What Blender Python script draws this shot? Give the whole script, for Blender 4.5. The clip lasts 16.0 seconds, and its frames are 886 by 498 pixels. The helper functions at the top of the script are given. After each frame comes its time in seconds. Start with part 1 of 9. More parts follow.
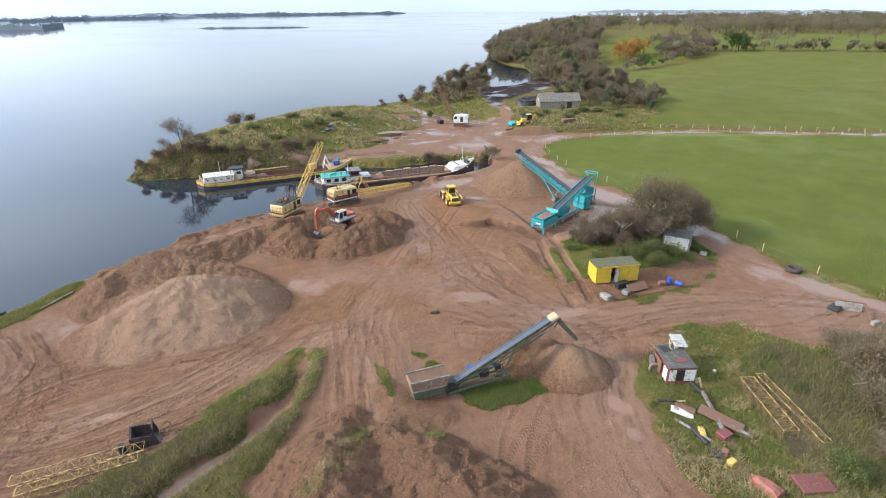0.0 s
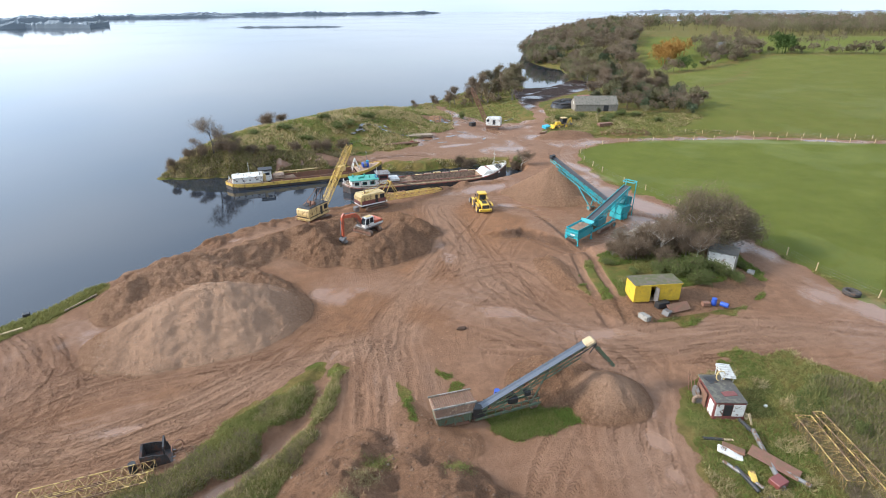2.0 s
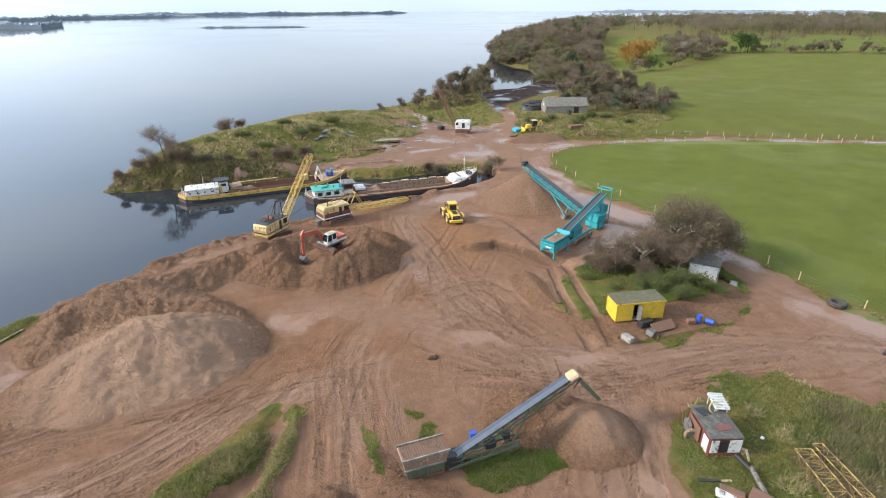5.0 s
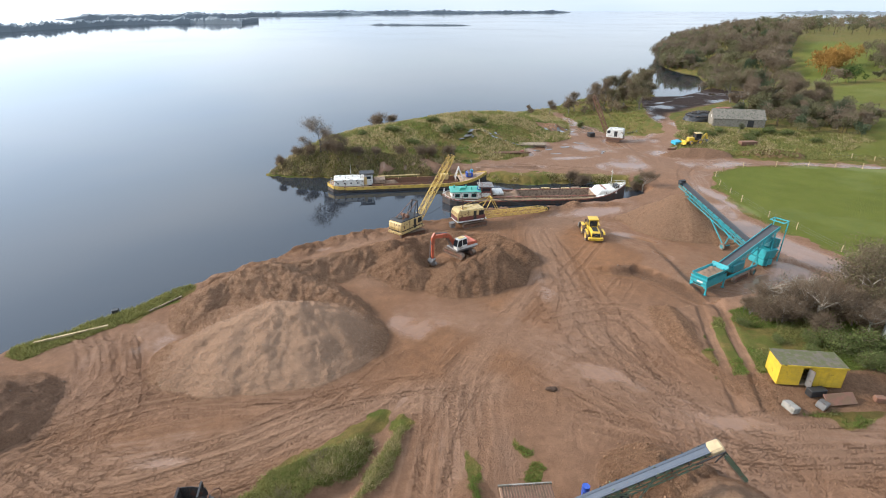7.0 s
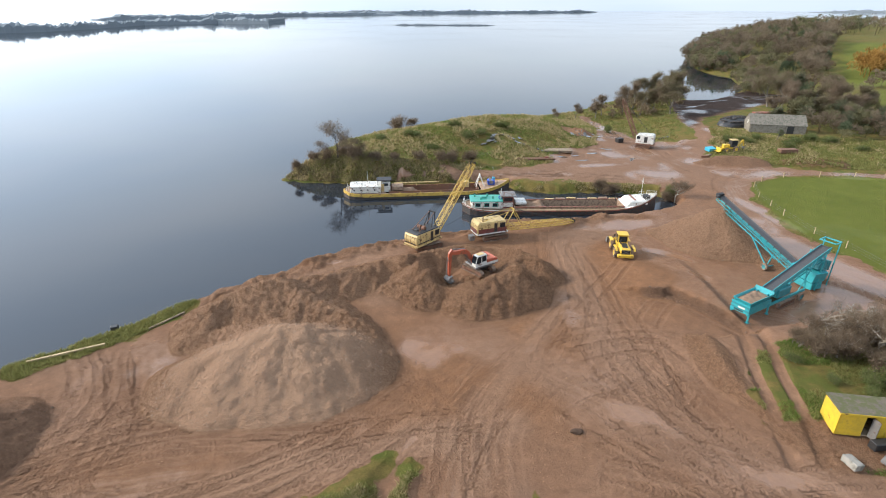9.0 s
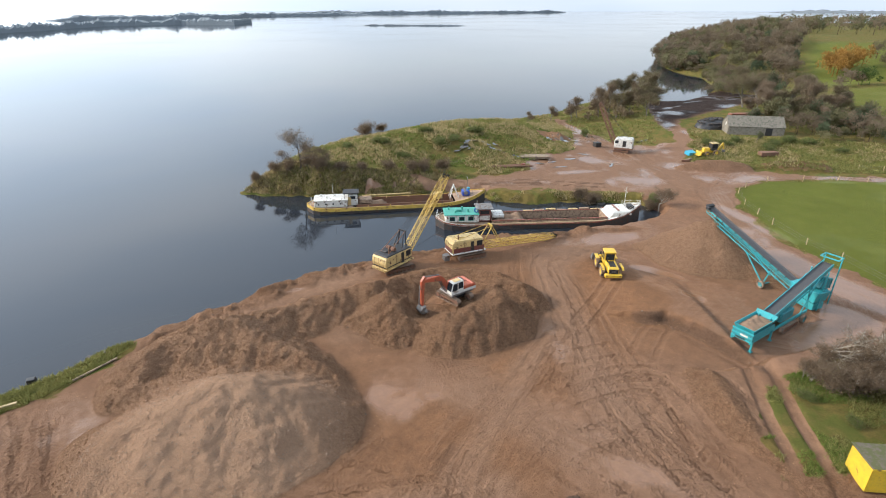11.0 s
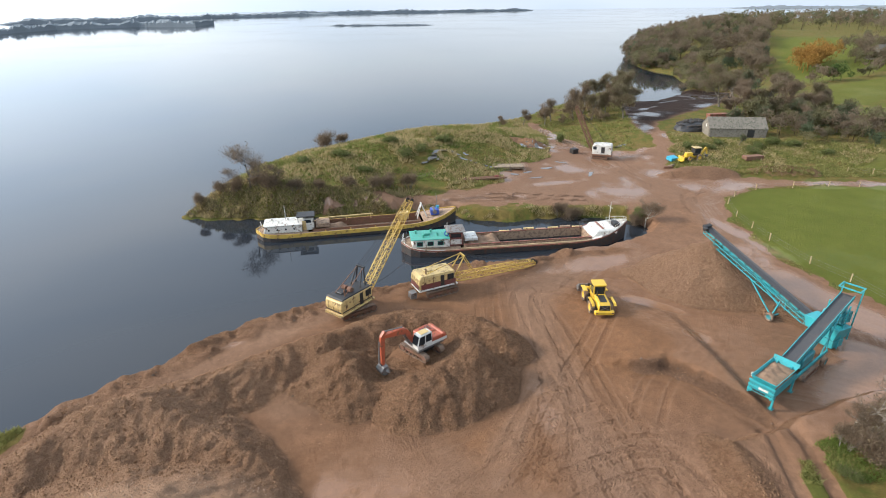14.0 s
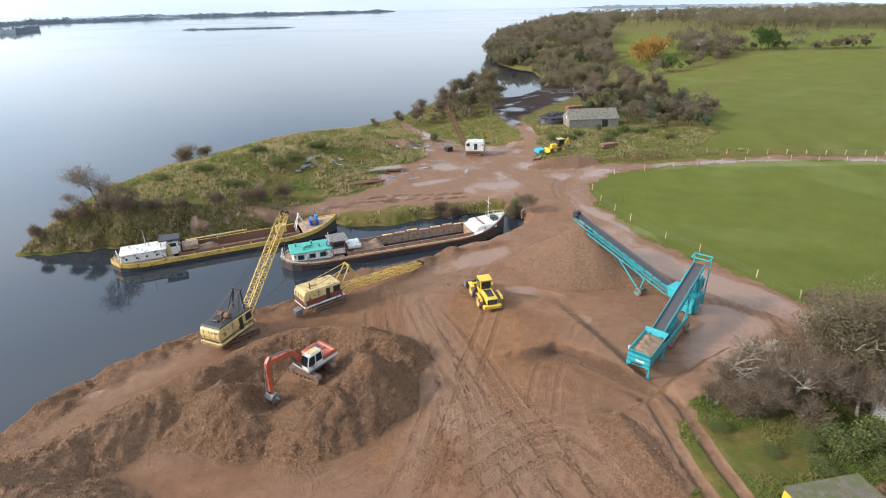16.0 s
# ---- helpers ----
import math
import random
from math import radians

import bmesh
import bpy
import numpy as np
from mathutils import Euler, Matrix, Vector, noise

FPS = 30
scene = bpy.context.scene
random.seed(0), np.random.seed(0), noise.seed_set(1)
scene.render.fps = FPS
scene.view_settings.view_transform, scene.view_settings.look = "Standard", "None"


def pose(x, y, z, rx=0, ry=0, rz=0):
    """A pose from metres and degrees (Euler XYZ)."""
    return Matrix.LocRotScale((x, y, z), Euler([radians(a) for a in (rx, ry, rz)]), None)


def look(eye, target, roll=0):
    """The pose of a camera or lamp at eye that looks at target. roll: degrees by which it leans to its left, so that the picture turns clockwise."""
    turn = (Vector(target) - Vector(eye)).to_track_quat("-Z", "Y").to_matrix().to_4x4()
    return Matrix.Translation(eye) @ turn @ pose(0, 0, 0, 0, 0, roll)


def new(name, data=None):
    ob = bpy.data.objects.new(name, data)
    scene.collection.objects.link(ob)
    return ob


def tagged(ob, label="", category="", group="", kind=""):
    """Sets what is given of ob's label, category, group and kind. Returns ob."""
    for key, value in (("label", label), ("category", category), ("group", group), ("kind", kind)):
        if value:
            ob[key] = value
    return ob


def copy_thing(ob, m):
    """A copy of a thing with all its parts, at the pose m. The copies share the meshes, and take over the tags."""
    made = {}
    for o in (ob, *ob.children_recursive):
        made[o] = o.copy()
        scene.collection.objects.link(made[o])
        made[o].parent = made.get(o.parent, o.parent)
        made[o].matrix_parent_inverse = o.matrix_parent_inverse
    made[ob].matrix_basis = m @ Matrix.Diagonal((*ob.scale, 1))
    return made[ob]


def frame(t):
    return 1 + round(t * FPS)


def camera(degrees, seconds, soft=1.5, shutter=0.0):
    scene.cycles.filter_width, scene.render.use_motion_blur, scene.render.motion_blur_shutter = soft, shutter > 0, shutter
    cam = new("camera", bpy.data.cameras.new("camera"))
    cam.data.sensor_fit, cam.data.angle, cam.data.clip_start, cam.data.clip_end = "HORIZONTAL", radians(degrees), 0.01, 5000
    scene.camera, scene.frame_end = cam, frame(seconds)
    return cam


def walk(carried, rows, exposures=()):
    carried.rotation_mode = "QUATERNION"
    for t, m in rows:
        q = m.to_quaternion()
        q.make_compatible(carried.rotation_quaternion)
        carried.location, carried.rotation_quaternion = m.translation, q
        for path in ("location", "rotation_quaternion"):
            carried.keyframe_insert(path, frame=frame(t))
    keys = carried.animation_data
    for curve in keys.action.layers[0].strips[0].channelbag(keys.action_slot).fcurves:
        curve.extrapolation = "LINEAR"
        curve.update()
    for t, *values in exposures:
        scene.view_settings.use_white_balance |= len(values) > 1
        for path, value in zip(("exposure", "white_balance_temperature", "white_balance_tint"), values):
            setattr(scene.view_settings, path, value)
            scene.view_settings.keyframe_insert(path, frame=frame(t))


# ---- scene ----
cam = camera(79.2, 16.0, soft=1.0)

PATH = [
    (0, (-6.391, -22.15, 32.316), (-5.806, -20.422, 31.495), -0.2),
    (0.5, (-6.308, -21.488, 32.166), (-5.732, -19.754, 31.351), -0.1),
    (1, (-6.176, -20.587, 32.237), (-5.621, -18.847, 31.42), -0.0),
    (1.5, (-5.788, -19.852, 32.318), (-5.29, -18.096, 31.5), -0.0),
    (2, (-5.396, -18.993, 32.392), (-4.913, -17.235, 31.571), -0.1),
    (2.5, (-4.845, -18.233, 32.416), (-4.345, -16.48, 31.594), -0.2),
    (3, (-4.488, -17.334, 32.431), (-3.74, -15.672, 31.608), -0.5),
    (3.2, (-4.232, -17.018, 32.479), (-3.432, -15.381, 31.654), -0.6),
    (5.5, (-3.17, -13.114, 32.415), (-2.727, -11.345, 31.593), -0.0),
    (6, (-2.717, -12.34, 32.462), (-2.433, -10.539, 31.639), 0.0),
    (6.5, (-2.459, -11.498, 32.563), (-2.298, -9.683, 31.739), 0.1),
    (7, (-2.342, -10.605, 32.614), (-2.247, -8.785, 31.789), 0.2),
    (7.5, (-2.159, -9.576, 32.611), (-2.099, -7.755, 31.787), 0.2),
    (8, (-2.048, -8.397, 32.652), (-2.011, -6.576, 31.827), 0.2),
    (8.5, (-1.74, -7.145, 32.685), (-1.723, -5.323, 31.86), 0.0),
    (9, (-1.649, -5.602, 32.637), (-1.634, -3.78, 31.812), 0.1),
    (9.2, (-1.685, -4.876, 32.576), (-1.658, -3.054, 31.753), 0.2),
    (11.5, (-0.872, 3.741, 32.454), (-0.736, 5.558, 31.629), -0.1),
    (12, (-0.577, 5.634, 32.453), (-0.406, 7.447, 31.627), -0.2),
    (12.5, (-0.223, 7.586, 32.466), (-0.042, 9.398, 31.639), -0.3),
    (13, (0.085, 9.37, 32.362), (0.274, 11.182, 31.537), -0.3),
    (13.5, (0.438, 11.029, 32.417), (0.633, 12.84, 31.59), -0.4),
    (14, (0.753, 12.423, 32.437), (0.953, 14.233, 31.61), -0.5),
    (14.5, (0.971, 13.343, 32.454), (1.177, 15.152, 31.627), -0.5),
    (15, (1.382, 13.599, 32.459), (1.668, 15.397, 31.632), -0.7),
    (15.5, (1.315, 13.7, 32.484), (1.726, 15.473, 31.655), -0.8),
    (16, (1.395, 13.599, 32.441), (2.002, 15.315, 31.613), -0.9),
]
walk(cam, [(t, look(eye, target, roll)) for t, eye, target, roll in PATH], exposures=[(0.0, 0.04, 6080, 9), (3.2, 0.06, 6080, 9), (6.0, -0.03, 6300, 9), (9.0, -0.06, 6420, 9), (11.5, -0.11, 6560, 9), (14.6, -0.11, 6500, 9), (16.0, 0.0, 6330, 9)])

# ---- light ----
SUN_ELEV, SUN_AZ = 28.0, 280.0
world = bpy.data.worlds.new("overcast_sky")
scene.world = world
world.use_nodes = True
wn, wl = world.node_tree.nodes, world.node_tree.links
wn.clear()
w_out = wn.new("ShaderNodeOutputWorld")
w_bg = wn.new("ShaderNodeBackground")
w_sky = wn.new("ShaderNodeTexSky")
w_sky.sky_type, w_sky.sun_disc = "NISHITA", False
w_sky.sun_elevation, w_sky.sun_rotation = radians(SUN_ELEV), radians(SUN_AZ)
w_sky.air_density, w_sky.dust_density = 1.0, 2.0
w_co = wn.new("ShaderNodeTexCoord")
w_map = wn.new("ShaderNodeMapping")
w_map.inputs["Scale"].default_value = (1.0, 1.0, 5.0)
w_noise = wn.new("ShaderNodeTexNoise")
w_noise.inputs["Scale"].default_value = 1.3
w_noise.inputs["Detail"].default_value = 4
w_noise.inputs["Roughness"].default_value = 0.45
w_ramp = wn.new("ShaderNodeValToRGB")
w_ramp.color_ramp.elements[0].position, w_ramp.color_ramp.elements[0].color = 0.30, (5.6, 7.4, 9.9, 1)
w_ramp.color_ramp.elements[1].position, w_ramp.color_ramp.elements[1].color = 0.68, (9.1, 10.0, 11.2, 1)
w_mix = wn.new("ShaderNodeMixRGB")
w_mix.inputs[0].default_value = 0.8
wl.new(w_co.outputs["Generated"], w_map.inputs["Vector"])
wl.new(w_map.outputs["Vector"], w_noise.inputs["Vector"])
wl.new(w_noise.outputs[0], w_ramp.inputs[0])
wl.new(w_sky.outputs[0], w_mix.inputs[1])
wl.new(w_ramp.outputs[0], w_mix.inputs[2])
# an overcast sky brightens towards the zenith
w_sep = wn.new("ShaderNodeSeparateXYZ")
wl.new(w_co.outputs["Generated"], w_sep.inputs[0])
w_up = wn.new("ShaderNodeMapRange")
w_up.inputs["From Min"].default_value, w_up.inputs["From Max"].default_value = 0.0, 1.0
w_up.inputs["To Min"].default_value, w_up.inputs["To Max"].default_value = 1.28, 1.35
wl.new(w_sep.outputs[2], w_up.inputs["Value"])
w_mul = wn.new("ShaderNodeMixRGB")
w_mul.blend_type = "MULTIPLY"
w_mul.inputs[0].default_value = 1.0
wl.new(w_mix.outputs[0], w_mul.inputs[1])
wl.new(w_up.outputs[0], w_mul.inputs[2])
# and round the veiled sun
w_dot = wn.new("ShaderNodeVectorMath")
w_dot.operation = "DOT_PRODUCT"
w_dot.inputs[1].default_value = (math.sin(radians(SUN_AZ)) * math.cos(radians(SUN_ELEV)), math.cos(radians(SUN_AZ)) * math.cos(radians(SUN_ELEV)), math.sin(radians(SUN_ELEV)))
wl.new(w_co.outputs["Generated"], w_dot.inputs[0])
w_glow = wn.new("ShaderNodeMapRange")
w_glow.interpolation_type = "SMOOTHSTEP"
w_glow.inputs["From Min"].default_value, w_glow.inputs["From Max"].default_value = 0.1, 1.0
w_glow.inputs["To Min"].default_value, w_glow.inputs["To Max"].default_value = 0.93, 1.95
wl.new(w_dot.outputs["Value"], w_glow.inputs["Value"])
w_mul2 = wn.new("ShaderNodeMixRGB")
w_mul2.blend_type = "MULTIPLY"
w_mul2.inputs[0].default_value = 1.0
wl.new(w_mul.outputs[0], w_mul2.inputs[1])
wl.new(w_glow.outputs[0], w_mul2.inputs[2])
wl.new(w_mul2.outputs[0], w_bg.inputs[0])
w_bg.inputs[1].default_value = 0.107
wl.new(w_bg.outputs[0], w_out.inputs[0])
sun = new("sun", bpy.data.lights.new("sun", "SUN"))
sun.data.energy, sun.data.angle, sun.data.color = 4.8, radians(7), (1.0, 0.92, 0.82)
_a, _e = radians(SUN_AZ), radians(SUN_ELEV)
sun.matrix_world = look((0, 0, 60), (0 - math.sin(_a) * math.cos(_e), 0 - math.cos(_a) * math.cos(_e), 60 - math.sin(_e)))


# ---- materials ----
def nodes_of(name):
    m = bpy.data.materials.new(name)
    m.use_nodes = True
    nt = m.node_tree
    return m, nt.nodes, nt.links, nt.nodes["Principled BSDF"]


def noise_node(n, l, scale, detail=4, vector=None, rough=0.55):
    t = n.new("ShaderNodeTexNoise")
    t.inputs["Scale"].default_value, t.inputs["Detail"].default_value = scale, detail
    t.inputs["Roughness"].default_value = rough
    if vector is not None:
        l.new(vector, t.inputs["Vector"])
    return t.outputs[0]


def ramp_node(n, l, fac, lo, hi, c0=(0, 0, 0), c1=(1, 1, 1)):
    r = n.new("ShaderNodeValToRGB")
    r.color_ramp.elements[0].position, r.color_ramp.elements[1].position = lo, hi
    r.color_ramp.elements[0].color, r.color_ramp.elements[1].color = (*c0, 1), (*c1, 1)
    l.new(fac, r.inputs[0])
    return r.outputs[0]


def mix_node(n, l, fac, a, b, mode="MIX"):
    m = n.new("ShaderNodeMixRGB")
    m.blend_type = mode
    for k, v in ((0, fac), (1, a), (2, b)):
        if isinstance(v, (int, float)):
            m.inputs[k].default_value = v
        elif isinstance(v, tuple):
            m.inputs[k].default_value = (*v, 1)
        else:
            l.new(v, m.inputs[k])
    return m.outputs[0]


def math_node(n, l, op, a, b=0.0):
    m = n.new("ShaderNodeMath")
    m.operation = op
    for k, v in ((0, a), (1, b)):
        if isinstance(v, (int, float)):
            m.inputs[k].default_value = v
        else:
            l.new(v, m.inputs[k])
    return m.outputs[0]


def bump_node(n, l, bsdf, height, strength, distance):
    b = n.new("ShaderNodeBump")
    b.inputs["Strength"].default_value, b.inputs["Distance"].default_value = strength, distance
    l.new(height, b.inputs["Height"])
    l.new(b.outputs[0], bsdf.inputs["Normal"])


def painted(name, color, wear=(0.16, 0.09, 0.05), amount=0.3, rough=0.5, metal=0.0, scale=2.0, dirt=0.4):
    """Paint over metal with rust or wear in patches and a thin film of dust, in object space."""
    m, n, l, p = nodes_of(name)
    co = n.new("ShaderNodeTexCoord").outputs["Object"]
    big = noise_node(n, l, scale, 6, co, 0.65)
    fine = noise_node(n, l, scale * 9, 4, co)
    patch = ramp_node(n, l, big, 0.68 - 0.34 * amount, 0.74 - 0.30 * amount)
    tone = mix_node(n, l, fine, tuple(c * 0.82 for c in color), tuple(min(1, c * 1.12) for c in color))
    dusty = mix_node(n, l, ramp_node(n, l, fine, 0.45, 0.75), tone, mix_node(n, l, dirt, tone, (0.24, 0.18, 0.13)))
    grime = ramp_node(n, l, noise_node(n, l, scale * 0.6, 6, co, 0.7), 0.40, 0.60)
    dusty = mix_node(n, l, grime, dusty, mix_node(n, l, min(0.75, dirt * 1.15), dusty, tuple(0.45 * c + 0.03 for c in color)))
    l.new(mix_node(n, l, patch, dusty, mix_node(n, l, fine, tuple(c * 0.6 for c in wear), tuple(c * 1.3 for c in wear))), p.inputs["Base Color"])
    l.new(ramp_node(n, l, patch, 0, 1, (rough,) * 3, (0.85,) * 3), p.inputs["Roughness"])
    p.inputs["Metallic"].default_value = metal
    bump_node(n, l, p, fine, 0.15, 0.02)
    return m


def leafy(name, dark, light, rough=0.7, broad=0.35):
    m, n, l, p = nodes_of(name)
    g = n.new("ShaderNodeNewGeometry")
    co = n.new("ShaderNodeTexCoord").outputs["Object"]
    big = noise_node(n, l, broad, 3, co)
    isl = math_node(n, l, "ADD", math_node(n, l, "MULTIPLY", g.outputs["Random Per Island"], 0.6 if broad > 0.1 else 0.14), math_node(n, l, "MULTIPLY", big, 0.6 if broad > 0.1 else 0.4))
    if broad < 0.1:
        tone = n.new("ShaderNodeAttribute")
        tone.attribute_name = "tone"
        isl = math_node(n, l, "ADD", isl, math_node(n, l, "MULTIPLY", tone.outputs["Fac"], 0.5))
    l.new(ramp_node(n, l, isl, 0.15, 0.95, dark, light), p.inputs["Base Color"])
    p.inputs["Roughness"].default_value = rough
    p.inputs["Specular IOR Level"].default_value = 0.1
    tr = n.new("ShaderNodeBsdfTranslucent")
    l.new(ramp_node(n, l, isl, 0.15, 0.95, dark, light), tr.inputs["Color"])
    ms = n.new("ShaderNodeMixShader")
    ms.inputs[0].default_value = 0.38 if broad > 0.1 else 0.5
    l.new(p.outputs[0], ms.inputs[1])
    l.new(tr.outputs[0], ms.inputs[2])
    l.new(ms.outputs[0], n["Material Output"].inputs[0])
    return m


def ground_material():
    m, n, l, p = nodes_of("yard_ground")
    co = n.new("ShaderNodeTexCoord").outputs["Object"]

    def attr(name):
        a = n.new("ShaderNodeAttribute")
        a.attribute_name = name
        s = n.new("ShaderNodeSeparateXYZ")
        l.new(a.outputs["Vector"], s.inputs[0])
        return s.outputs[0], s.outputs[1], s.outputs[2], a.outputs["Vector"]

    grass, wet, pile, _ = attr("cover")
    field, peat, gravel, _ = attr("cover2")
    fu, fv, fw, flow = attr("flow")
    n1 = noise_node(n, l, 0.12, 5, co)
    n2 = noise_node(n, l, 0.9, 6, co, 0.65)
    n3 = noise_node(n, l, 4.0, 6, co, 0.75)
    n4 = noise_node(n, l, 9.0, 5, co, 0.8)
    n5 = noise_node(n, l, 2.4, 5, co, 0.7)
    n6 = noise_node(n, l, 0.33, 5, co, 0.6)

    def lanes(vector, across, along, scale):
        mp = n.new("ShaderNodeMapping")
        mp.inputs["Scale"].default_value = (across, along, 0.0)
        l.new(vector, mp.inputs["Vector"])
        return noise_node(n, l, scale, 4, mp.outputs[0], 0.6)

    gu, gv, gw, arcs = attr("flow2")
    streak = lanes(flow, 1.7, 0.07, 1.0)
    streak2 = lanes(arcs, 1.5, 0.08, 1.0)
    tread = lanes(arcs, 0.7, 3.2, 1.3)
    rutk, ruta, rutb, _ = attr("rut")
    silt, toe, lanes_pale, _ = attr("cover3")
    n7 = noise_node(n, l, 17.0, 4, co, 0.7)
    # mud: pinkish grey silt, brown mud, darker churned mud
    mud = mix_node(n, l, ramp_node(n, l, n1, 0.34, 0.66), (0.300, 0.198, 0.142), (0.415, 0.290, 0.218))
    mud = mix_node(n, l, math_node(n, l, "ADD", 0.32, math_node(n, l, "MULTIPLY", silt, 0.65)), mud, mix_node(n, l, ramp_node(n, l, n6, 0.3, 0.7), (0.285, 0.156, 0.080), (0.368, 0.214, 0.120)))
    mud = mix_node(n, l, ramp_node(n, l, n6, 0.36, 0.60), mix_node(n, l, 0.30, mud, (0.19, 0.114, 0.074)), mud)
    # mud grain, darker in the bump's low spots to paint shade between lumps
    mud = mix_node(n, l, ramp_node(n, l, n2, 0.36, 0.58), mix_node(n, l, 0.32, mud, (0.12, 0.072, 0.048)), mud)
    mud = mix_node(n, l, ramp_node(n, l, n4, 0.42, 0.56), mix_node(n, l, 0.20, mud, (0.10, 0.060, 0.040)), mud)
    mud = mix_node(n, l, math_node(n, l, "MULTIPLY", lanes_pale, 0.46), mud, mix_node(n, l, ramp_node(n, l, n2, 0.35, 0.65), (0.335, 0.240, 0.182), (0.425, 0.310, 0.240)))
    mud = mix_node(n, l, ramp_node(n, l, n7, 0.42, 0.58), mix_node(n, l, 0.16, mud, (0.08, 0.050, 0.034)), mix_node(n, l, 0.06, mud, (0.8, 0.66, 0.54)))
    # darker rim round heap feet; under the cut face it paints shade
    mud = mix_node(n, l, math_node(n, l, "MULTIPLY", toe, 0.34), mud, (0.19, 0.120, 0.080))
    mud = mix_node(n, l, ramp_node(n, l, n5, 0.43, 0.55), mix_node(n, l, 0.13, mud, (0.11, 0.066, 0.044)), mud)
    # scraped arcs: thin dark lips where a blade has pushed the crust together
    wv = n.new("ShaderNodeMixRGB")
    wv.inputs[0].default_value = 0.55
    l.new(co, wv.inputs[1])
    l.new(n.new("ShaderNodeTexNoise").outputs[1], wv.inputs[2])
    scr = noise_node(n, l, 0.55, 5, wv.outputs[0], 0.5)
    edge = math_node(n, l, "ABSOLUTE", math_node(n, l, "SUBTRACT", scr, 0.5))
    edge = math_node(n, l, "MULTIPLY", ramp_node(n, l, edge, 0.004, 0.022, (1, 1, 1), (0, 0, 0)), ramp_node(n, l, n6, 0.46, 0.56))
    mud = mix_node(n, l, math_node(n, l, "MULTIPLY", edge, 0.13), mud, (0.11, 0.066, 0.044))
    broken = ramp_node(n, l, noise_node(n, l, 0.22, 4, co, 0.6), 0.42, 0.58)
    for st, w in ((streak, math_node(n, l, "MULTIPLY", fw, broken)), (streak2, gw)):
        lane = math_node(n, l, "MULTIPLY", ramp_node(n, l, st, 0.40, 0.46, (1, 1, 1), (0, 0, 0)), w)
        mud = mix_node(n, l, math_node(n, l, "MULTIPLY", lane, 0.17), mud, (0.155, 0.096, 0.066))
        lane = math_node(n, l, "MULTIPLY", ramp_node(n, l, st, 0.55, 0.61), w)
        mud = mix_node(n, l, math_node(n, l, "MULTIPLY", lane, 0.16), mud, (0.50, 0.365, 0.275))
    tr = math_node(n, l, "MULTIPLY", math_node(n, l, "MULTIPLY", ramp_node(n, l, tread, 0.42, 0.55), gw), ramp_node(n, l, n6, 0.42, 0.52))
    mud = mix_node(n, l, math_node(n, l, "MULTIPLY", tr, 0.4), mud, (0.17, 0.105, 0.072))
    # ruts with the print of tyre lugs
    slant = math_node(n, l, "ADD", math_node(n, l, "MULTIPLY", rutb, 15.0), math_node(n, l, "MULTIPLY", math_node(n, l, "ABSOLUTE", ruta), 14.0))
    lug = ramp_node(n, l, math_node(n, l, "MULTIPLY", math_node(n, l, "ADD", math_node(n, l, "SINE", slant), 1.0), 0.5), 0.35, 0.65)
    rpos = math_node(n, l, "MAXIMUM", rutk, 0.0)
    rneg = math_node(n, l, "MAXIMUM", math_node(n, l, "MULTIPLY", rutk, -1.0), 0.0)
    rdark = math_node(n, l, "MULTIPLY", rpos, math_node(n, l, "ADD", 0.07, math_node(n, l, "MULTIPLY", lug, 0.25)))
    mud = mix_node(n, l, rdark, mud, (0.15, 0.092, 0.062))
    mud = mix_node(n, l, math_node(n, l, "MULTIPLY", rneg, 0.35), mud, (0.52, 0.38, 0.285))
    # sand heaps
    sand = mix_node(n, l, ramp_node(n, l, n6, 0.35, 0.65), (0.360, 0.210, 0.124), (0.490, 0.305, 0.190))
    # grain: dark hollows and pale tops of the bump noise paint in its shading
    sand = mix_node(n, l, ramp_node(n, l, n2, 0.34, 0.58), mix_node(n, l, 0.13, sand, (0.17, 0.095, 0.055)), sand)
    sand = mix_node(n, l, ramp_node(n, l, n3, 0.40, 0.52), mix_node(n, l, 0.34, sand, (0.13, 0.074, 0.044)), sand)
    sand = mix_node(n, l, ramp_node(n, l, n4, 0.45, 0.53), mix_node(n, l, 0.38, sand, (0.12, 0.070, 0.043)), mix_node(n, l, 0.14, sand, (0.80, 0.58, 0.42)))
    sand = mix_node(n, l, ramp_node(n, l, n7, 0.45, 0.53), mix_node(n, l, 0.42, sand, (0.10, 0.060, 0.038)), mix_node(n, l, 0.18, sand, (0.84, 0.63, 0.47)))
    sand = mix_node(n, l, ramp_node(n, l, n5, 0.42, 0.53), mix_node(n, l, 0.25, sand, (0.13, 0.074, 0.044)), mix_node(n, l, 0.10, sand, (0.80, 0.58, 0.42)))
    pale = math_node(n, l, "MULTIPLY", gravel, -1.0)
    sand = mix_node(n, l, pale, sand, mix_node(n, l, 0.64, sand, (0.86, 0.645, 0.495)))
    col = mix_node(n, l, pile, mud, sand)
    col = mix_node(n, l, gravel, col, mix_node(n, l, ramp_node(n, l, n3, 0.35, 0.65), (0.20, 0.135, 0.10), (0.34, 0.245, 0.19)))
    # wet mud
    wetn = math_node(n, l, "ADD", wet, math_node(n, l, "MULTIPLY", math_node(n, l, "SUBTRACT", n2, 0.5), 0.35))
    wetn = math_node(n, l, "ADD", wetn, math_node(n, l, "MULTIPLY", math_node(n, l, "SUBTRACT", streak, 0.5), math_node(n, l, "MULTIPLY", fw, 0.9)))
    wetm = ramp_node(n, l, wetn, 0.30, 0.80)
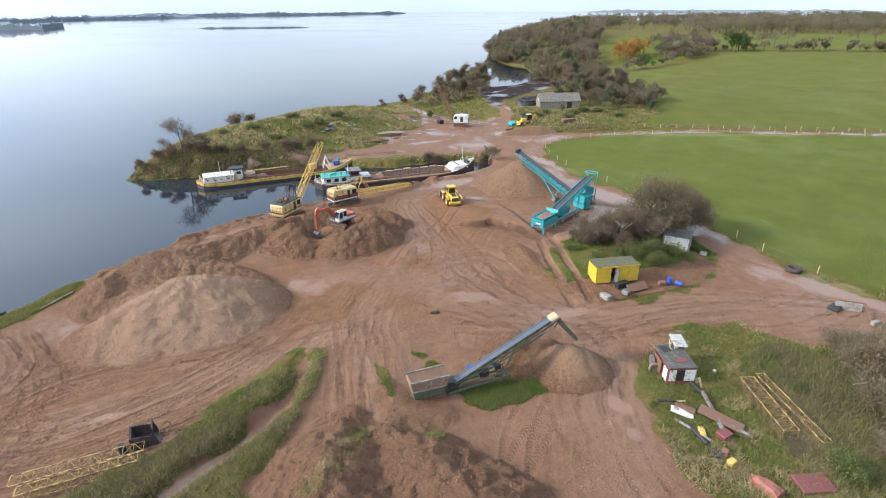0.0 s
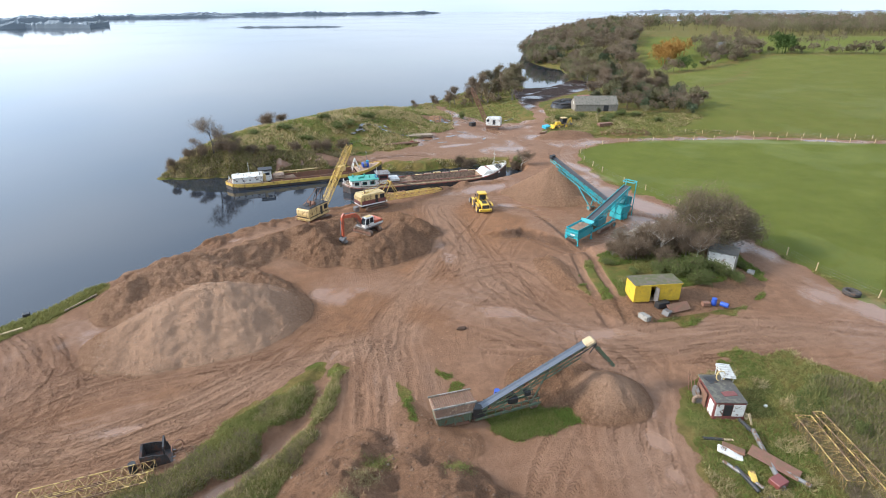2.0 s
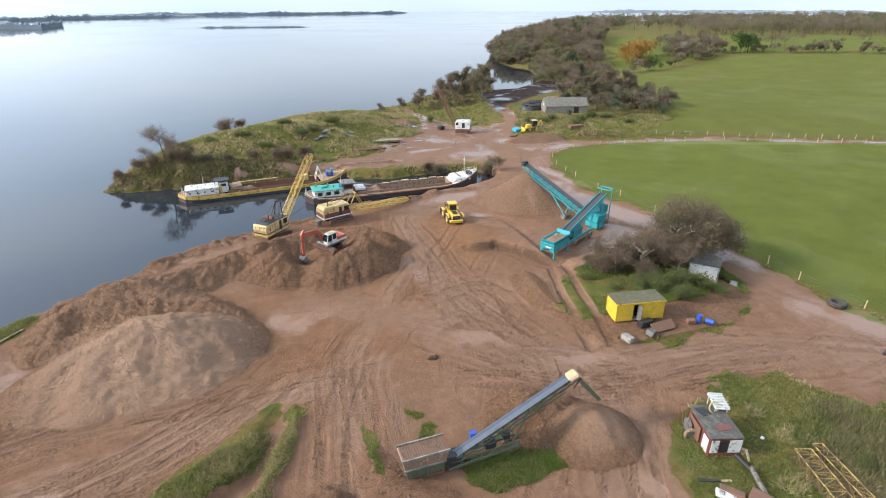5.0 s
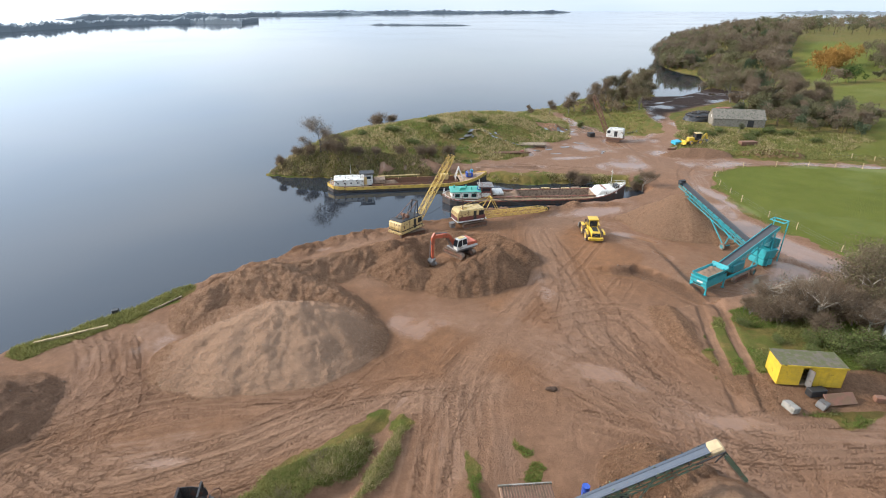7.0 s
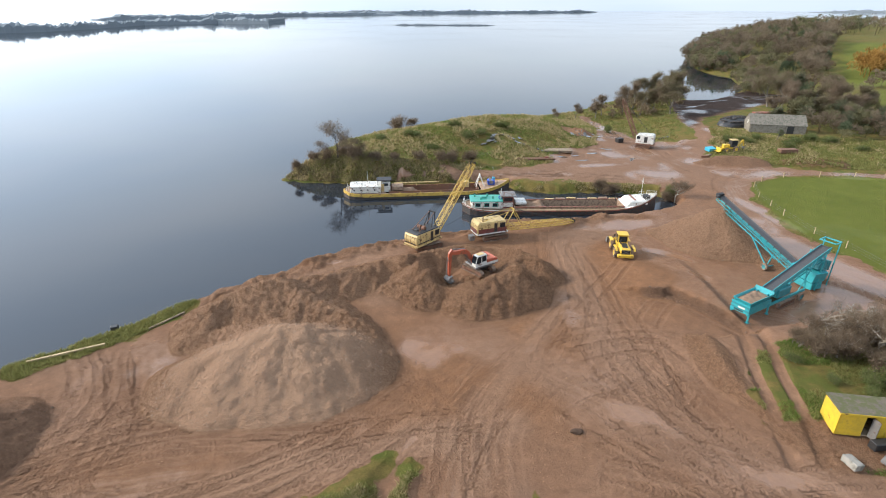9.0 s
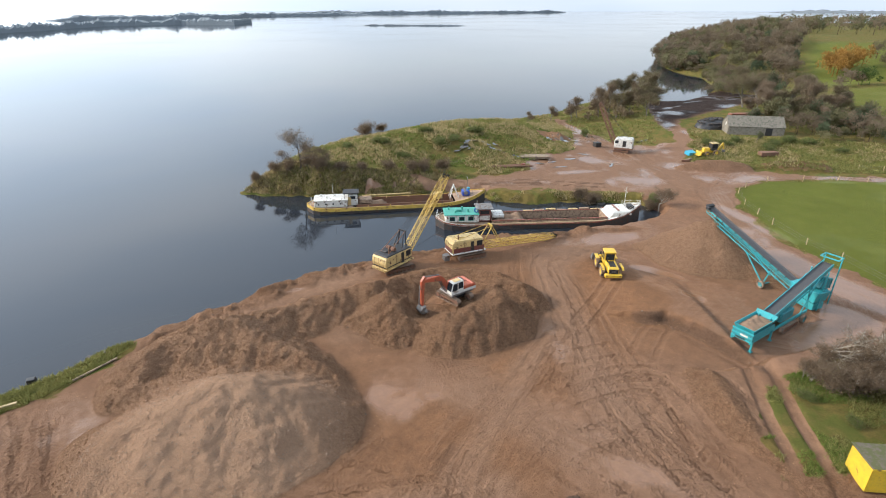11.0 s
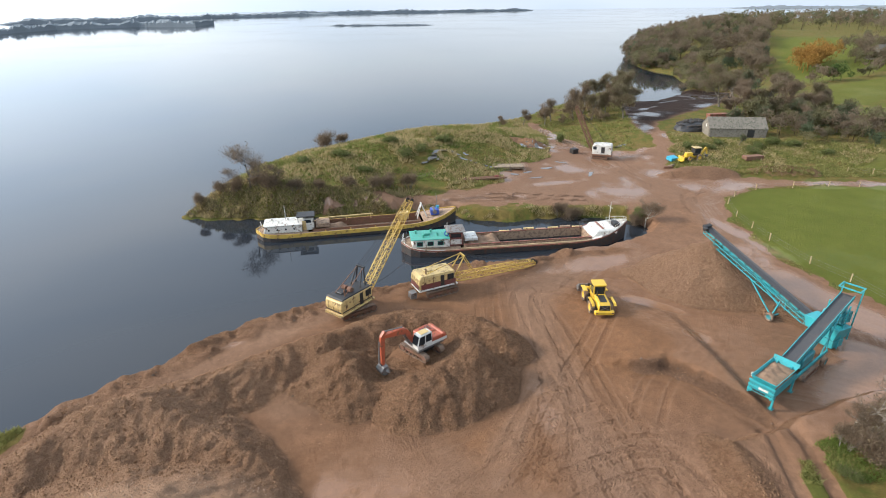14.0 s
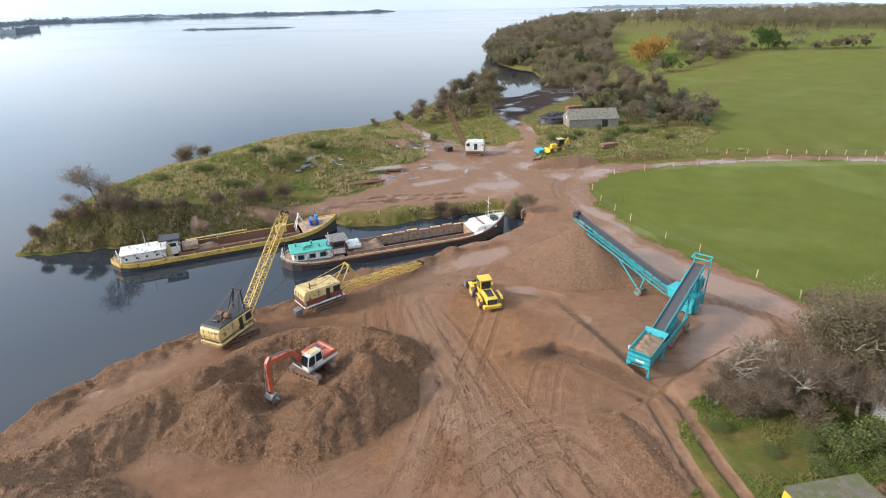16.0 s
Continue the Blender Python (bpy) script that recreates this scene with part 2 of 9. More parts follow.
    col = mix_node(n, l, wetm, col, mix_node(n, l, 0.40, col, (0.235, 0.142, 0.088)))
    # peat
    col = mix_node(n, l, peat, col, mix_node(n, l, n2, (0.022, 0.017, 0.015), (0.06, 0.042, 0.035)))
    # grass
    gr = mix_node(n, l, ramp_node(n, l, n2, 0.3, 0.72), (0.100, 0.105, 0.028), (0.270, 0.225, 0.080))
    gr = mix_node(n, l, ramp_node(n, l, n1, 0.4, 0.65), gr, mix_node(n, l, 0.5, gr, (0.24, 0.175, 0.085)))
    gr = mix_node(n, l, ramp_node(n, l, n6, 0.46, 0.60), gr, mix_node(n, l, 0.6, gr, (0.085, 0.150, 0.028)))
    fl = mix_node(n, l, ramp_node(n, l, n1, 0.3, 0.7), (0.128, 0.176, 0.034), (0.190, 0.240, 0.052))
    fl = mix_node(n, l, ramp_node(n, l, n3, 0.35, 0.6), mix_node(n, l, 0.38, fl, (0.060, 0.090, 0.016)), fl)
    fl = mix_node(n, l, ramp_node(n, l, n2, 0.25, 0.75), mix_node(n, l, 0.34, fl, (0.22, 0.205, 0.060)), fl)
    fl = mix_node(n, l, ramp_node(n, l, n4, 0.40, 0.60), mix_node(n, l, 0.30, fl, (0.045, 0.070, 0.012)), fl)
    fl = mix_node(n, l, ramp_node(n, l, n6, 0.38, 0.62), mix_node(n, l, 0.25, fl, (0.085, 0.135, 0.020)), fl)
    gr = mix_node(n, l, ramp_node(n, l, n4, 0.40, 0.60), mix_node(n, l, 0.35, gr, (0.05, 0.06, 0.015)), gr)
    gr = mix_node(n, l, field, gr, fl)
    col = mix_node(n, l, 1.0, col, (1.0, 0.975, 0.945), "MULTIPLY")
    gm = ramp_node(n, l, math_node(n, l, "ADD", grass, math_node(n, l, "MULTIPLY", math_node(n, l, "SUBTRACT", n2, 0.5), 0.7)), 0.40, 0.60)
    col = mix_node(n, l, gm, col, gr)
    col = mix_node(n, l, 1.0, col, (0.835, 0.718, 0.628), "MULTIPLY")
    l.new(col, p.inputs["Base Color"])
    # gloss: dry mud dull, wet mud and puddles shiny
    rg = mix_node(n, l, wetm, (0.82, 0.82, 0.82), ramp_node(n, l, wetn, 0.4, 0.95, (0.62,) * 3, (0.18,) * 3))
    rg = mix_node(n, l, math_node(n, l, "MULTIPLY", peat, math_node(n, l, "SUBTRACT", 1.0, wetm)), rg, (0.8, 0.8, 0.8))
    rg = mix_node(n, l, gm, rg, (0.95, 0.95, 0.95))
    l.new(rg, p.inputs["Roughness"])
    l.new(ramp_node(n, l, wetn, 0.55, 0.97, (0.10,) * 3, (0.50,) * 3), p.inputs["Specular IOR Level"])
    h = math_node(n, l, "ADD", math_node(n, l, "MULTIPLY", n3, 0.75), math_node(n, l, "MULTIPLY", n2, 0.4))
    h = math_node(n, l, "ADD", h, math_node(n, l, "MULTIPLY", n4, 0.45))
    h = math_node(n, l, "ADD", h, math_node(n, l, "MULTIPLY", n5, 0.7))
    h = math_node(n, l, "SUBTRACT", h, 1.15)
    h = math_node(n, l, "MULTIPLY", h, math_node(n, l, "ADD", 0.30, math_node(n, l, "MULTIPLY", pile, 1.9)))
    h = math_node(n, l, "ADD", h, math_node(n, l, "MULTIPLY", math_node(n, l, "MULTIPLY", ramp_node(n, l, streak, 0.38, 0.6), fw), 0.14))
    h = math_node(n, l, "ADD", h, math_node(n, l, "MULTIPLY", math_node(n, l, "MULTIPLY", ramp_node(n, l, streak2, 0.38, 0.6), gw), 0.18))
    h = math_node(n, l, "ADD", h, math_node(n, l, "MULTIPLY", tr, -0.12))
    h = math_node(n, l, "ADD", h, math_node(n, l, "MULTIPLY", math_node(n, l, "MULTIPLY", rpos, lug), -0.22))
    h = math_node(n, l, "ADD", h, math_node(n, l, "MULTIPLY", edge, 0.05))
    h = math_node(n, l, "ADD", h, math_node(n, l, "MULTIPLY", n7, 0.22))
    h = math_node(n, l, "MULTIPLY", h, math_node(n, l, "SUBTRACT", 1.0, ramp_node(n, l, wetn, 0.55, 0.9)))
    bump_node(n, l, p, h, 1.0, 0.55)
    return m


def water_material():
    m, n, l, p = nodes_of("lake_water")
    co = n.new("ShaderNodeTexCoord").outputs["Object"]
    p.inputs["Base Color"].default_value = (0.020, 0.024, 0.030, 1)
    p.inputs["IOR"].default_value = 1.33
    big = noise_node(n, l, 0.006, 3, co)
    l.new(ramp_node(n, l, big, 0.35, 0.7, (0.03,) * 3, (0.10,) * 3), p.inputs["Roughness"])
    bump_node(n, l, p, noise_node(n, l, 1.6, 2, co), 0.03, 0.02)
    return m


GROUND, WATER = ground_material(), water_material()


# ---- numeric helpers ----
def lattice(ix, iy, seed):
    h = (ix.astype(np.int64) * 374761393 + iy.astype(np.int64) * 668265263 + seed * 1442695041) & 0xFFFFFFFF
    h = ((h ^ (h >> 13)) * 1274126177) & 0xFFFFFFFF
    return ((h ^ (h >> 16)) & 0xFFFF) / 65535.0


def vnoise(x, y, size, seed=0):
    x, y = x / size, y / size
    ix, iy = np.floor(x), np.floor(y)
    fx, fy = x - ix, y - iy
    fx, fy = fx * fx * (3 - 2 * fx), fy * fy * (3 - 2 * fy)
    a, b = lattice(ix, iy, seed), lattice(ix + 1, iy, seed)
    c, d = lattice(ix, iy + 1, seed), lattice(ix + 1, iy + 1, seed)
    return (a * (1 - fx) + b * fx) * (1 - fy) + (c * (1 - fx) + d * fx) * fy - 0.5


def fbm(x, y, size, octaves=4, seed=0):
    out, amp = 0, 1.0
    for k in range(octaves):
        out = out + amp * vnoise(x + 13.7 * k, y - 7.1 * k, size / 2 ** k, seed + k)
        amp *= 0.5
    return out


def smooth(a, b, v):
    t = np.clip((v - a) / (b - a), 0, 1)
    return t * t * (3 - 2 * t)


def to_line(px, py, line, closed=False):
    """Distance to a polyline, signed offset across it and way along it."""
    best, off, along, run = np.full(px.shape, 1e9), np.zeros(px.shape), np.zeros(px.shape), 0.0
    pts = list(line) + ([line[0]] if closed else [])
    for (x0, y0), (x1, y1) in zip(pts, pts[1:]):
        dx, dy = x1 - x0, y1 - y0
        ln = math.hypot(dx, dy)
        t = np.clip(((px - x0) * dx + (py - y0) * dy) / (ln * ln), 0, 1)
        d = np.hypot(px - x0 - t * dx, py - y0 - t * dy)
        s = ((px - x0) * dy - (py - y0) * dx) / ln
        k = d < best
        best, off, along = np.where(k, d, best), np.where(k, s, off), np.where(k, run + t * ln, along)
        run += ln
    return best, off, along


def inside(px, py, poly):
    """Signed distance to a closed outline, positive within."""
    odd = np.zeros(px.shape, bool)
    for (x0, y0), (x1, y1) in zip(poly, poly[1:] + poly[:1]):
        cross = ((y0 > py) != (y1 > py)) & (px < (x1 - x0) * (py - y0) / ((y1 - y0) or 1e-9) + x0)
        odd ^= cross
    d = to_line(px, py, poly, True)[0]
    return np.where(odd, d, -d)


# ---- the lie of the land ----
WATER_Z = -1.5
SHORE_NEAR = [(-900, -700), (-140, -60), (-90, -5), (-46.4, 38.2), (-38.2, 46.0), (-32.8, 51.7), (-27.8, 56.6), (-21.3, 61.9), (-14.9, 68),
              (-6, 72.3), (3, 75.4), (6, 78), (13, 79.6), (21, 79.8), (28, 81.4), (34, 83), (39.5, 85.6), (43.6, 90), (42, 95), (31.6, 97),
              (20.3, 96), (14.5, 98), (13, 101.2), (-3, 102.2), (-13, 103), (-22.6, 103.2), (-30, 103.8), (-35.5, 104.8)]
SHORE_FAR = [(-36.5, 107), (-32, 114), (-26, 125), (-18, 138), (-5, 151), (20, 167), (41, 182), (55, 197), (72, 216), (90, 234), (101, 240),
             (99, 208), (121, 224), (138, 248), (152, 288), (150, 318), (158, 350), (171, 384), (217, 480), (332, 679), (450, 790),
             (700, 860), (1500, 900), (4990, 1000), (4990, -4990), (-4990, -4990), (-4990, -2500)]
YARD_A = [(-64, 10), (-52, 45), (-40, 54), (-20, 75), (0, 85), (20, 87), (43, 94), (42, 97.5), (30, 99), (14, 101.5), (5, 102.7), (-10, 104.2), (-10, 105),
          (1, 104.8), (9, 107.5), (17, 109.5), (25, 113), (24, 118), (30, 124), (37, 128), (41, 138), (44, 150), (42.5, 172), (46, 172),
          (48.5, 150), (52, 136), (60, 133), (66, 134), (70, 150), (90, 187), (125, 205), (125, 193), (97, 172), (82, 160), (74, 150), (69, 132)]
YARD_B = [(62, 120), (66, 113), (85.5, 106.2), (113, 101), (155, 81), (300, 23), (300, 20), (155, 77.6), (113, 97.6), (85.8, 103.5), (71, 103.5),
          (64.8, 100), (60.2, 97), (57.8, 90.7), (55.7, 80.4), (54.9, 71.9), (56, 66), (58, 60), (59.5, 40), (59, 24), (60, 15), (64, 12),
          (75, 5), (75, 0), (62, 6), (56, 8.5), (50, 9), (44.3, 10), (41, 17), (34.3, 17.3), (26.8, 13.3), (23, 7.6), (20.8, 1.5), (20, -8), (18, -30), (-20, -30), (-64, -10)]
FIELD = [(57.8, 90.7), (55.9, 80.4), (55, 71.9), (56, 66), (58.2, 60), (60, 40), (59.5, 31), (60, 24), (64, 16), (110, -12), (420, -160), (420, -60), (155, 77.6), (113, 97.6),
         (85.8, 103.5), (71, 103.5), (64.8, 100), (60.2, 97)]
FIELD_FAR = [(97, 112), (118, 104), (160, 84), (300, 28), (600, -60), (602, 120), (420, 165), (321, 195), (301, 214), (263, 238), (236, 231), (195, 216), (172, 213), (150, 186), (134, 150), (115, 121)]
MEADOW = [(162, 221), (185, 254), (214, 297), (253, 354), (327, 324), (395, 296), (443, 276), (640, 200), (600, 130), (420, 174), (322, 204), (303, 224), (263, 247), (236, 239), (195, 223)]
GRASS = [
    [(34.6, 40.9), (30, 39), (26.8, 33), (26.2, 28.5), (29, 25.2), (34, 23.5), (41, 23.5), (48.5, 27), (52.5, 31.5), (54, 36), (49.6, 41.5), (42, 44)],
    [(-5.6, 26.6), (-8.5, 24.7), (-11.7, 22.0), (-14.6, 18.9), (-18, 15.9), (-22, 14.0), (-30, 11), (-28, 5), (-17, 11.2), (-14.6, 13.4), (-11.2, 16.2), (-8.4, 19.2), (-6.6, 23.0)],
    [(-4.0, 26.2), (-5.2, 22.4), (-6.6, 19.4), (-8.8, 16.6), (-12.3, 13.4), (-16, 10.6), (-22, 6), (-20, 1), (-12, 8), (-9.8, 11.5), (-7.4, 14.6), (-4.9, 19.6), (-3.2, 24.4)],
    [(-43.0, 35.6), (-36.2, 41.4), (-32.2, 47.2), (-30.6, 51), (-36, 55), (-49, 42)],
    [(7.8, 16.0), (7.6, 13.4), (9.3, 11.8), (12.8, 11.8), (15.8, 13.0), (15.4, 14.4), (12, 15.4)],
    [(1.2, 21.6), (1.9, 20.2), (2.2, 17.4), (1.7, 14.4), (1.1, 16.2), (0.8, 19.2)],
    [(4.6, 22.2), (5.5, 23.0), (6.5, 21.8), (6.9, 19.8), (6.1, 18.4), (5.3, 20.0)],
]
TERRACE = [(25.2, 42.8), (29, 43.6), (36, 45.6), (44, 47), (53, 42), (55, 35), (52, 28), (44, 23.5), (34, 22), (28, 23), (26.2, 28), (25.0, 33), (24.7, 38)]
SCARP = [(20.5, 54.2), (24.9, 53.2), (27.5, 52.7), (29.5, 50.5), (30.7, 48.0), (31.6, 46.2), (33.2, 43.8)]
PEAT = [(67, 142), (80, 158), (97, 171), (128, 192), (136, 214), (128, 236), (108, 226), (96, 204), (84, 194), (72, 168)]
ROADS = [
    [(15, -12), (15.5, 0), (18.4, 6.2), (22.3, 14.6), (23.6, 21.5), (18.8, 27.9), (16, 40.3), (15.8, 55.9), (17.5, 68), (25, 76)],
    [(75, 3), (62.3, 13), (58.2, 19.5), (55.7, 26.7), (57.1, 35.3), (56, 50), (52, 62), (50.5, 72), (53, 84), (57, 97), (70, 106), (96, 101.5), (155, 79.4), (300, 21.5)],
    [(62, 10), (50.4, 16.5), (40.5, 20.2), (29.9, 21.8), (18.8, 27.9), (8, 38), (2, 44)],
    [(-0.8, 5.5), (-0.3, 12.4), (0.6, 22.4), (1.7, 31.1), (8.7, 42.8), (15, 54)],
    [(4, 30), (-10.2, 26.1), (-19.8, 22.3), (-28, 20.8), (-45, 22)],
    [(57, 97), (52, 104), (48, 122), (47, 150), (44, 180)],
    [(0, 104), (18, 106), (34, 103), (48, 101)],
    [(40, 50), (47, 47), (52, 56), (46, 60)],
]
# turning loops of wheels and crawlers over the open yard
ARCS = [
    [(-50, 16), (-36, 21.7), (-33, 24.1), (-26, 27.5), (-19, 29.6), (-10, 29.4), (-4, 27)],
    [(-44, 45), (-36, 38), (-33, 30), (-35, 20), (-40, 12)],
    [(-1, 17), (-0.3, 29.6), (2.8, 34.9), (6.2, 39.1), (12.5, 43.8), (14.5, 52)],
    [(10, 41), (16.6, 42.5), (21.7, 43.0), (24.6, 38.9), (26, 31)],
    [(6.2, 22), (8.3, 29.6), (11.4, 33.9), (17, 38), (24, 50), (33, 58)],
    [(15.4, 70), (14.4, 62), (12.8, 53), (12.5, 43.8), (15.1, 34.8), (21, 28)],
    [(-8, 35), (0, 44), (8, 47), (14, 57), (22, 68)],
    [(8, 0), (12, 6), (17, 11), (22, 20), (24, 27)],
    [(20, 75), (30, 68), (33, 60), (40, 56)],
]
# heaps of loose sand: crest line with heights, slope of the sides, how much they are gullied and lumpy, share of loose sand
HEAPS = [
    ([(-25.6, 33.6, 1.7), (-23.9, 35.3, 2.9), (-21, 36.3, 3.9), (-17.6, 38.0, 4.7), (-14.8, 38.3, 4.6), (-12.6, 38.2, 3.8), (-10.5, 37.5, 2.3), (-8.6, 36.4, 1.0)], 0.55, 0.42, 0.14, 1.0),
    ([(-28.6, 42.9, 1.1), (-27.6, 45.3, 2.3), (-25.6, 47.2, 2.9), (-23.2, 48.4, 3.6), (-20, 49.6, 4.0), (-17.8, 48.6, 3.4), (-15.6, 47.6, 2.8), (-12.9, 46.2, 2.1), (-10.2, 44.0, 1.3), (-8.2, 42.4, 0.5)], 0.62, 0.7, 0.5, 1.0),
    ([(-28.0, 42.0, 1.1), (-24.6, 42.4, 1.5), (-21.0, 42.8, 1.8), (-17.5, 42.8, 2.0)], 0.6, 0.5, 0.4, 1.0),
    ([(-17.8, 53.0, 2.0), (-14.5, 54.3, 2.4), (-10.9, 55.9, 2.7), (-7.6, 57.4, 2.8), (-6.2, 57.0, 2.4)], 0.60, 0.7, 0.5, 1.0),
    ([(-6.2, 53.4, 2.0), (-4.0, 54.0, 3.0), (-3.4, 51.6, 2.2)], 0.70, 0.8, 0.6, 1.0),
    ([(-4.0, 54.0, 3.0), (-1.7, 53.2, 2.7), (-0.2, 51.6, 1.9), (2.2, 50.6, 2.8), (5.0, 51.2, 3.1), (7.9, 53.4, 3.1), (8.6, 51.8, 2.4)], 0.70, 0.8, 0.6, 1.0),
    ([(7.9, 53.4, 3.0), (7.5, 57.6, 2.1), (9.8, 59.2, 2.8), (11.6, 57.9, 2.5), (12.5, 56.9, 1.6)], 0.74, 0.7, 0.5, 1.0),
    ([(-6.4, 57.4, 2.4), (-4.1, 59.4, 2.6), (-1, 61.2, 2.5), (2.3, 62.4, 2.4), (6.3, 62.0, 2.1), (8.6, 60.0, 2.3)], 0.62, 0.6, 0.5, 1.0),
    ([(40.7, 69.1, 5.7), (39.6, 69.4, 5.4), (35.6, 71.0, 2.9), (32.6, 72.2, 1.2)], 0.735, 0.34, 0.1, 1.0),
    ([(44.2, 61.4, 1.1), (45.5, 60, 1.1)], 0.55, 0.3, 0.3, 1.0),
    ([(46.4, 57.6, 0.8), (47.4, 56.6, 0.8)], 0.5, 0.3, 0.3, 1.0),
    ([(13.6, 18.4, 1.4), (15.2, 18.0, 2.3), (16.6, 17.4, 2.2)], 0.62, 1.0, 0.8, 0.7),
    ([(19.0, 14.6, 2.7), (19.3, 14.6, 2.7)], 0.74, 0.12, 0.0, 1.0),
    ([(-2.4, 14.6, 0.9), (-3.6, 12.4, 1.7), (-4.6, 9.6, 2.5), (-5.4, 6.6, 2.7), (-4.6, 2.0, 2.6)], 0.50, 0.9, 1.0, 0.45),
    ([(-0.2, 11.2, 1.2), (1.2, 8.6, 2.0), (2.0, 7.6, 2.2)], 0.55, 0.9, 1.0, 0.45),
    ([(3.0, 4.4, 2.2), (4.6, 1.6, 2.5), (4.6, -3.0, 2.5)], 0.46, 0.8, 1.0, 0.55),
    ([(-43, 30, 1.8), (-39.6, 29.2, 2.2), (-38.4, 26.6, 2.0), (-40, 23.5, 1.7)], 0.50, 0.5, 0.5, 0.5),
    ([(58.4, 113.2, 1.0), (62, 113.6, 1.9), (67, 113.0, 2.0), (71.5, 112.2, 1.3)], 0.6, 0.5, 0.6, 0.5),
    ([(77, 112.8, 1.2), (80, 112.6, 1.9), (84, 111.6, 1.9), (88, 110.6, 1.4)], 0.6, 0.6, 0.9, 0.5),
    ([(35.4, 141, 2.2), (37, 139.5, 2.4)], 0.62, 0.5, 0.6, 1.0),
    ([(1.4, 17.6, 0.5), (2.2, 14.0, 0.8), (5, 12.4, 0.6)], 0.35, 0.5, 1.0, 0.4),
    ([(25.9, 42.4, 0.5), (25.7, 38.6, 0.7), (25.5, 34.6, 0.5)], 0.36, 0.9, 1.0, 0.7),
]
# puddles and wet wheel ways: centre, half axes, turn
PUDDLES = [(-2.6, 40.5, 6.5, 5.0, 20), (13.8, 50, 2.6, 8.0, -8), (-31, 36.5, 4.0, 5.0, -30), (-23, 21.6, 5.0, 1.3, 14), (-14, 24.2, 5, 1.3, 25), (53.5, 27, 1.6, 6.5, -5),
           (44.5, 48.3, 5.0, 2.6, 25), (48.5, 51, 2.2, 4.0, 40), (32.6, 57, 1.3, 0.9, 0), (26.5, 75.6, 5.0, 2.0, 15), (31.2, 64.5, 3.0, 0.8, -40), (54.5, 84, 1.8, 9, 5),
           (-17.5, 62, 1.6, 6.5, -52), (-7, 69, 1.5, 5, -60), (46.7, 152, 1.2, 14, 4), (48, 128, 2.5, 5, 20), (34, 112, 7, 1.5, 10), (27, 119, 4.5, 1.2, 35),
           (20.5, 8.5, 1.2, 2.0, 20), (19.6, 5.2, 1.1, 1.6, 0), (22, 12, 0.9, 1.3, 0), (70, 148, 2.4, 9, -25), (86, 178, 6, 1.3, 35), (96, 187, 8, 1.0, 25), (108, 196, 9, 0.9, 20), (92, 190, 7, 0.8, 15), (46.5, 22.4, 4.0, 1.0, -8),
           (16, 31, 6, 2.0, -35), (25, 24, 6, 1.6, -15), (10, 116, 5, 1.3, 28)]
DITCH = [(-3.8, 28.6), (-5.0, 26.4), (-6.0, 23.0), (-7.4, 19.6), (-9.4, 17.2), (-11.6, 15.2), (-13.5, 13.6), (-16.0, 11.8), (-24, 7)]


PRINTS = [
    [(-46, 24), (-36, 21), (-28, 17.5), (-21, 19), (-13, 23), (-7, 28)],
    [(-44, 18), (-34, 23), (-26, 27), (-16, 27.5), (-8, 30)],
    [(-33, 14), (-30, 20), (-29, 28), (-32, 36), (-35, 43)],
    [(-38, 16), (-33, 26), (-31, 33), (-34, 40)],
    [(-25, 18), (-16, 22), (-9, 27), (-3, 34)],
    [(30, 20), (36, 17), (44, 14), (52, 13), (58, 14)],
    [(14, 2), (18, 10), (21, 18), (19, 26), (12, 34)],
    [(10, 26), (16, 24), (24, 20), (34, 20), (46, 18)],
]


def bent(line, shift, w1, w2, ph):
    """A line resampled in rounded steps, moved sideways and made to wander."""
    pts = []
    for i in range(len(line) - 1):
        p0, p1, p2, p3 = line[max(i - 1, 0)], line[i], line[i + 1], line[min(i + 2, len(line) - 1)]
        n = max(2, int(math.dist(p1, p2) / 2.2))
        for k in range(n):
            t = k / n
            pts.append(tuple(0.5 * (2 * b + (c - a) * t + (2 * a - 5 * b + 4 * c - d) * t * t + (3 * b - a - 3 * c + d) * t ** 3) for a, b, c, d in zip(p0, p1, p2, p3)))
    pts.append(line[-1])
    out, run = [], 0.0
    for i, (px, py) in enumerate(pts):
        (ax, ay), (bx, by) = pts[max(i - 1, 0)], pts[min(i + 1, len(pts) - 1)]
        ln = math.hypot(bx - ax, by - ay) or 1.0
        o = shift + w1 * math.sin(run / 11 + ph) + w2 * math.sin(run / 5.3 + 2 * ph)
        out.append((px + (by - ay) / ln * o, py - (bx - ax) / ln * o))
        run += 0.5 * ln
    return out


def y0_dull(px, py):
    """Silty pools with hardly any shine lie in the near yard."""
    return py < 56 and px < 40 or px > 40 and py < 30


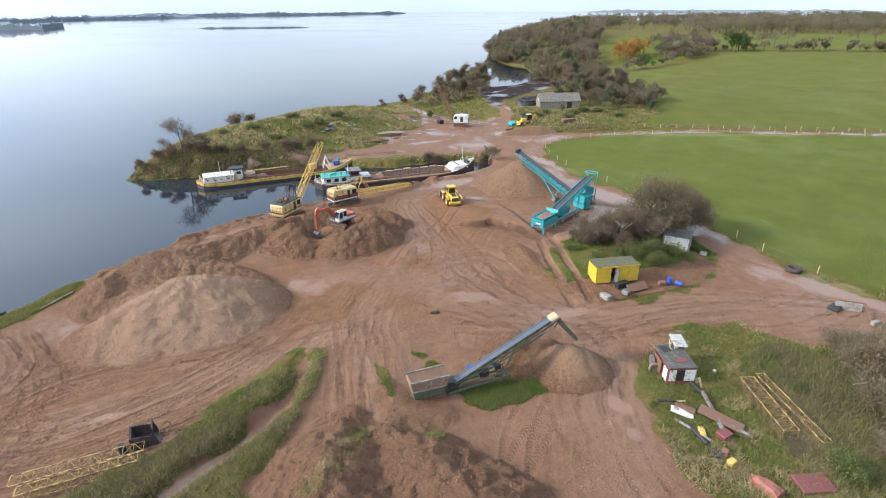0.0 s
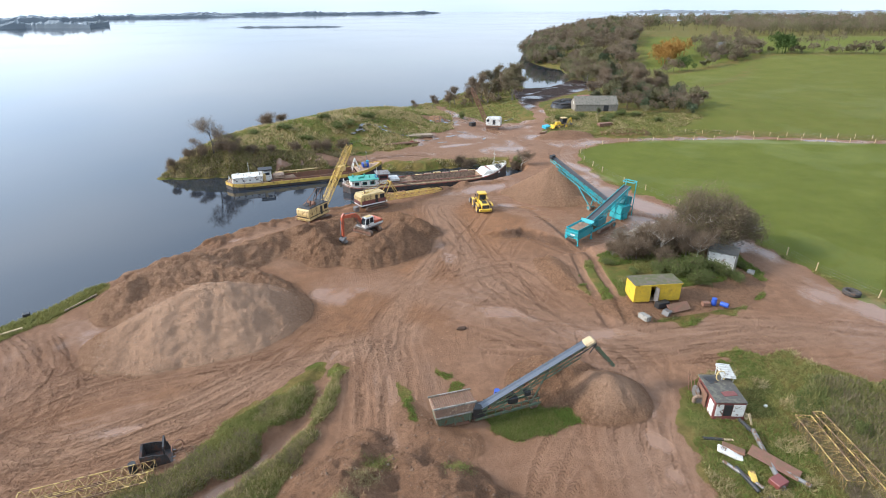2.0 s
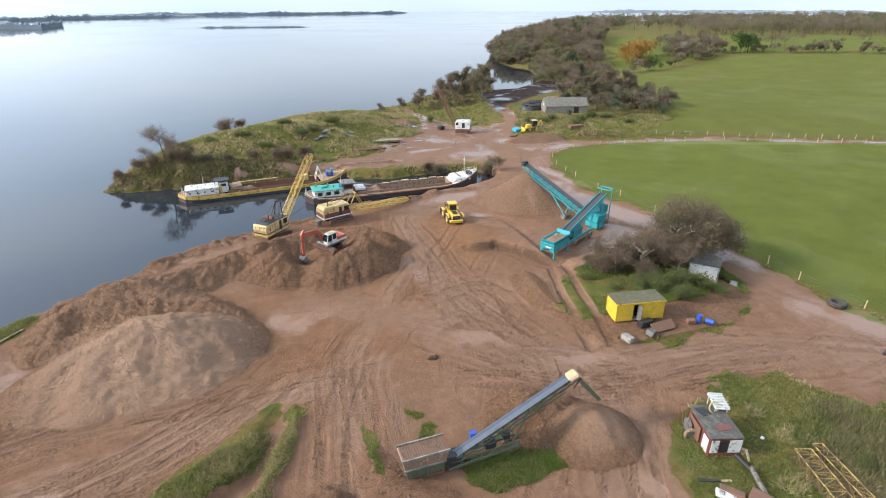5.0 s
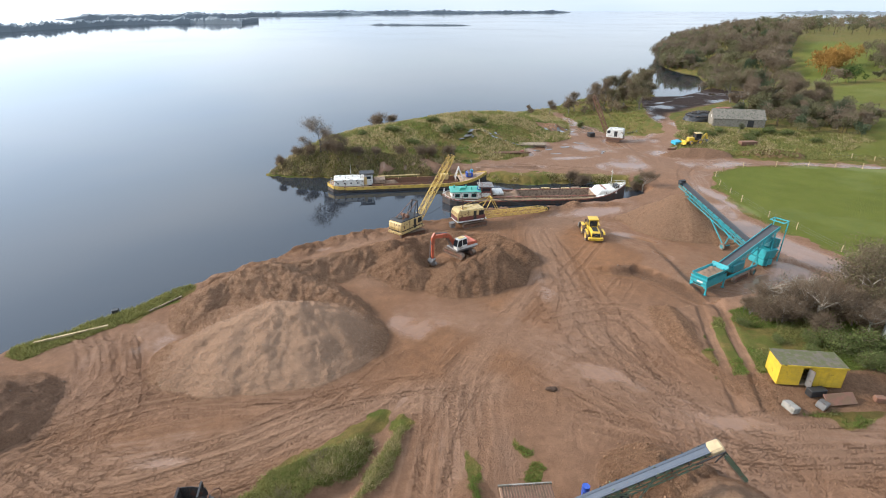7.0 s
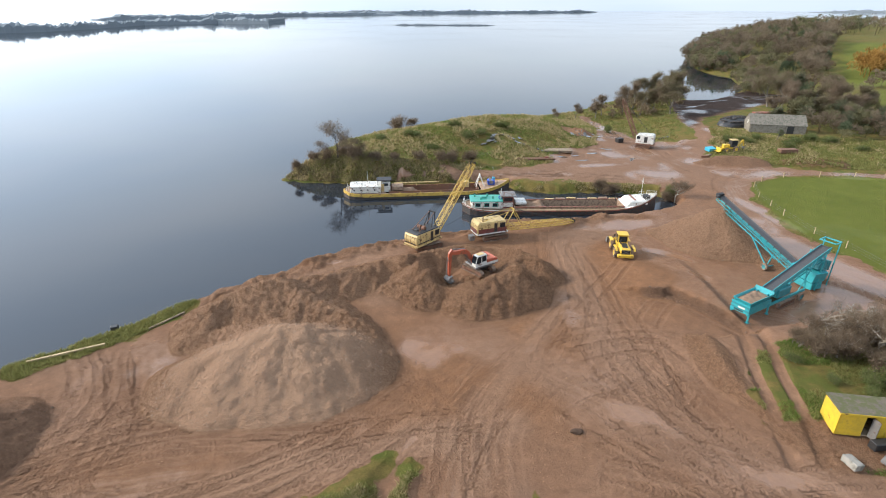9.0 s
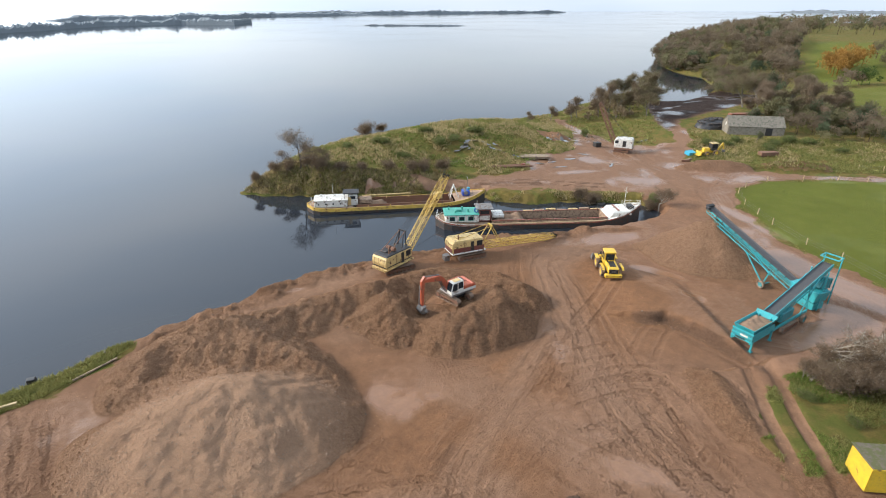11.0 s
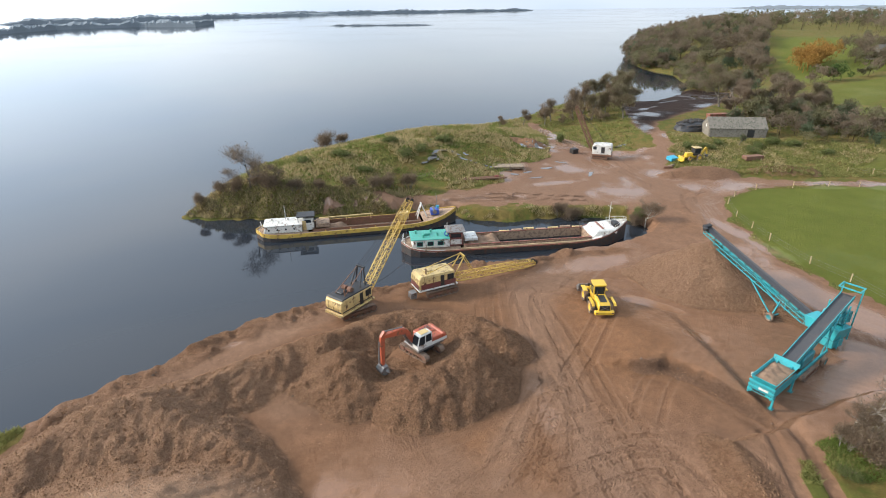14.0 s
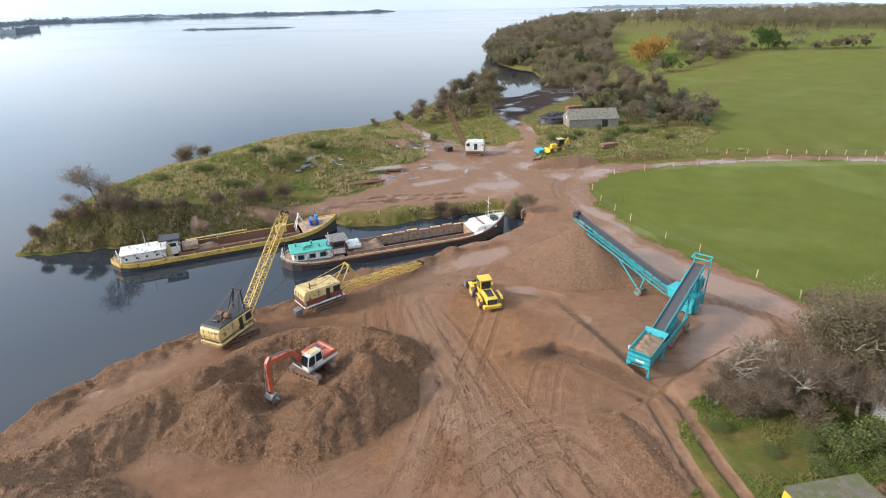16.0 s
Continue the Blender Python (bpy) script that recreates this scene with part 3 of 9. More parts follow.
def land_height(x, y):
    """Height of the ground and the cover of each kind of surface."""
    wob = fbm(x, y, 9, 3, 11)
    shore = inside(x, y, SHORE_NEAR + SHORE_FAR) + 1.3 * wob + 0.9 * fbm(x, y, 1.8, 3, 5)
    yard = inside(x, y, YARD_A + YARD_B) + 1.2 * wob
    near = smooth(-75, -50, x) * (1 - smooth(90, 130, y)) * (1 - smooth(60, 75, x))
    bank = 1.4 + 3.5 * (1 - near)
    z = np.where(shore > 0, WATER_Z + 1.5 * smooth(0, 1, shore / bank), WATER_Z + np.maximum(shore * 0.4, -3.5))
    land = smooth(0, 4, shore)
    # hill of the spit, rise behind the farm road, far fields
    hx, hy = (x - 2) * 0.8 + (y - 131) * 0.6, (y - 131) * 0.8 - (x - 2) * 0.6
    z = z + land * 5.6 * np.exp(-((hx + 1) / 38) ** 4 - (hy / 16.5) ** 2) * (1 + 0.2 * wob)
    east = smooth(52, 70, x)
    z = z + smooth(0, 1, shore / np.where(y > 190, 70, 4)) * east * (2.4 * smooth(108, 142, y + 0.25 * (x - 80)) + (6.0 + 5.0 * smooth(150, 260, x)) * smooth(140, 420, np.hypot(x - 60, y - 40)))
    z = z + land * 0.12 * fbm(x, y, 14, 3, 3) * (1 - near * 0.4)
    # terrace with the sheds, pit by the hopper
    z = z + 0.25 * smooth(0, 6, inside(x, y, GRASS[0]))
    raised = smooth(0, 1.3, inside(x, y, TERRACE) + 0.8 * wob + 0.35 * fbm(x, y, 1.8, 3, 5)) * smooth(22, 32, y) * (1 - smooth(44, 53, x))
    z = z + 0.85 * raised
    # cut face by the hopper: the loading floor behind it lies higher
    cd, co_, _ = to_line(x, y, SCARP)
    face = smooth(0.0, 0.38, -co_ + 0.8 * fbm(x, y, 1.3, 3, 7)) * (1 - smooth(4, 14, cd)) * smooth(20, 26.5, x) * (1 - smooth(31.5, 33.5, x))
    z = z + 0.95 * face - 0.4 * np.exp(-((co_ - 0.9) / 1.2) ** 2) * (cd < 3) * smooth(22, 25, x)
    # spill bank along the shore
    edge = near * smooth(0.2, 2.2, shore) * (1 - smooth(2.2, 5.0, shore)) * (y < 80) * smooth(-32, -28, x)
    z = z + edge * (0.2 + 0.9 * fbm(x, y, 2.6, 3, 21) + 0.8 * np.abs(fbm(x, y, 1.2, 2, 22)))
    pile = np.maximum(edge * 0.6, 0.75 * smooth(0.15, 0.9, 4 * raised * (1 - raised)))
    pile = np.maximum(pile, 0.8 * smooth(-0.35, -0.1, co_) * (1 - smooth(0.5, 1.0, co_)) * (cd < 1.2) * smooth(23, 25.5, x) * (1 - smooth(31.5, 33, x)))
    rough = fbm(x, y, 2.6, 4, 31)
    warp = 1.7 * fbm(x, y, 5.0, 3, 41)
    fine = fbm(x, y, 1.1, 3, 51)
    grit = fbm(x, y, 0.7, 2, 57)
    churn = np.abs(fbm(x, y, 1.9, 3, 58)) * 2.2 - 0.5
    # dark colour band painted along the cut face's foot in place of shade
    toe = smooth(-0.2, 0.3, co_) * (1 - smooth(0.6, 1.4, co_)) * (cd < 2) * smooth(23, 25.5, x) * (1 - smooth(31.5, 33, x))
    for k, (crest, slope, gully, lumps, loose) in enumerate(HEAPS):
        top = max(c[2] for c in crest)
        cx, cy = [c[0] for c in crest], [c[1] for c in crest]
        far = top / slope * 1.5 + 2
        j0, j1 = np.searchsorted(x[0], (min(cx) - far, max(cx) + far))
        i0, i1 = np.searchsorted(y[:, 0], (min(cy) - far, max(cy) + far))
        w = (slice(i0, i1), slice(j0, j1))
        if i1 - i0 < 2 or j1 - j0 < 2:
            continue
        px, py, run = x[w] + 0.5 * warp[w] * min(1, top / 3), y[w] + 0.45 * rough[w] * min(1, top / 3), 0.0
        hgt, along, off = np.full(px.shape, -9.0), np.zeros(px.shape), np.zeros(px.shape)
        for (x0, y0, z0), (x1, y1, z1) in zip(crest, crest[1:]):
            ln = math.hypot(x1 - x0, y1 - y0)
            t = np.clip(((px - x0) * (x1 - x0) + (py - y0) * (y1 - y0)) / ln ** 2, 0, 1)
            d = np.hypot(px - x0 - t * (x1 - x0), py - y0 - t * (y1 - y0))
            v = z0 + (z1 - z0) * t - slope * (np.sqrt(d * d + 0.16) - 0.3)
            take = v > hgt
            ang = np.arctan2(py - y0 - t * (y1 - y0), px - x0 - t * (x1 - x0))
            hgt, along, off = np.where(take, v, hgt), np.where(take, run + t * ln + 1.6 * ang, along), np.where(take, d, off)
            run += ln
        # slides: long flutes down the sides, steps where wet sand has slumped, crumbs
        down = smooth(0.3, 2.2, off) * smooth(-0.1, 0.7, hgt)
        flute = 0.34 - 1.1 * np.abs(vnoise(along + 0.6 * rough[w], off * 0.08, 1.7, 91 + k)) - 0.8 * np.abs(vnoise(along + 0.4 * fine[w], off * 0.12, 0.75, 131 + k))
        step = vnoise(along * 0.6 + warp[w], hgt * 1.0 + rough[w], 0.8, 171 + k)
        crumb = 0.28 - np.abs(fbm(px, py, 1.6, 3, 211 + k))
        hgt = hgt + gully * (0.30 * flute * down + 0.10 * step * smooth(0.2, 1.0, hgt)) + lumps * (0.5 * crumb + 0.3 * fine[w] + 0.18 * churn[w]) * smooth(-0.1, 0.5, hgt) * min(1, top / 2)
        ridge = 0.22 - np.abs(vnoise(along + 0.5 * fine[w], off * 0.38, 1.15, 251 + k))
        knob = 0.22 - np.abs(vnoise(px + 0.3 * fine[w], py, 0.62, 291 + k))
        hgt = hgt + (0.48 * gully * ridge + (0.16 + 0.32 * min(1, lumps * 2)) * knob + 0.20 * grit[w]) * smooth(0.05, 0.5, hgt) * min(1, top / 2.2)
        lift = 0.5 * (hgt + np.sqrt(hgt * hgt + 0.03)) - 0.02
        base = z[w]
        z[w] = np.where(hgt > -0.8, np.maximum(base, base * 0.3 + np.maximum(lift, 0)) if top > 1.4 else base + np.maximum(lift, 0), base)
        pile[w] = np.maximum(pile[w], smooth(0.02, 0.22, hgt) * loose)
        toe[w] = np.maximum(toe[w], smooth(-1.1, -0.1, hgt) * (loose > 0.5) * (top > 1.5))
    # silt washed out between the heaps
    fan = np.clip(1.25 - 0.20 * np.hypot(x + 8.2, (y - 56.0) * 0.85) + 0.10 * rough, 0, 1.2) * (y < 56)
    washed = (fan > 0.04) & (fan > z)
    z = np.where(washed, fan, z)
    pile = np.where(washed, pile * 0.3, pile)
    # bench where the digger stands, and its hole
    bench = np.exp(-((x - 3.3) / 2.9) ** 4 - ((y - 56) / 2.4) ** 4)
    z = z * (1 - bench) + 1.72 * bench
    hole = np.exp(-((x + 0.7) / 1.5) ** 4 - ((y - 53.2) / 1.5) ** 4)
    z = z * (1 - hole) + 1.1 * hole
    grass = 1 - smooth(-0.7, 0.7, yard + 1.9 * rough + 0.7 * fine)
    for poly in GRASS:
        grass = np.maximum(grass, smooth(-0.5, 0.5, inside(x, y, poly) + 1.5 * rough + 0.4 * fine))
    dd = to_line(x, y, DITCH)[0] + 0.7 * rough
    z = z - 0.55 * (1 - smooth(0.3, 1.5, dd)) * (1 - 0.85 * smooth(18, 26, y))
    z = z + 0.35 * np.maximum(smooth(-0.5, 1.2, inside(x, y, GRASS[1])), smooth(-0.5, 1.0, inside(x, y, GRASS[2])))
    grass = np.minimum(grass, smooth(0.0, 0.42, dd + 0.35 * fine))
    pt = smooth(-2, 2, inside(x, y, PEAT) + 2 * wob)
    grass = np.minimum(grass, 1 - pt)
    grass = grass * (1 - smooth(0.25, 0.6, np.where(y > 100, 0, pile)))
    grass = np.where((y > 100) & (pile > 0.3), grass * (1 - pile), grass)
    fld = np.maximum(smooth(-0.3, 1.2, inside(x, y, FIELD) + wob), 0.75 * smooth(-3, 4, inside(x, y, FIELD_FAR) + 2 * wob))
    fld = np.maximum(fld, 0.95 * smooth(-2, 3, inside(x, y, MEADOW)))
    dt = to_line(x, y, [(100, 150), (128, 162), (142, 163.7), (159, 171.7), (180, 182.7), (207, 202), (228, 222)])
    for o in (-0.9, 0.9):
        fld = fld * (1 - 0.75 * (1 - smooth(0.4, 1.3, np.abs(dt[1] - o) + 0 * dt[0])) * (dt[0] < 3) * smooth(-0.5, 0.3, fbm(x, y, 20, 2, 63) + 0.3))
    wet = np.zeros(x.shape)
    for px, py, ax, ay, turn in PUDDLES:
        c, s = math.cos(radians(turn)), math.sin(radians(turn))
        u, v = ((x - px) * c + (y - py) * s) / ax, ((y - py) * c - (x - px) * s) / ay
        full = 0.37 if (y0_dull(px, py)) else 1.0
        wet = np.maximum(wet, full - 0.62 * (u * u + v * v) ** 0.7 + 0.45 * rough)
    wet = np.maximum(wet, 0.5 * (1 - smooth(0.1, 0.6, dd)))
    wet = np.maximum(wet, (0.50 + 0.3 * rough) * (1 - smooth(1.2, 3.6, to_line(x, y, ROADS[1])[0])))
    wet = np.maximum(wet, pt * (0.20 + 0.95 * fbm(x, y, 7, 3, 107)))
    wet = np.maximum(wet, smooth(96, 106, y) * (1 - smooth(150, 160, y)) * (1 - grass) * (1 - fld) * (0.20 + 1.0 * fbm(x, y, 5, 4, 109)))
    wet = np.clip(wet, 0, 1) * (1 - smooth(0.1, 0.5, pile)) + 0.64 * smooth(-0.38, 0.32, fbm(x, y, 11, 3, 61)) * (1 - pile)
    wet = np.clip(wet, 0, 1)
    # wheel ways
    fu, fv, bd, bd2 = np.zeros(x.shape), np.zeros(x.shape), np.full(x.shape, 1e9), np.full(x.shape, 1e9)
    for k, line in enumerate(ROADS):
        d, off, along = to_line(x, y, line)
        take = d < bd
        bd2 = np.where(take, bd, np.minimum(bd2, d))
        bd = np.where(take, d, bd)
        fu, fv = np.where(take, off + 17.0 * k, fu), np.where(take, along, fv)
    fw = (1 - smooth(3.0, 8.0, bd)) * (1 - pile) * smooth(0.2, 1.4, bd2 - bd) * smooth(-0.2, 0.35, fbm(x, y, 9, 2, 95))
    gu, gv, cd, cd2 = np.zeros(x.shape), np.zeros(x.shape), np.full(x.shape, 1e9), np.full(x.shape, 1e9)
    for k, line in enumerate(ARCS):
        d, off, along = to_line(x, y, line)
        take = d < cd
        cd2 = np.where(take, cd, np.minimum(cd2, d))
        cd = np.where(take, d, cd)
        gu, gv = np.where(take, off + 23.0 * k, gu), np.where(take, along, gv)
    gw = (1 - smooth(1.6, 5.5, cd)) * (1 - pile) * smooth(0.1, 0.9, cd2 - cd) * smooth(-0.15, 0.35, fbm(x, y, 6, 2, 97)) * (1 - smooth(0.45, 0.7, wet))
    rut = vnoise(fu, fv * 0.06, 0.8, 71) + 0.6 * vnoise(fu, fv * 0.1, 0.45, 72)
    bare = (1 - grass) * (1 - wet * 0.7) * land
    z = z + bare * fw * 0.10 * rut
    z = z + bare * gw * 0.16 * vnoise(gu, gv * 0.06, 0.7, 73)
    z = z + bare * (1 - pile) * 0.07 * fbm(x, y, 1.6, 3, 81)
    # single passes of wheels and crawlers: paired ruts with squeezed lips
    rut, ru, rv = np.zeros(x.shape), np.zeros(x.shape), np.zeros(x.shape)
    rnd = random.Random(77)
    pool = np.exp(-((x - 1) / 13) ** 4 - ((y - 38) / 7.5) ** 4)
    for src, copies, spread in [(r, 7, 2.6) for r in ROADS[:5]] + [(r, 6, 2.2) for r in ROADS[5:]] + [(r, 4, 2.4) for r in ARCS] + [(r, 7, 2.4) for r in PRINTS]:
        for _ in range(copies):
            shift, w1, w2, ph = rnd.gauss(0, spread), rnd.uniform(-1.8, 1.8), rnd.uniform(-1.2, 1.2), rnd.uniform(0, 6.28)
            line = bent(src, shift, w1, w2, ph)
            n = len(line)
            if n > 12 and rnd.random() < 0.6:
                c0 = rnd.randint(0, n // 2)
                line = line[c0:c0 + max(8, n // 2)]
            gauge, half, deep = rnd.choice((1.9, 2.1, 2.3)), rnd.uniform(0.18, 0.30), rnd.uniform(0.012, 0.042)
            lx, ly = [p[0] for p in line], [p[1] for p in line]
            j0, j1 = np.searchsorted(x[0], (min(lx) - 2, max(lx) + 2))
            i0, i1 = np.searchsorted(y[:, 0], (min(ly) - 2, max(ly) + 2))
            if i1 - i0 < 2 or j1 - j0 < 2:
                continue
            w = (slice(i0, i1), slice(j0, j1))
            d, off, along = to_line(x[w], y[w], line)
            total = sum(math.dist(p, q) for p, q in zip(line, line[1:]))
            fade = smooth(0, 3, along) * (1 - smooth(total - 3, total, along)) * (d < 2) * (1 - smooth(0.05, 0.3, pile[w])) * (1 - grass[w]) * (1 - 0.8 * pool[w]) * smooth(-0.35, 0.1, vnoise(along, off * 0, 7.0, int(1000 + ph * 99)))
            r = np.abs(np.abs(off) - gauge / 2)
            cut, lip = (1 - smooth(half, half + 0.14, r)) * fade, np.exp(-((r - half - 0.2) / 0.11) ** 2) * fade
            z[w] += (0.6 * lip - cut) * deep * (1 - 0.6 * wet[w])
            k = cut * rnd.uniform(0.25, 0.8) - 0.5 * lip
            take = np.abs(k) > np.abs(rut[w])
            rut[w], ru[w], rv[w] = np.where(take, k, rut[w]), np.where(take, np.abs(off) - gauge / 2, ru[w]), np.where(take, along, rv[w])
    # wheel ways washed pale
    pale = np.zeros(x.shape)
    for k, half in ((0, 3.2), (1, 2.6), (2, 3.4), (3, 2.0), (4, 2.6), (6, 3.0)):
        pale = np.maximum(pale, 1 - smooth(half * 0.35, half * 1.25, to_line(x, y, ROADS[k])[0] + 1.4 * wob + 0.5 * rough))
    pale = pale * (1 - pile) * smooth(-0.45, 0.15, fbm(x, y, 10, 2, 105) + 0.1)
    quay = to_line(x, y, [(-24.5, 53.0), (-22.2, 54.7), (-16.9, 57.7), (-10.0, 65.4), (-3, 69)])[0]
    pale = np.maximum(pale, np.maximum(0.9 * smooth(0.03, 0.3, fan) * (y < 56), 0.9 * (1 - smooth(1.0, 2.4, quay + 0.6 * rough))))
    # pools of red silt in the middle of the yard
    silt = np.exp(-((x - 2) / 15) ** 4 - ((y - 38) / 9) ** 4) + np.exp(-((x - 20) / 20) ** 4 - ((y - 60) / 13) ** 4) + 0.7 * np.exp(-((x + 22) / 10) ** 4 - ((y - 23) / 4) ** 4)
    silt = np.clip(silt + 0.5 * fbm(x, y, 8, 3, 103), 0, 1) * (1 - pile)
    # twin ruts through the bank
    for x0 in (0.0, 2.4):
        dr = to_line(x, y, [(31.0 + x0, 43.4), (30.4 + x0, 41.5), (28.4 + x0, 35), (26.2 + x0, 25.5)])[0]
        cut = 1 - smooth(0.35, 0.75, dr)
        z, grass = z - 0.25 * cut, grass * (1 - cut)
    grav = 0.7 * np.exp(-((x - 4.6) / 1.2) ** 2 - ((y - 21) / 3.2) ** 2)
    grav = np.maximum(grav, 0.45 * np.exp(-((x + 40) / 7) ** 4 - ((y - 27.5) / 5) ** 4))
    grav = grav - 1.0 * np.exp(-((x + 17) / 10) ** 4 - ((y - 35) / 7) ** 4) - 0.32 * np.exp(-((x + 20) / 12) ** 4 - ((y - 49) / 8) ** 4) - 0.28 * np.exp(-((x - 38) / 9) ** 4 - ((y - 69) / 8) ** 4) - 0.7 * np.exp(-((x - 19.4) / 2.8) ** 4 - ((y - 14.2) / 2.4) ** 4)
    # cut face and its foot mixed darker
    cd, co_, _ = to_line(x, y, SCARP)
    grav = grav + 0.8 * smooth(-0.5, -0.1, co_) * (1 - smooth(0.5, 0.9, co_)) * (cd < 1.5) * smooth(23, 25.5, x) * (1 - smooth(31.5, 33, x))
    grav = grav + 0.62 * smooth(92, 106, y) * (1 - pile)
    for k, w in ((1, 0.5), (0, 0.3), (2, 0.3)):
        grav = grav + w * (1 - smooth(1.5, 4.5, to_line(x, y, ROADS[k])[0])) * (1 - pile) * (y < 100)
    return z, (grass, wet, pile), (fld, pt, grav), (fu, fv, fw), (gu, gv, gw), (rut, ru, rv), (silt, toe, pale)


def grid_lines(lo, hi, parts, ratio, far):
    out, a = [], lo
    for b, step in parts:
        out += list(np.linspace(a, b, max(2, int(round((b - a) / step)) + 1))[:-1])
        a = b
    out.append(hi)
    s, v, up = parts[-1][1], hi, []
    while v < far:
        s *= ratio
        v += s
        up.append(min(v, far))
    s, v, down = parts[0][1], lo, []
    while v > -far:
        s *= ratio
        v -= s
        down.append(max(v, -far))
    return np.array(down[::-1] + out + up)


def sheet(name, xs, ys, zs, material):
    nx, ny = len(xs), len(ys)
    gx, gy = np.meshgrid(xs, ys)
    co = np.stack([gx, gy, zs], -1).reshape(-1, 3).astype(np.float32)
    i = (np.arange(ny - 1)[:, None] * nx + np.arange(nx - 1)[None, :]).ravel()
    quads = np.stack([i, i + 1, i + 1 + nx, i + nx], -1).astype(np.int32)
    me = bpy.data.meshes.new(name)
    me.vertices.add(len(co))
    me.vertices.foreach_set("co", co.ravel())
    me.loops.add(quads.size)
    me.loops.foreach_set("vertex_index", quads.ravel())
    me.polygons.add(len(quads))
    me.polygons.foreach_set("loop_start", np.arange(0, quads.size, 4, dtype=np.int32))
    me.polygons.foreach_set("loop_total", np.full(len(quads), 4, dtype=np.int32))
    me.polygons.foreach_set("use_smooth", np.ones(len(quads), bool))
    me.update(calc_edges=True)
    me.materials.append(material)
    return new(name, me)


XS = grid_lines(-48, 112, [(-40, 0.4), (34, 0.2), (60, 0.3), (112, 0.8)], 1.07, 4990)
YS = grid_lines(-10, 185, [(2, 0.3), (66, 0.2), (96, 0.3), (185, 0.65)], 1.07, 4990)
GX, GY = np.meshgrid(XS, YS)
GZ, cov, cov2, flow3, flow4, ruts, cov3 = land_height(GX, GY)


def survey(x, y):
    """Height and covers at points, read off the finished sheet."""
    x, y = np.asarray(x, float), np.asarray(y, float)
    i, j = np.clip(np.searchsorted(XS, x) - 1, 0, len(XS) - 2), np.clip(np.searchsorted(YS, y) - 1, 0, len(YS) - 2)
    a, b = np.clip((x - XS[i]) / (XS[i + 1] - XS[i]), 0, 1), np.clip((y - YS[j]) / (YS[j + 1] - YS[j]), 0, 1)

    def take(g):
        g = np.broadcast_to(g, GX.shape)
        return (g[j, i] * (1 - a) + g[j, i + 1] * a) * (1 - b) + (g[j + 1, i] * (1 - a) + g[j + 1, i + 1] * a) * b

    return take(GZ), tuple(take(g) for g in cov), tuple(take(g) for g in cov2)


def height_at(x, y):
    return float(survey(x, y)[0])


ground = sheet("ground", XS, YS, GZ, GROUND)
for aname, chans in (("cover", cov), ("cover2", cov2), ("flow", flow3), ("flow2", flow4), ("rut", ruts), ("cover3", cov3)):
    at = ground.data.attributes.new(aname, "FLOAT_VECTOR", "POINT")
    at.data.foreach_set("vector", np.stack([np.broadcast_to(c, GX.shape) for c in chans], -1).astype(np.float32).ravel())
tagged(ground, "wet brown sandy yard ground with wheel ruts, puddles and grass", "ground", kind="structure")

wx = np.array([-4990, -1500, -600, -200, -50, 60, 200, 600, 1500, 4990.0])
water = sheet("water", wx, wx, np.full((10, 10), WATER_Z), WATER)
tagged(water, "calm grey lake water mirroring the pale overcast sky", "lake", kind="structure")


# ---- building helpers ----
def part(name, bm, material, parent=None, label="", m=None, soft=False):
    me = bpy.data.meshes.new(name)
    if soft:
        for f in bm.faces:
            f.smooth = True
    bm.to_mesh(me)
    bm.free()
    me.materials.append(material)
    ob = new(name, me)
    if parent is not None:
        ob.parent = parent
    if m is not None:
        ob.matrix_basis = m
    if label:
        ob["label"] = label
    return ob


def thing(name, m, label, category, group="", kind=""):
    ob = new(name)
    ob.matrix_basis = m
    ob.empty_display_size = 0.3
    return tagged(ob, label, category, group, kind)


def box(bm, c, s, m=None, bevel=0.0):
    mm = Matrix.Translation(c) @ (m or Matrix()) @ Matrix.Diagonal((*s, 1))
    vs = bmesh.ops.create_cube(bm, size=1, matrix=mm)["verts"]
    if bevel:
        es = list({e for v in vs for e in v.link_edges})
        bmesh.ops.bevel(bm, geom=es, offset=bevel, segments=1, affect="EDGES", profile=0.5)
    return bm


def beam(bm, a, b, w, h=None):
    a, b = Vector(a), Vector(b)
    d = b - a
    q = d.to_track_quat("X", "Z").to_matrix().to_4x4()
    bmesh.ops.create_cube(bm, size=1, matrix=Matrix.Translation((a + b) / 2) @ q @ Matrix.Diagonal((d.length, w, h or w, 1)))
    return bm


def tube(bm, a, b, r, r2=None, seg=8):
    a, b = Vector(a), Vector(b)
    d = b - a
    q = d.to_track_quat("Z", "Y").to_matrix().to_4x4()
    bmesh.ops.create_cone(bm, cap_ends=True, segments=seg, radius1=r, radius2=r if r2 is None else r2, depth=d.length, matrix=Matrix.Translation((a + b) / 2) @ q)
    return bm


def prism(bm, prof, y0, y1, bevel=0.0):
    """An outline in x and z drawn out along y."""
    a = [bm.verts.new((x, y0, z)) for x, z in prof]
    b = [bm.verts.new((x, y1, z)) for x, z in prof]
    fs = [bm.faces.new(a), bm.faces.new(b[::-1])]
    k = len(prof)
    for i in range(k):
        fs.append(bm.faces.new((a[i], b[i], b[(i + 1) % k], a[(i + 1) % k])))
    bmesh.ops.recalc_face_normals(bm, faces=fs)
    if bevel:
        bmesh.ops.bevel(bm, geom=list({e for f in fs for e in f.edges}), offset=bevel, segments=1, affect="EDGES", profile=0.5)
    return bm


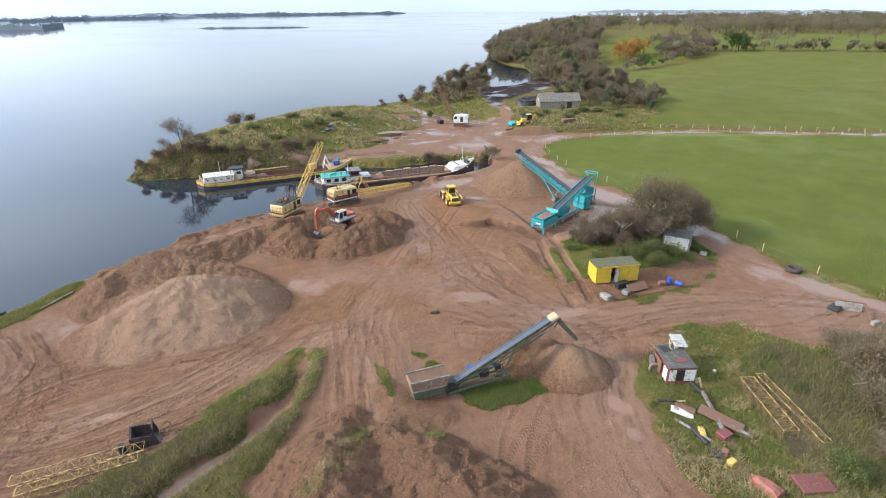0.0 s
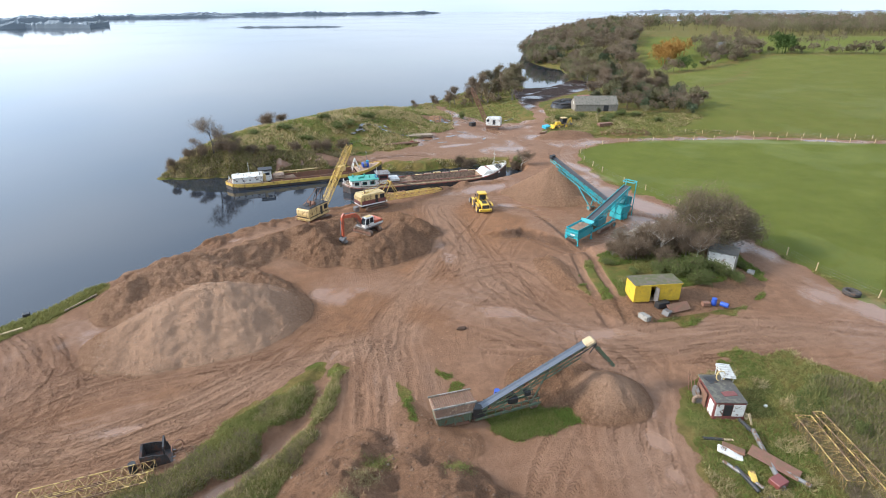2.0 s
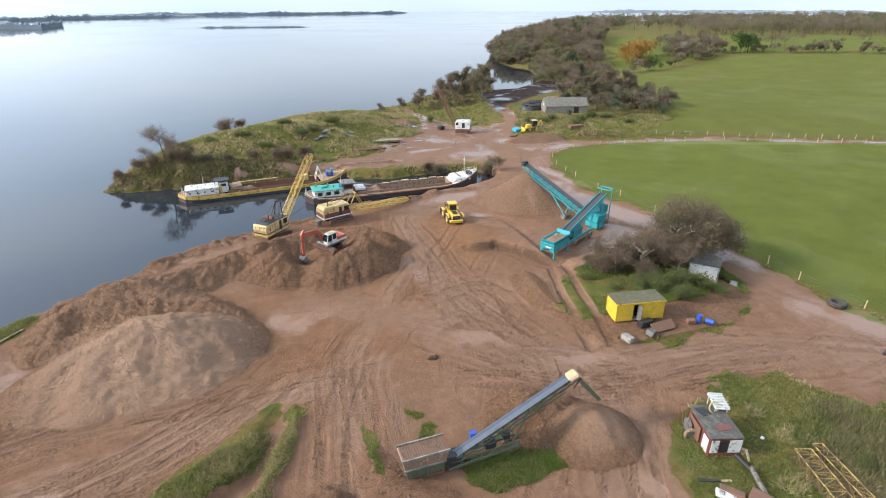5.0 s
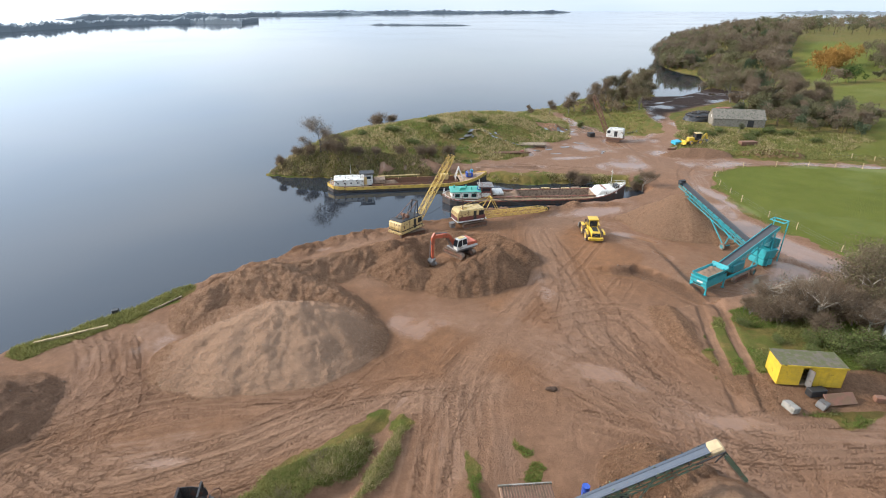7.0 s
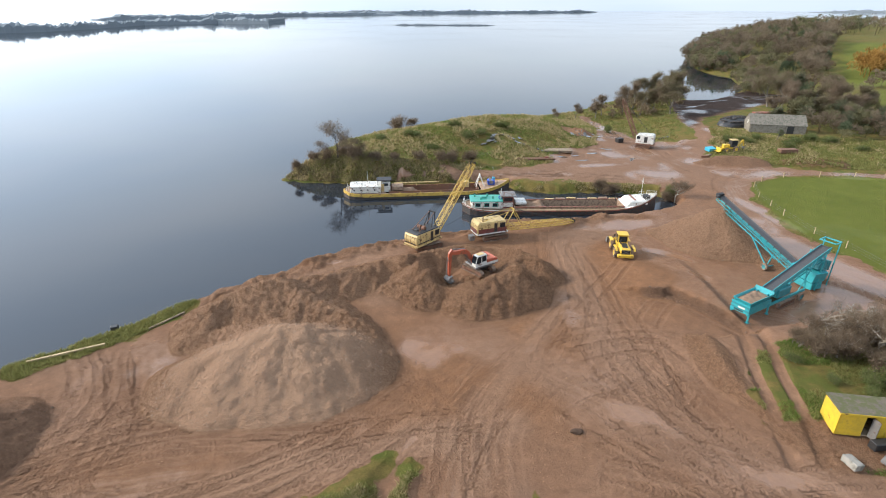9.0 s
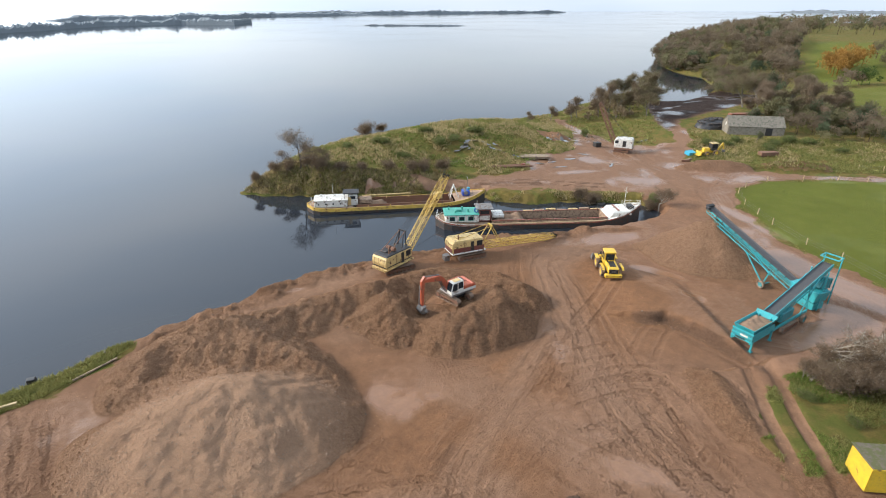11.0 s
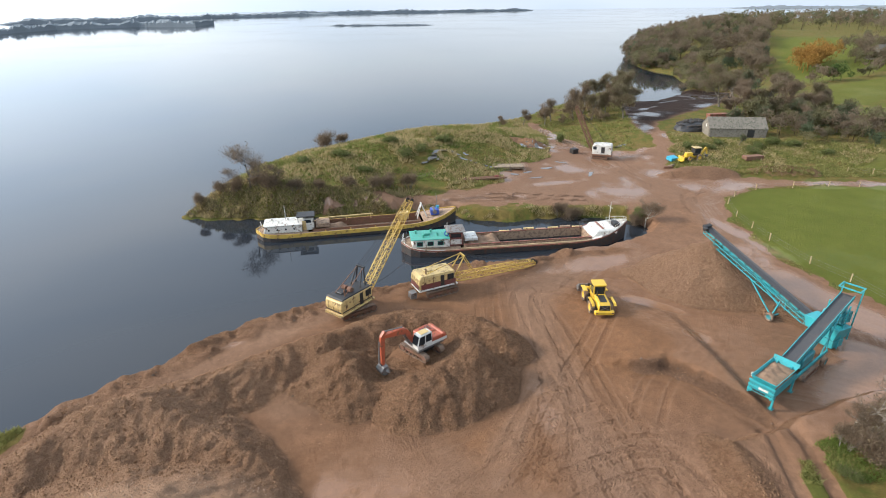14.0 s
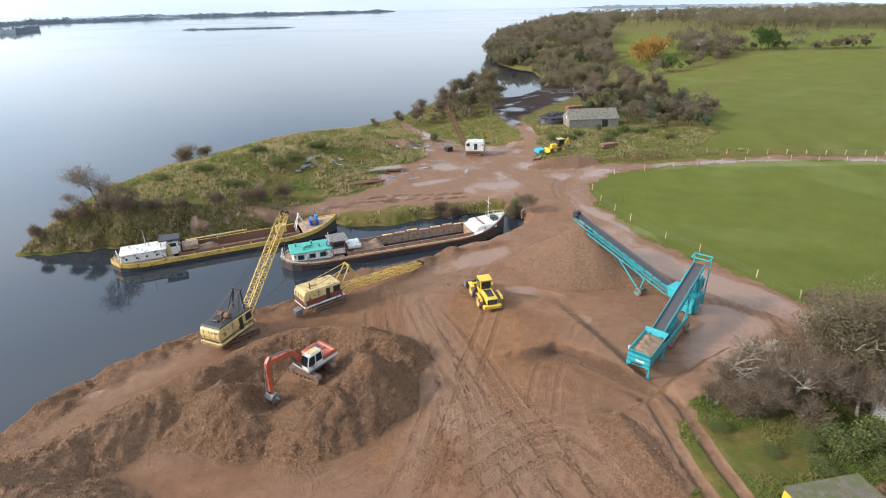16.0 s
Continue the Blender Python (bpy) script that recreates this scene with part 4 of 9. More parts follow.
def lathe(bm, prof, seg=20, m=None):
    """An outline of radius and height turned round z."""
    m = m or Matrix()
    rings = [[bm.verts.new(m @ Vector((r * math.cos(2 * math.pi * i / seg), r * math.sin(2 * math.pi * i / seg), z))) for i in range(seg)] for r, z in prof]
    fs = []
    for p, q in zip(rings, rings[1:]):
        for i in range(seg):
            fs.append(bm.faces.new((p[i], p[(i + 1) % seg], q[(i + 1) % seg], q[i])))
    bmesh.ops.recalc_face_normals(bm, faces=fs)
    return bm


def bm_new():
    return bmesh.new()


BRACES = {}


def brace(parent, a, b, w, mat):
    """One square bar between two points; alike bars share a mesh."""
    if mat.name not in BRACES:
        bm = bm_new()
        bmesh.ops.create_cube(bm, size=1)
        BRACES[mat.name] = bpy.data.meshes.new("brace")
        bm.to_mesh(BRACES[mat.name])
        bm.free()
        BRACES[mat.name].materials.append(mat)
    d = b - a
    ob = new("brace", BRACES[mat.name])
    ob.parent = parent
    ob.matrix_basis = Matrix.Translation((a + b) / 2) @ d.to_track_quat("X", "Z").to_matrix().to_4x4() @ Matrix.Diagonal((d.length, w, w, 1))
    return ob


def lattice_boom(parent, a, b, w0, h0, w1, h1, mat, bays, rod=0.09, lace=0.05, name="boom", ends=0.12):
    """A four-chord lattice boom from a to b that tapers to both ends."""
    a, b = Vector(a), Vector(b)
    d = (b - a).normalized()
    side = Vector((0, 0, 1)).cross(d).normalized()
    up = d.cross(side)

    def corner(t, i):
        k = min(1.0, t / ends, (1 - t) / ends) if ends else 1.0
        w, h = w0 + (w1 - w0) * k, h0 + (h1 - h0) * k
        return a + (b - a) * t + side * (w / 2 * (1, -1, -1, 1)[i]) + up * (h / 2 * (1, 1, -1, -1)[i])

    boom = part(name, beam(bm_new(), corner(0, 0), corner(0, 1), rod), mat, parent)
    knots = [0, ends, 1 - ends, 1] if ends else [0, 1]
    for i in range(4):
        bm = bm_new()
        for t0, t1 in zip(knots, knots[1:]):
            beam(bm, corner(t0, i), corner(t1, i), rod)
        part("chord", bm, mat, boom)
    for i in range(4):
        for k in range(bays):
            t0, t1 = k / bays, (k + 1) / bays
            p, q = (corner(t0, i), corner(t1, (i + 1) % 4)) if k % 2 else (corner(t0, (i + 1) % 4), corner(t1, i))
            brace(boom, p, q, lace, mat)
            brace(boom, corner(t1, i), corner(t1, (i + 1) % 4), lace, mat)
    return boom


def crawler(parent, x0, x1, y, z, h, w, mat, roller_mat, n=7):
    """One crawler track: a belt of plates round a frame with rollers."""
    r = h / 2
    bm = bm_new()
    prof = []
    for i in range(9):
        a = math.pi / 2 + math.pi * i / 8
        prof.append((x0 + r + r * math.cos(a), z + r + r * math.sin(a)))
    for i in range(9):
        a = -math.pi / 2 + math.pi * i / 8
        prof.append((x1 - r + r * math.cos(a), z + r + r * math.sin(a)))
    k = len(prof)
    o = [[bm.verts.new((px, yy, pz)) for px, pz in prof] for yy in (y - w / 2, y + w / 2)]
    inn = [[bm.verts.new((x0 + r + (px - x0 - r) * 0.86 if px < x0 + r else (x1 - r + (px - x1 + r) * 0.86 if px > x1 - r else px), yy, z + r + (pz - z - r) * 0.84)) for px, pz in prof] for yy in (y - w / 2, y + w / 2)]
    for i in range(k):
        j = (i + 1) % k
        bm.faces.new((o[0][i], o[0][j], o[1][j], o[1][i]))
        bm.faces.new((inn[0][j], inn[0][i], inn[1][i], inn[1][j]))
        for s in (0, 1):
            f = (o[s][i], inn[s][i], inn[s][j], o[s][j])
            bm.faces.new(f if s else f[::-1])
    m = int((x1 - x0) / 0.22)
    for i in range(m):
        px = x0 + r * 0.7 + (x1 - x0 - 1.4 * r) * i / max(1, m - 1)
        for pz in (z + 0.01, z + h - 0.01):
            box(bm, (px, y, pz), (0.07, w * 1.04, 0.07))
    bmesh.ops.recalc_face_normals(bm, faces=bm.faces)
    track = part("crawler_track", bm, mat, parent)
    bm = beam(bm_new(), (x0 + r, y, z + r), (x1 - r, y, z + r), w * 0.55, h * 0.34)
    part("track_frame", bm, roller_mat, track)
    for i in range(n):
        px = x0 + r + (x1 - x0 - 2 * r) * i / (n - 1)
        rr = r * (0.72 if i in (0, n - 1) else 0.34)
        bm = tube(bm_new(), (px, y - w * 0.42, z + (r if i in (0, n - 1) else h * 0.26)), (px, y + w * 0.42, z + (r if i in (0, n - 1) else h * 0.26)), rr, seg=12)
        part("roller", bm, roller_mat, track)
    return track


def wheel(parent, c, r, w, tyre, rim, rim_label=""):
    """A wheel on an axle along y: ribbed tyre and dished rim."""
    c = Vector(c)
    m = Matrix.Translation(c) @ Matrix.Rotation(radians(90), 4, "X")
    bm = lathe(bm_new(), [(r * 0.56, -w * 0.42), (r * 0.72, -w / 2), (r * 0.93, -w * 0.46), (r, -w * 0.3), (r, w * 0.3), (r * 0.93, w * 0.46), (r * 0.72, w / 2), (r * 0.56, w * 0.42)], 22, m)
    for i in range(16):
        a = 2 * math.pi * i / 16
        for s in (-1, 1):
            box(bm, c + Vector((math.cos(a) * r, s * w * 0.22, math.sin(a) * r)), (r * 0.1, w * 0.42, r * 0.1), Matrix.Rotation(-a, 4, "Y"))
    wh = part("wheel", lathe(bm_new(), [(r * 0.1, -w * 0.30), (r * 0.3, -w * 0.26), (r * 0.5, -w * 0.40), (r * 0.58, -w * 0.43), (r * 0.58, w * 0.43), (r * 0.5, w * 0.40), (r * 0.3, w * 0.26), (r * 0.1, w * 0.30), (0.001, w * 0.30)], 18, m), rim, parent, rim_label)
    part("tyre", bm, tyre, wh, "muddy black rubber tyre")
    return wh


def rail_run(parent, pts, h, mat, r=0.03, rows=2, name="railing"):
    bm = bm_new()
    for p in pts:
        tube(bm, p, Vector(p) + Vector((0, 0, h)), r, seg=5)
    for p, q in zip(pts, pts[1:]):
        for k in range(rows):
            tube(bm, Vector(p) + Vector((0, 0, h * (k + 1) / rows)), Vector(q) + Vector((0, 0, h * (k + 1) / rows)), r * 0.8, seg=5)
    return part(name, bm, mat, parent)


def cable(parent, a, b, mat, r=0.025, sag=0.0, name="cable"):
    a, b = Vector(a), Vector(b)
    bm = bm_new()
    pts = [a.lerp(b, t / 6) - Vector((0, 0, sag * 4 * (t / 6) * (1 - t / 6))) for t in range(7)] if sag else [a, b]
    for p, q in zip(pts, pts[1:]):
        tube(bm, p, q, r, seg=5)
    return part(name, bm, mat, parent)


def loose_mesh(name, verts, faces, mat):
    me = bpy.data.meshes.new(name)
    verts, faces = np.asarray(verts, np.float32), np.asarray(faces, np.int32)
    k = faces.shape[1]
    me.vertices.add(len(verts))
    me.vertices.foreach_set("co", verts.ravel())
    me.loops.add(faces.size)
    me.loops.foreach_set("vertex_index", faces.ravel())
    me.polygons.add(len(faces))
    me.polygons.foreach_set("loop_start", np.arange(0, faces.size, k, dtype=np.int32))
    me.polygons.foreach_set("loop_total", np.full(len(faces), k, dtype=np.int32))
    me.update(calc_edges=True)
    me.materials.append(mat)
    return new(name, me)


# paints and surfaces
P_YEL = painted("yellow_paint", (0.64, 0.41, 0.07), amount=0.36)
P_CREAM = painted("cream_yellow_paint", (0.66, 0.47, 0.19), amount=0.34)
P_LOADER = painted("loader_yellow", (0.74, 0.46, 0.03), amount=0.12, rough=0.4)
P_MAROON = painted("maroon_paint", (0.17, 0.035, 0.03), amount=0.35)
P_TEAL = painted("teal_paint", (0.015, 0.36, 0.40), amount=0.12, rough=0.42)
P_TEAL_D = painted("dark_teal_paint", (0.012, 0.24, 0.27), amount=0.2)
P_BLACK = painted("black_paint", (0.018, 0.018, 0.019), amount=0.2, dirt=0.12)
P_STEEL = painted("grey_steel", (0.22, 0.21, 0.20), amount=0.45, rough=0.5, metal=0.4)
P_WHITE = painted("white_paint", (0.70, 0.68, 0.62), amount=0.34, dirt=0.3)
P_ORANGE = painted("orange_red_paint", (0.46, 0.085, 0.032), amount=0.36)
P_RUST = painted("rusty_iron", (0.20, 0.085, 0.05), amount=0.6, rough=0.85)
P_GREEN = painted("old_green_paint", (0.09, 0.13, 0.075), amount=0.45)
P_SEAGREEN = painted("sea_green_paint", (0.05, 0.36, 0.28), amount=0.2)
P_BLUE = painted("blue_plastic", (0.02, 0.08, 0.42), amount=0.0, rough=0.4, dirt=0.2)
P_CYAN = painted("blue_tarpaulin", (0.03, 0.36, 0.52), amount=0.0, dirt=0.2)
P_BELT = painted("conveyor_belt", (0.035, 0.038, 0.045), amount=0.0, rough=0.6, dirt=0.6)
P_BELT_BLUE = painted("wet_belt", (0.085, 0.10, 0.125), amount=0.1, rough=0.35, dirt=0.3)
P_TRACK = painted("muddy_track_steel", (0.10, 0.075, 0.06), wear=(0.24, 0.16, 0.11), amount=0.8, rough=0.7)
P_RUBBER = painted("tyre_rubber", (0.03, 0.027, 0.024), wear=(0.25, 0.165, 0.11), amount=0.8, rough=0.85)
P_HULL = painted("black_hull", (0.022, 0.020, 0.020), wear=(0.10, 0.05, 0.035), amount=0.45, rough=0.6)
P_DECK = painted("rusty_deck", (0.22, 0.14, 0.092), wear=(0.36, 0.24, 0.155), amount=0.75, rough=0.85)
P_REDTRIM = painted("faded_red_paint", (0.33, 0.09, 0.06), amount=0.6)
P_SHED = painted("bright_yellow_paint", (0.72, 0.46, 0.025), amount=0.14, rough=0.5)
P_ROOF = painted("mossy_roof_felt", (0.12, 0.095, 0.065), wear=(0.085, 0.085, 0.03), amount=0.7, rough=0.9)
P_FELT = painted("torn_black_felt", (0.065, 0.060, 0.052), wear=(0.125, 0.115, 0.085), amount=0.5, rough=0.9, scale=1.4)
P_CONC = painted("weathered_concrete", (0.30, 0.275, 0.235), wear=(0.17, 0.155, 0.12), amount=0.55, rough=0.9)
P_WOOD = painted("weathered_wood", (0.30, 0.22, 0.14), wear=(0.14, 0.10, 0.07), amount=0.5, rough=0.85)
P_BOARD = painted("brown_rusty_boards", (0.255, 0.155, 0.10), wear=(0.36, 0.25, 0.16), amount=0.45, rough=0.85)
P_TIMBER = painted("pale_timber", (0.55, 0.40, 0.22), amount=0.2, rough=0.8)
P_SAND = painted("damp_sand", (0.23, 0.145, 0.09), wear=(0.17, 0.105, 0.065), amount=0.6, rough=0.95, dirt=0.0)
P_STONE = painted("grey_stone", (0.24, 0.21, 0.165), wear=(0.14, 0.12, 0.09), amount=0.5, rough=0.9)
P_DARKROOF = painted("slate_roof", (0.185, 0.162, 0.128), wear=(0.09, 0.09, 0.06), amount=0.5, rough=0.85)


def glass_material():
    m, n, l, p = nodes_of("dark_glass")
    p.inputs["Base Color"].default_value = (0.02, 0.025, 0.03, 1)
    p.inputs["Roughness"].default_value = 0.06
    return m


P_GLASS = glass_material()
P_TYRE = painted("old_tyre_rubber", (0.03, 0.027, 0.025), wear=(0.10, 0.06, 0.04), amount=0.4, rough=0.85)


def at(x, y, heading, dz=0.0, tilt=0.0, roll=0.0):
    return pose(x, y, height_at(x, y) + dz, roll, tilt, heading)


# ---- draglines by the water ----
def dragline_house(c, side_top, side_low, roof, two_tone):
    """Body of an old dragline: slewing deck, panelled house with rounded corners, roof, windows."""
    bm = box(bm_new(), (-0.6, 0, 1.32), (5.6, 2.9, 0.22), bevel=0.05)
    part("deck", bm, P_WHITE if two_tone else P_CREAM, c, "dented pale deck skirt")
    tube_bm = tube(bm_new(), (0, 0, 0.95), (0, 0, 1.25), 0.9, seg=20)
    part("slew_ring", tube_bm, P_BLACK, c)
    prof = [(-3.2, 1.43), (1.9, 1.43), (1.9, 2.35), (1.75, 3.15), (-2.9, 3.2), (-3.3, 3.0), (-3.42, 2.3)]
    house = part("house", prism(bm_new(), prof, -1.35, 1.35, 0.10), side_top, c, "dented cream-yellow engine house")
    if two_tone:
        for s in (-1, 1):
            bm = box(bm_new(), (-0.6, s * 1.356, 1.83), (5.0, 0.02, 0.75))
            part("panel", bm, side_low, house, "maroon lower panel")
        part("panel", box(bm_new(), (-3.40, 0, 1.85), (0.03, 2.4, 0.7), pose(0, 0, 0, 0, 4, 0)), side_low, house)
    else:
        for s in (-1, 1):
            part("stripe", box(bm_new(), (-0.7, s * 1.358, 1.72), (5.0, 0.02, 0.13)), P_BLACK, house)
        part("stripe", box(bm_new(), (-3.39, 0, 1.72), (0.03, 2.5, 0.13)), P_BLACK, house)
    for s in (-1, 1):
        for k in range(4):
            part("panel_seam", box(bm_new(), (-2.6 + k * 1.25, s * 1.36, 2.35), (0.035, 0.03, 1.6)), P_RUST, house)
    for k in (-0.8, 0.0, 0.8):
        part("panel_seam", box(bm_new(), (-3.39, k, 2.35), (0.04, 0.035, 1.2)), P_RUST, house)
    rf = part("roof", prism(bm_new(), [(-3.2, 3.17), (1.85, 3.12), (1.7, 3.28), (-2.95, 3.34)], -1.3, 1.3, 0.04), roof, c, "black felted roof" if not two_tone else "pale yellow roof")
    bm = box(bm_new(), (-1.6, 0.2, 3.42), (1.2, 0.9, 0.18), bevel=0.04)
    part("hatch", bm, roof, rf)
    part("exhaust", tube(bm_new(), (-2.1, -0.7, 3.3), (-2.1, -0.7, 4.1), 0.09, seg=8), P_RUST, rf)
    for s in (-1, 1):
        cab = part("window", box(bm_new(), (1.15, s * 1.362, 2.55), (0.8, 0.03, 0.7)), P_GLASS, house, "dark cab window")
        part("window_frame", box(bm_new(), (1.15, s * 1.357, 2.55), (0.95, 0.025, 0.85)), P_BLACK, cab)
    part("window", box(bm_new(), (1.86, -0.75, 2.6), (0.03, 0.8, 0.8), pose(0, 0, 0, 0, -10, 0)), P_GLASS, house)
    # black sheet on the closed wall stands for the unlit inside
    part("door_opening", box(bm_new(), (-0.05, -1.363, 2.25), (0.55, 0.03, 1.5)), P_BLACK, house, "open dark side door")
    return house


def dragline(name, m, label, two_tone, boom_tip, track_turn):
    c = thing(name, m, label, "crane")
    spin = Matrix.Rotation(radians(track_turn), 4, "Z")
    for s in (-1, 1):
        t = crawler(c, -2.3, 2.3, s * 1.25, 0, 0.95, 0.65, P_TRACK, P_RUST)
        t.matrix_basis = spin
    part("undercarriage", box(bm_new(), (0, 0, 0.62), (2.2, 2.2, 0.6), bevel=0.06), P_BLACK, c).matrix_basis = spin
    dragline_house(c, P_CREAM, P_MAROON, P_CREAM if two_tone else P_BLACK, two_tone)
    foot = Vector((1.7, 0, 1.5))
    tip = Vector(boom_tip)
    lattice_boom(c, foot, tip, 1.0, 0.3, 1.0, 0.85, P_YEL, 16, 0.10, 0.055)
    for s in (-0.35, 0.35):
        sh = part("sheave", lathe(bm_new(), [(0.05, -0.06), (0.32, -0.06), (0.26, 0), (0.32, 0.06), (0.05, 0.06)], 14, Matrix.Translation(tip + Vector((0.1, s, 0.05))) @ Matrix.Rotation(radians(90), 4, "X")), P_BLACK, c)
    # gantry with its stays: leaning over the roof, or standing in front of the house
    g = Vector((1.5, 0, 5.5)) if not two_tone else Vector((3.6, 0, 4.6))
    for s in (-0.8, 0.8):
        if two_tone:
            part("gantry_leg", beam(bm_new(), (1.8, s, 1.7), (g.x, s * 0.7, g.z), 0.12), P_YEL, c)
            part("gantry_leg", beam(bm_new(), (5.4, s * 0.8, 1.5), (g.x, s * 0.7, g.z), 0.11), P_YEL, c)
            part("stay", beam(bm_new(), (-2.2, s, 3.3), (g.x, s * 0.7, g.z), 0.07), P_YEL, c)
        else:
            part("gantry_leg", beam(bm_new(), (1.3, s, 3.2), (g.x, s * 0.6, g.z), 0.15), P_BLACK, c)
            part("gantry_leg", beam(bm_new(), (0.4, s, 3.2), (g.x - 0.3, s * 0.6, g.z - 0.3), 0.11), P_BLACK, c)
            part("stay", beam(bm_new(), (-2.4, s, 3.2), (g.x, s * 0.6, g.z), 0.07), P_RUST, c)
            part("winch_drum", tube(bm_new(), (-0.9, s * 0.9, 3.55), (-0.9, s * 0.2, 3.55), 0.32, seg=12), P_RUST, c)
    part("gantry_head", beam(bm_new(), (g.x, -0.65, g.z), (g.x, 0.65, g.z), 0.2), P_BLACK if not two_tone else P_YEL, c)
    for s in (-0.55, -0.2, 0.2, 0.55):
        cable(c, g + Vector((0, s, 0)), tip + Vector((-0.2, s * 0.7, 0.15)), P_BLACK, 0.022, 0.15)
    if not two_tone:
        for k in range(9):
            part("counterweight_rib", box(bm_new(), (-3.5, -1.2 + k * 0.3, 1.32), (0.14, 0.16, 0.34), bevel=0.03), P_CREAM, c)
    return c, foot, tip


d1, _, d1tip = dragline("dragline_crane", at(-3.6, 67.4, 48) @ Matrix.Diagonal((0.95, 0.95, 0.95, 1)), "old cream-yellow dragline crane with raised lattice boom on the shore", False, (11.26, 0, 11.05), -20)
cable(d1, d1tip, (9.2, -0.4, 3.2), P_BLACK, 0.022)
cable(d1, (1.9, 0.3, 2.0), (9.2, -0.4, 3.0), P_BLACK, 0.022, 0.3)
d2, _, d2tip = dragline("dragline_crane", at(6.6, 70.9, 20) @ Matrix.Diagonal((0.93, 0.93, 0.93, 1)), "old maroon and cream dragline crane with its boom lowered", True, (15.4, 0, 0.9), 0)
# slack boom's bucket hung behind the house
bm = prism(bm_new(), [(-4.5, 0.4), (-3.7, 0.35), (-3.6, 1.3), (-4.5, 1.2)], -1.2, -0.2, 0.05)
part("dragline_bucket", bm, P_STEEL, d2, "grey steel drag bucket")


# ---- excavator ----
def excavator():
    c = thing("excavator", pose(3.4, 56.0, 1.72, 0, 0, 213) @ Matrix.Diagonal((0.95, 0.95, 0.95, 1)), "orange tracked excavator with white cab digging on a sand heap", "excavator")
    spin = Matrix.Rotation(radians(98), 4, "Z")
    for s in (-1, 1):
        crawler(c, -1.95, 1.95, s * 1.1, 0, 0.8, 0.55, P_TRACK, P_RUST).matrix_basis = spin
    part("undercarriage", box(bm_new(), (0, 0, 0.6), (1.8, 1.9, 0.45), bevel=0.06), P_BLACK, c).matrix_basis = spin
    part("slew_ring", tube(bm_new(), (0, 0, 0.75), (0, 0, 1.0), 0.65, seg=18), P_BLACK, c)
    part("deck", prism(bm_new(), [(-1.9, 0.98), (1.35, 0.98), (1.35, 1.2), (-1.9, 1.25)], -1.25, 1.25, 0.04), P_STEEL, c)
    part("engine_cover", prism(bm_new(), [(-1.75, 1.22), (0.2, 1.2), (0.2, 1.95), (-1.2, 2.05), (-1.75, 1.95)], -1.22, 0.2, 0.08), P_ORANGE, c, "faded orange engine cover")
    part("engine_cover", prism(bm_new(), [(-1.75, 1.22), (-0.5, 1.2), (-0.5, 2.0), (-1.75, 1.95)], 0.22, 1.2, 0.08), P_ORANGE, c)
    bm = prism(bm_new(), [(-2.35, 1.0), (-1.78, 1.0), (-1.78, 2.0), (-2.2, 1.95), (-2.4, 1.6)], -1.22, 1.22, 0.12)
    part("counterweight", bm, P_ORANGE, c, "faded orange counterweight")
    part("side_band", box(bm_new(), (-1.2, 1.255, 1.4), (2.2, 0.02, 0.34)), P_WHITE, c, "white side band")
    part("side_band", box(bm_new(), (-2.39, 0, 1.25), (0.03, 2.2, 0.3)), P_WHITE, c)
    for k in range(4):
        part("vent", box(bm_new(), (-1.3 + k * 0.3, -0.5, 2.07), (0.12, 0.8, 0.04)), P_BLACK, c)
    part("exhaust", tube(bm_new(), (-0.8, 0.0, 2.0), (-0.8, 0.0, 2.5), 0.06), P_RUST, c)
    prof = [(-0.45, 1.2), (1.35, 1.2), (1.42, 1.7), (1.15, 2.78), (-0.35, 2.85), (-0.45, 2.6)]
    cab = part("cab", prism(bm_new(), prof, 0.28, 1.25, 0.06), P_WHITE, c, "white operator cab")
    part("roof_hatch", box(bm_new(), (0.35, 0.77, 2.86), (1.0, 0.7, 0.05), bevel=0.02), P_CREAM, cab)
    part("windscreen", prism(bm_new(), [(1.41, 1.75), (1.425, 1.75), (1.19, 2.7), (1.17, 2.7)], 0.36, 1.17), P_GLASS, cab)
    for y in (0.272, 1.258):
        part("side_window", prism(bm_new(), [(0.5, 1.75), (1.3, 1.75), (1.1, 2.65), (0.5, 2.68)], y - 0.008, y + 0.008), P_GLASS, cab)
        part("side_window", prism(bm_new(), [(-0.35, 1.85), (0.38, 1.85), (0.38, 2.66), (-0.28, 2.68)], y - 0.008, y + 0.008), P_GLASS, cab)
    part("rear_window", box(bm_new(), (-0.455, 0.77, 2.3), (0.02, 0.75, 0.7)), P_GLASS, cab)

    def arm(name, pts, w, mat, label=""):
        bm = bm_new()
        for (p, h0), (q, h1) in zip(pts, pts[1:]):
            p, q = Vector(p), Vector(q)
            d = (q - p).normalized()
            up = d.cross(Vector((0, 1, 0)))
            vs = []
            for c0, h in ((p, h0), (q, h1)):
                for sy in (-w / 2, w / 2):
                    for su in (-h / 2, h / 2):
                        vs.append(bm.verts.new(c0 + Vector((0, sy, 0)) + up * su))
            for f in ((0, 1, 3, 2), (4, 6, 7, 5), (0, 4, 5, 1), (2, 3, 7, 6), (0, 2, 6, 4), (1, 5, 7, 3)):
                bm.faces.new([vs[i] for i in f])
        bmesh.ops.recalc_face_normals(bm, faces=bm.faces)
        return part(name, bm, mat, c, label)

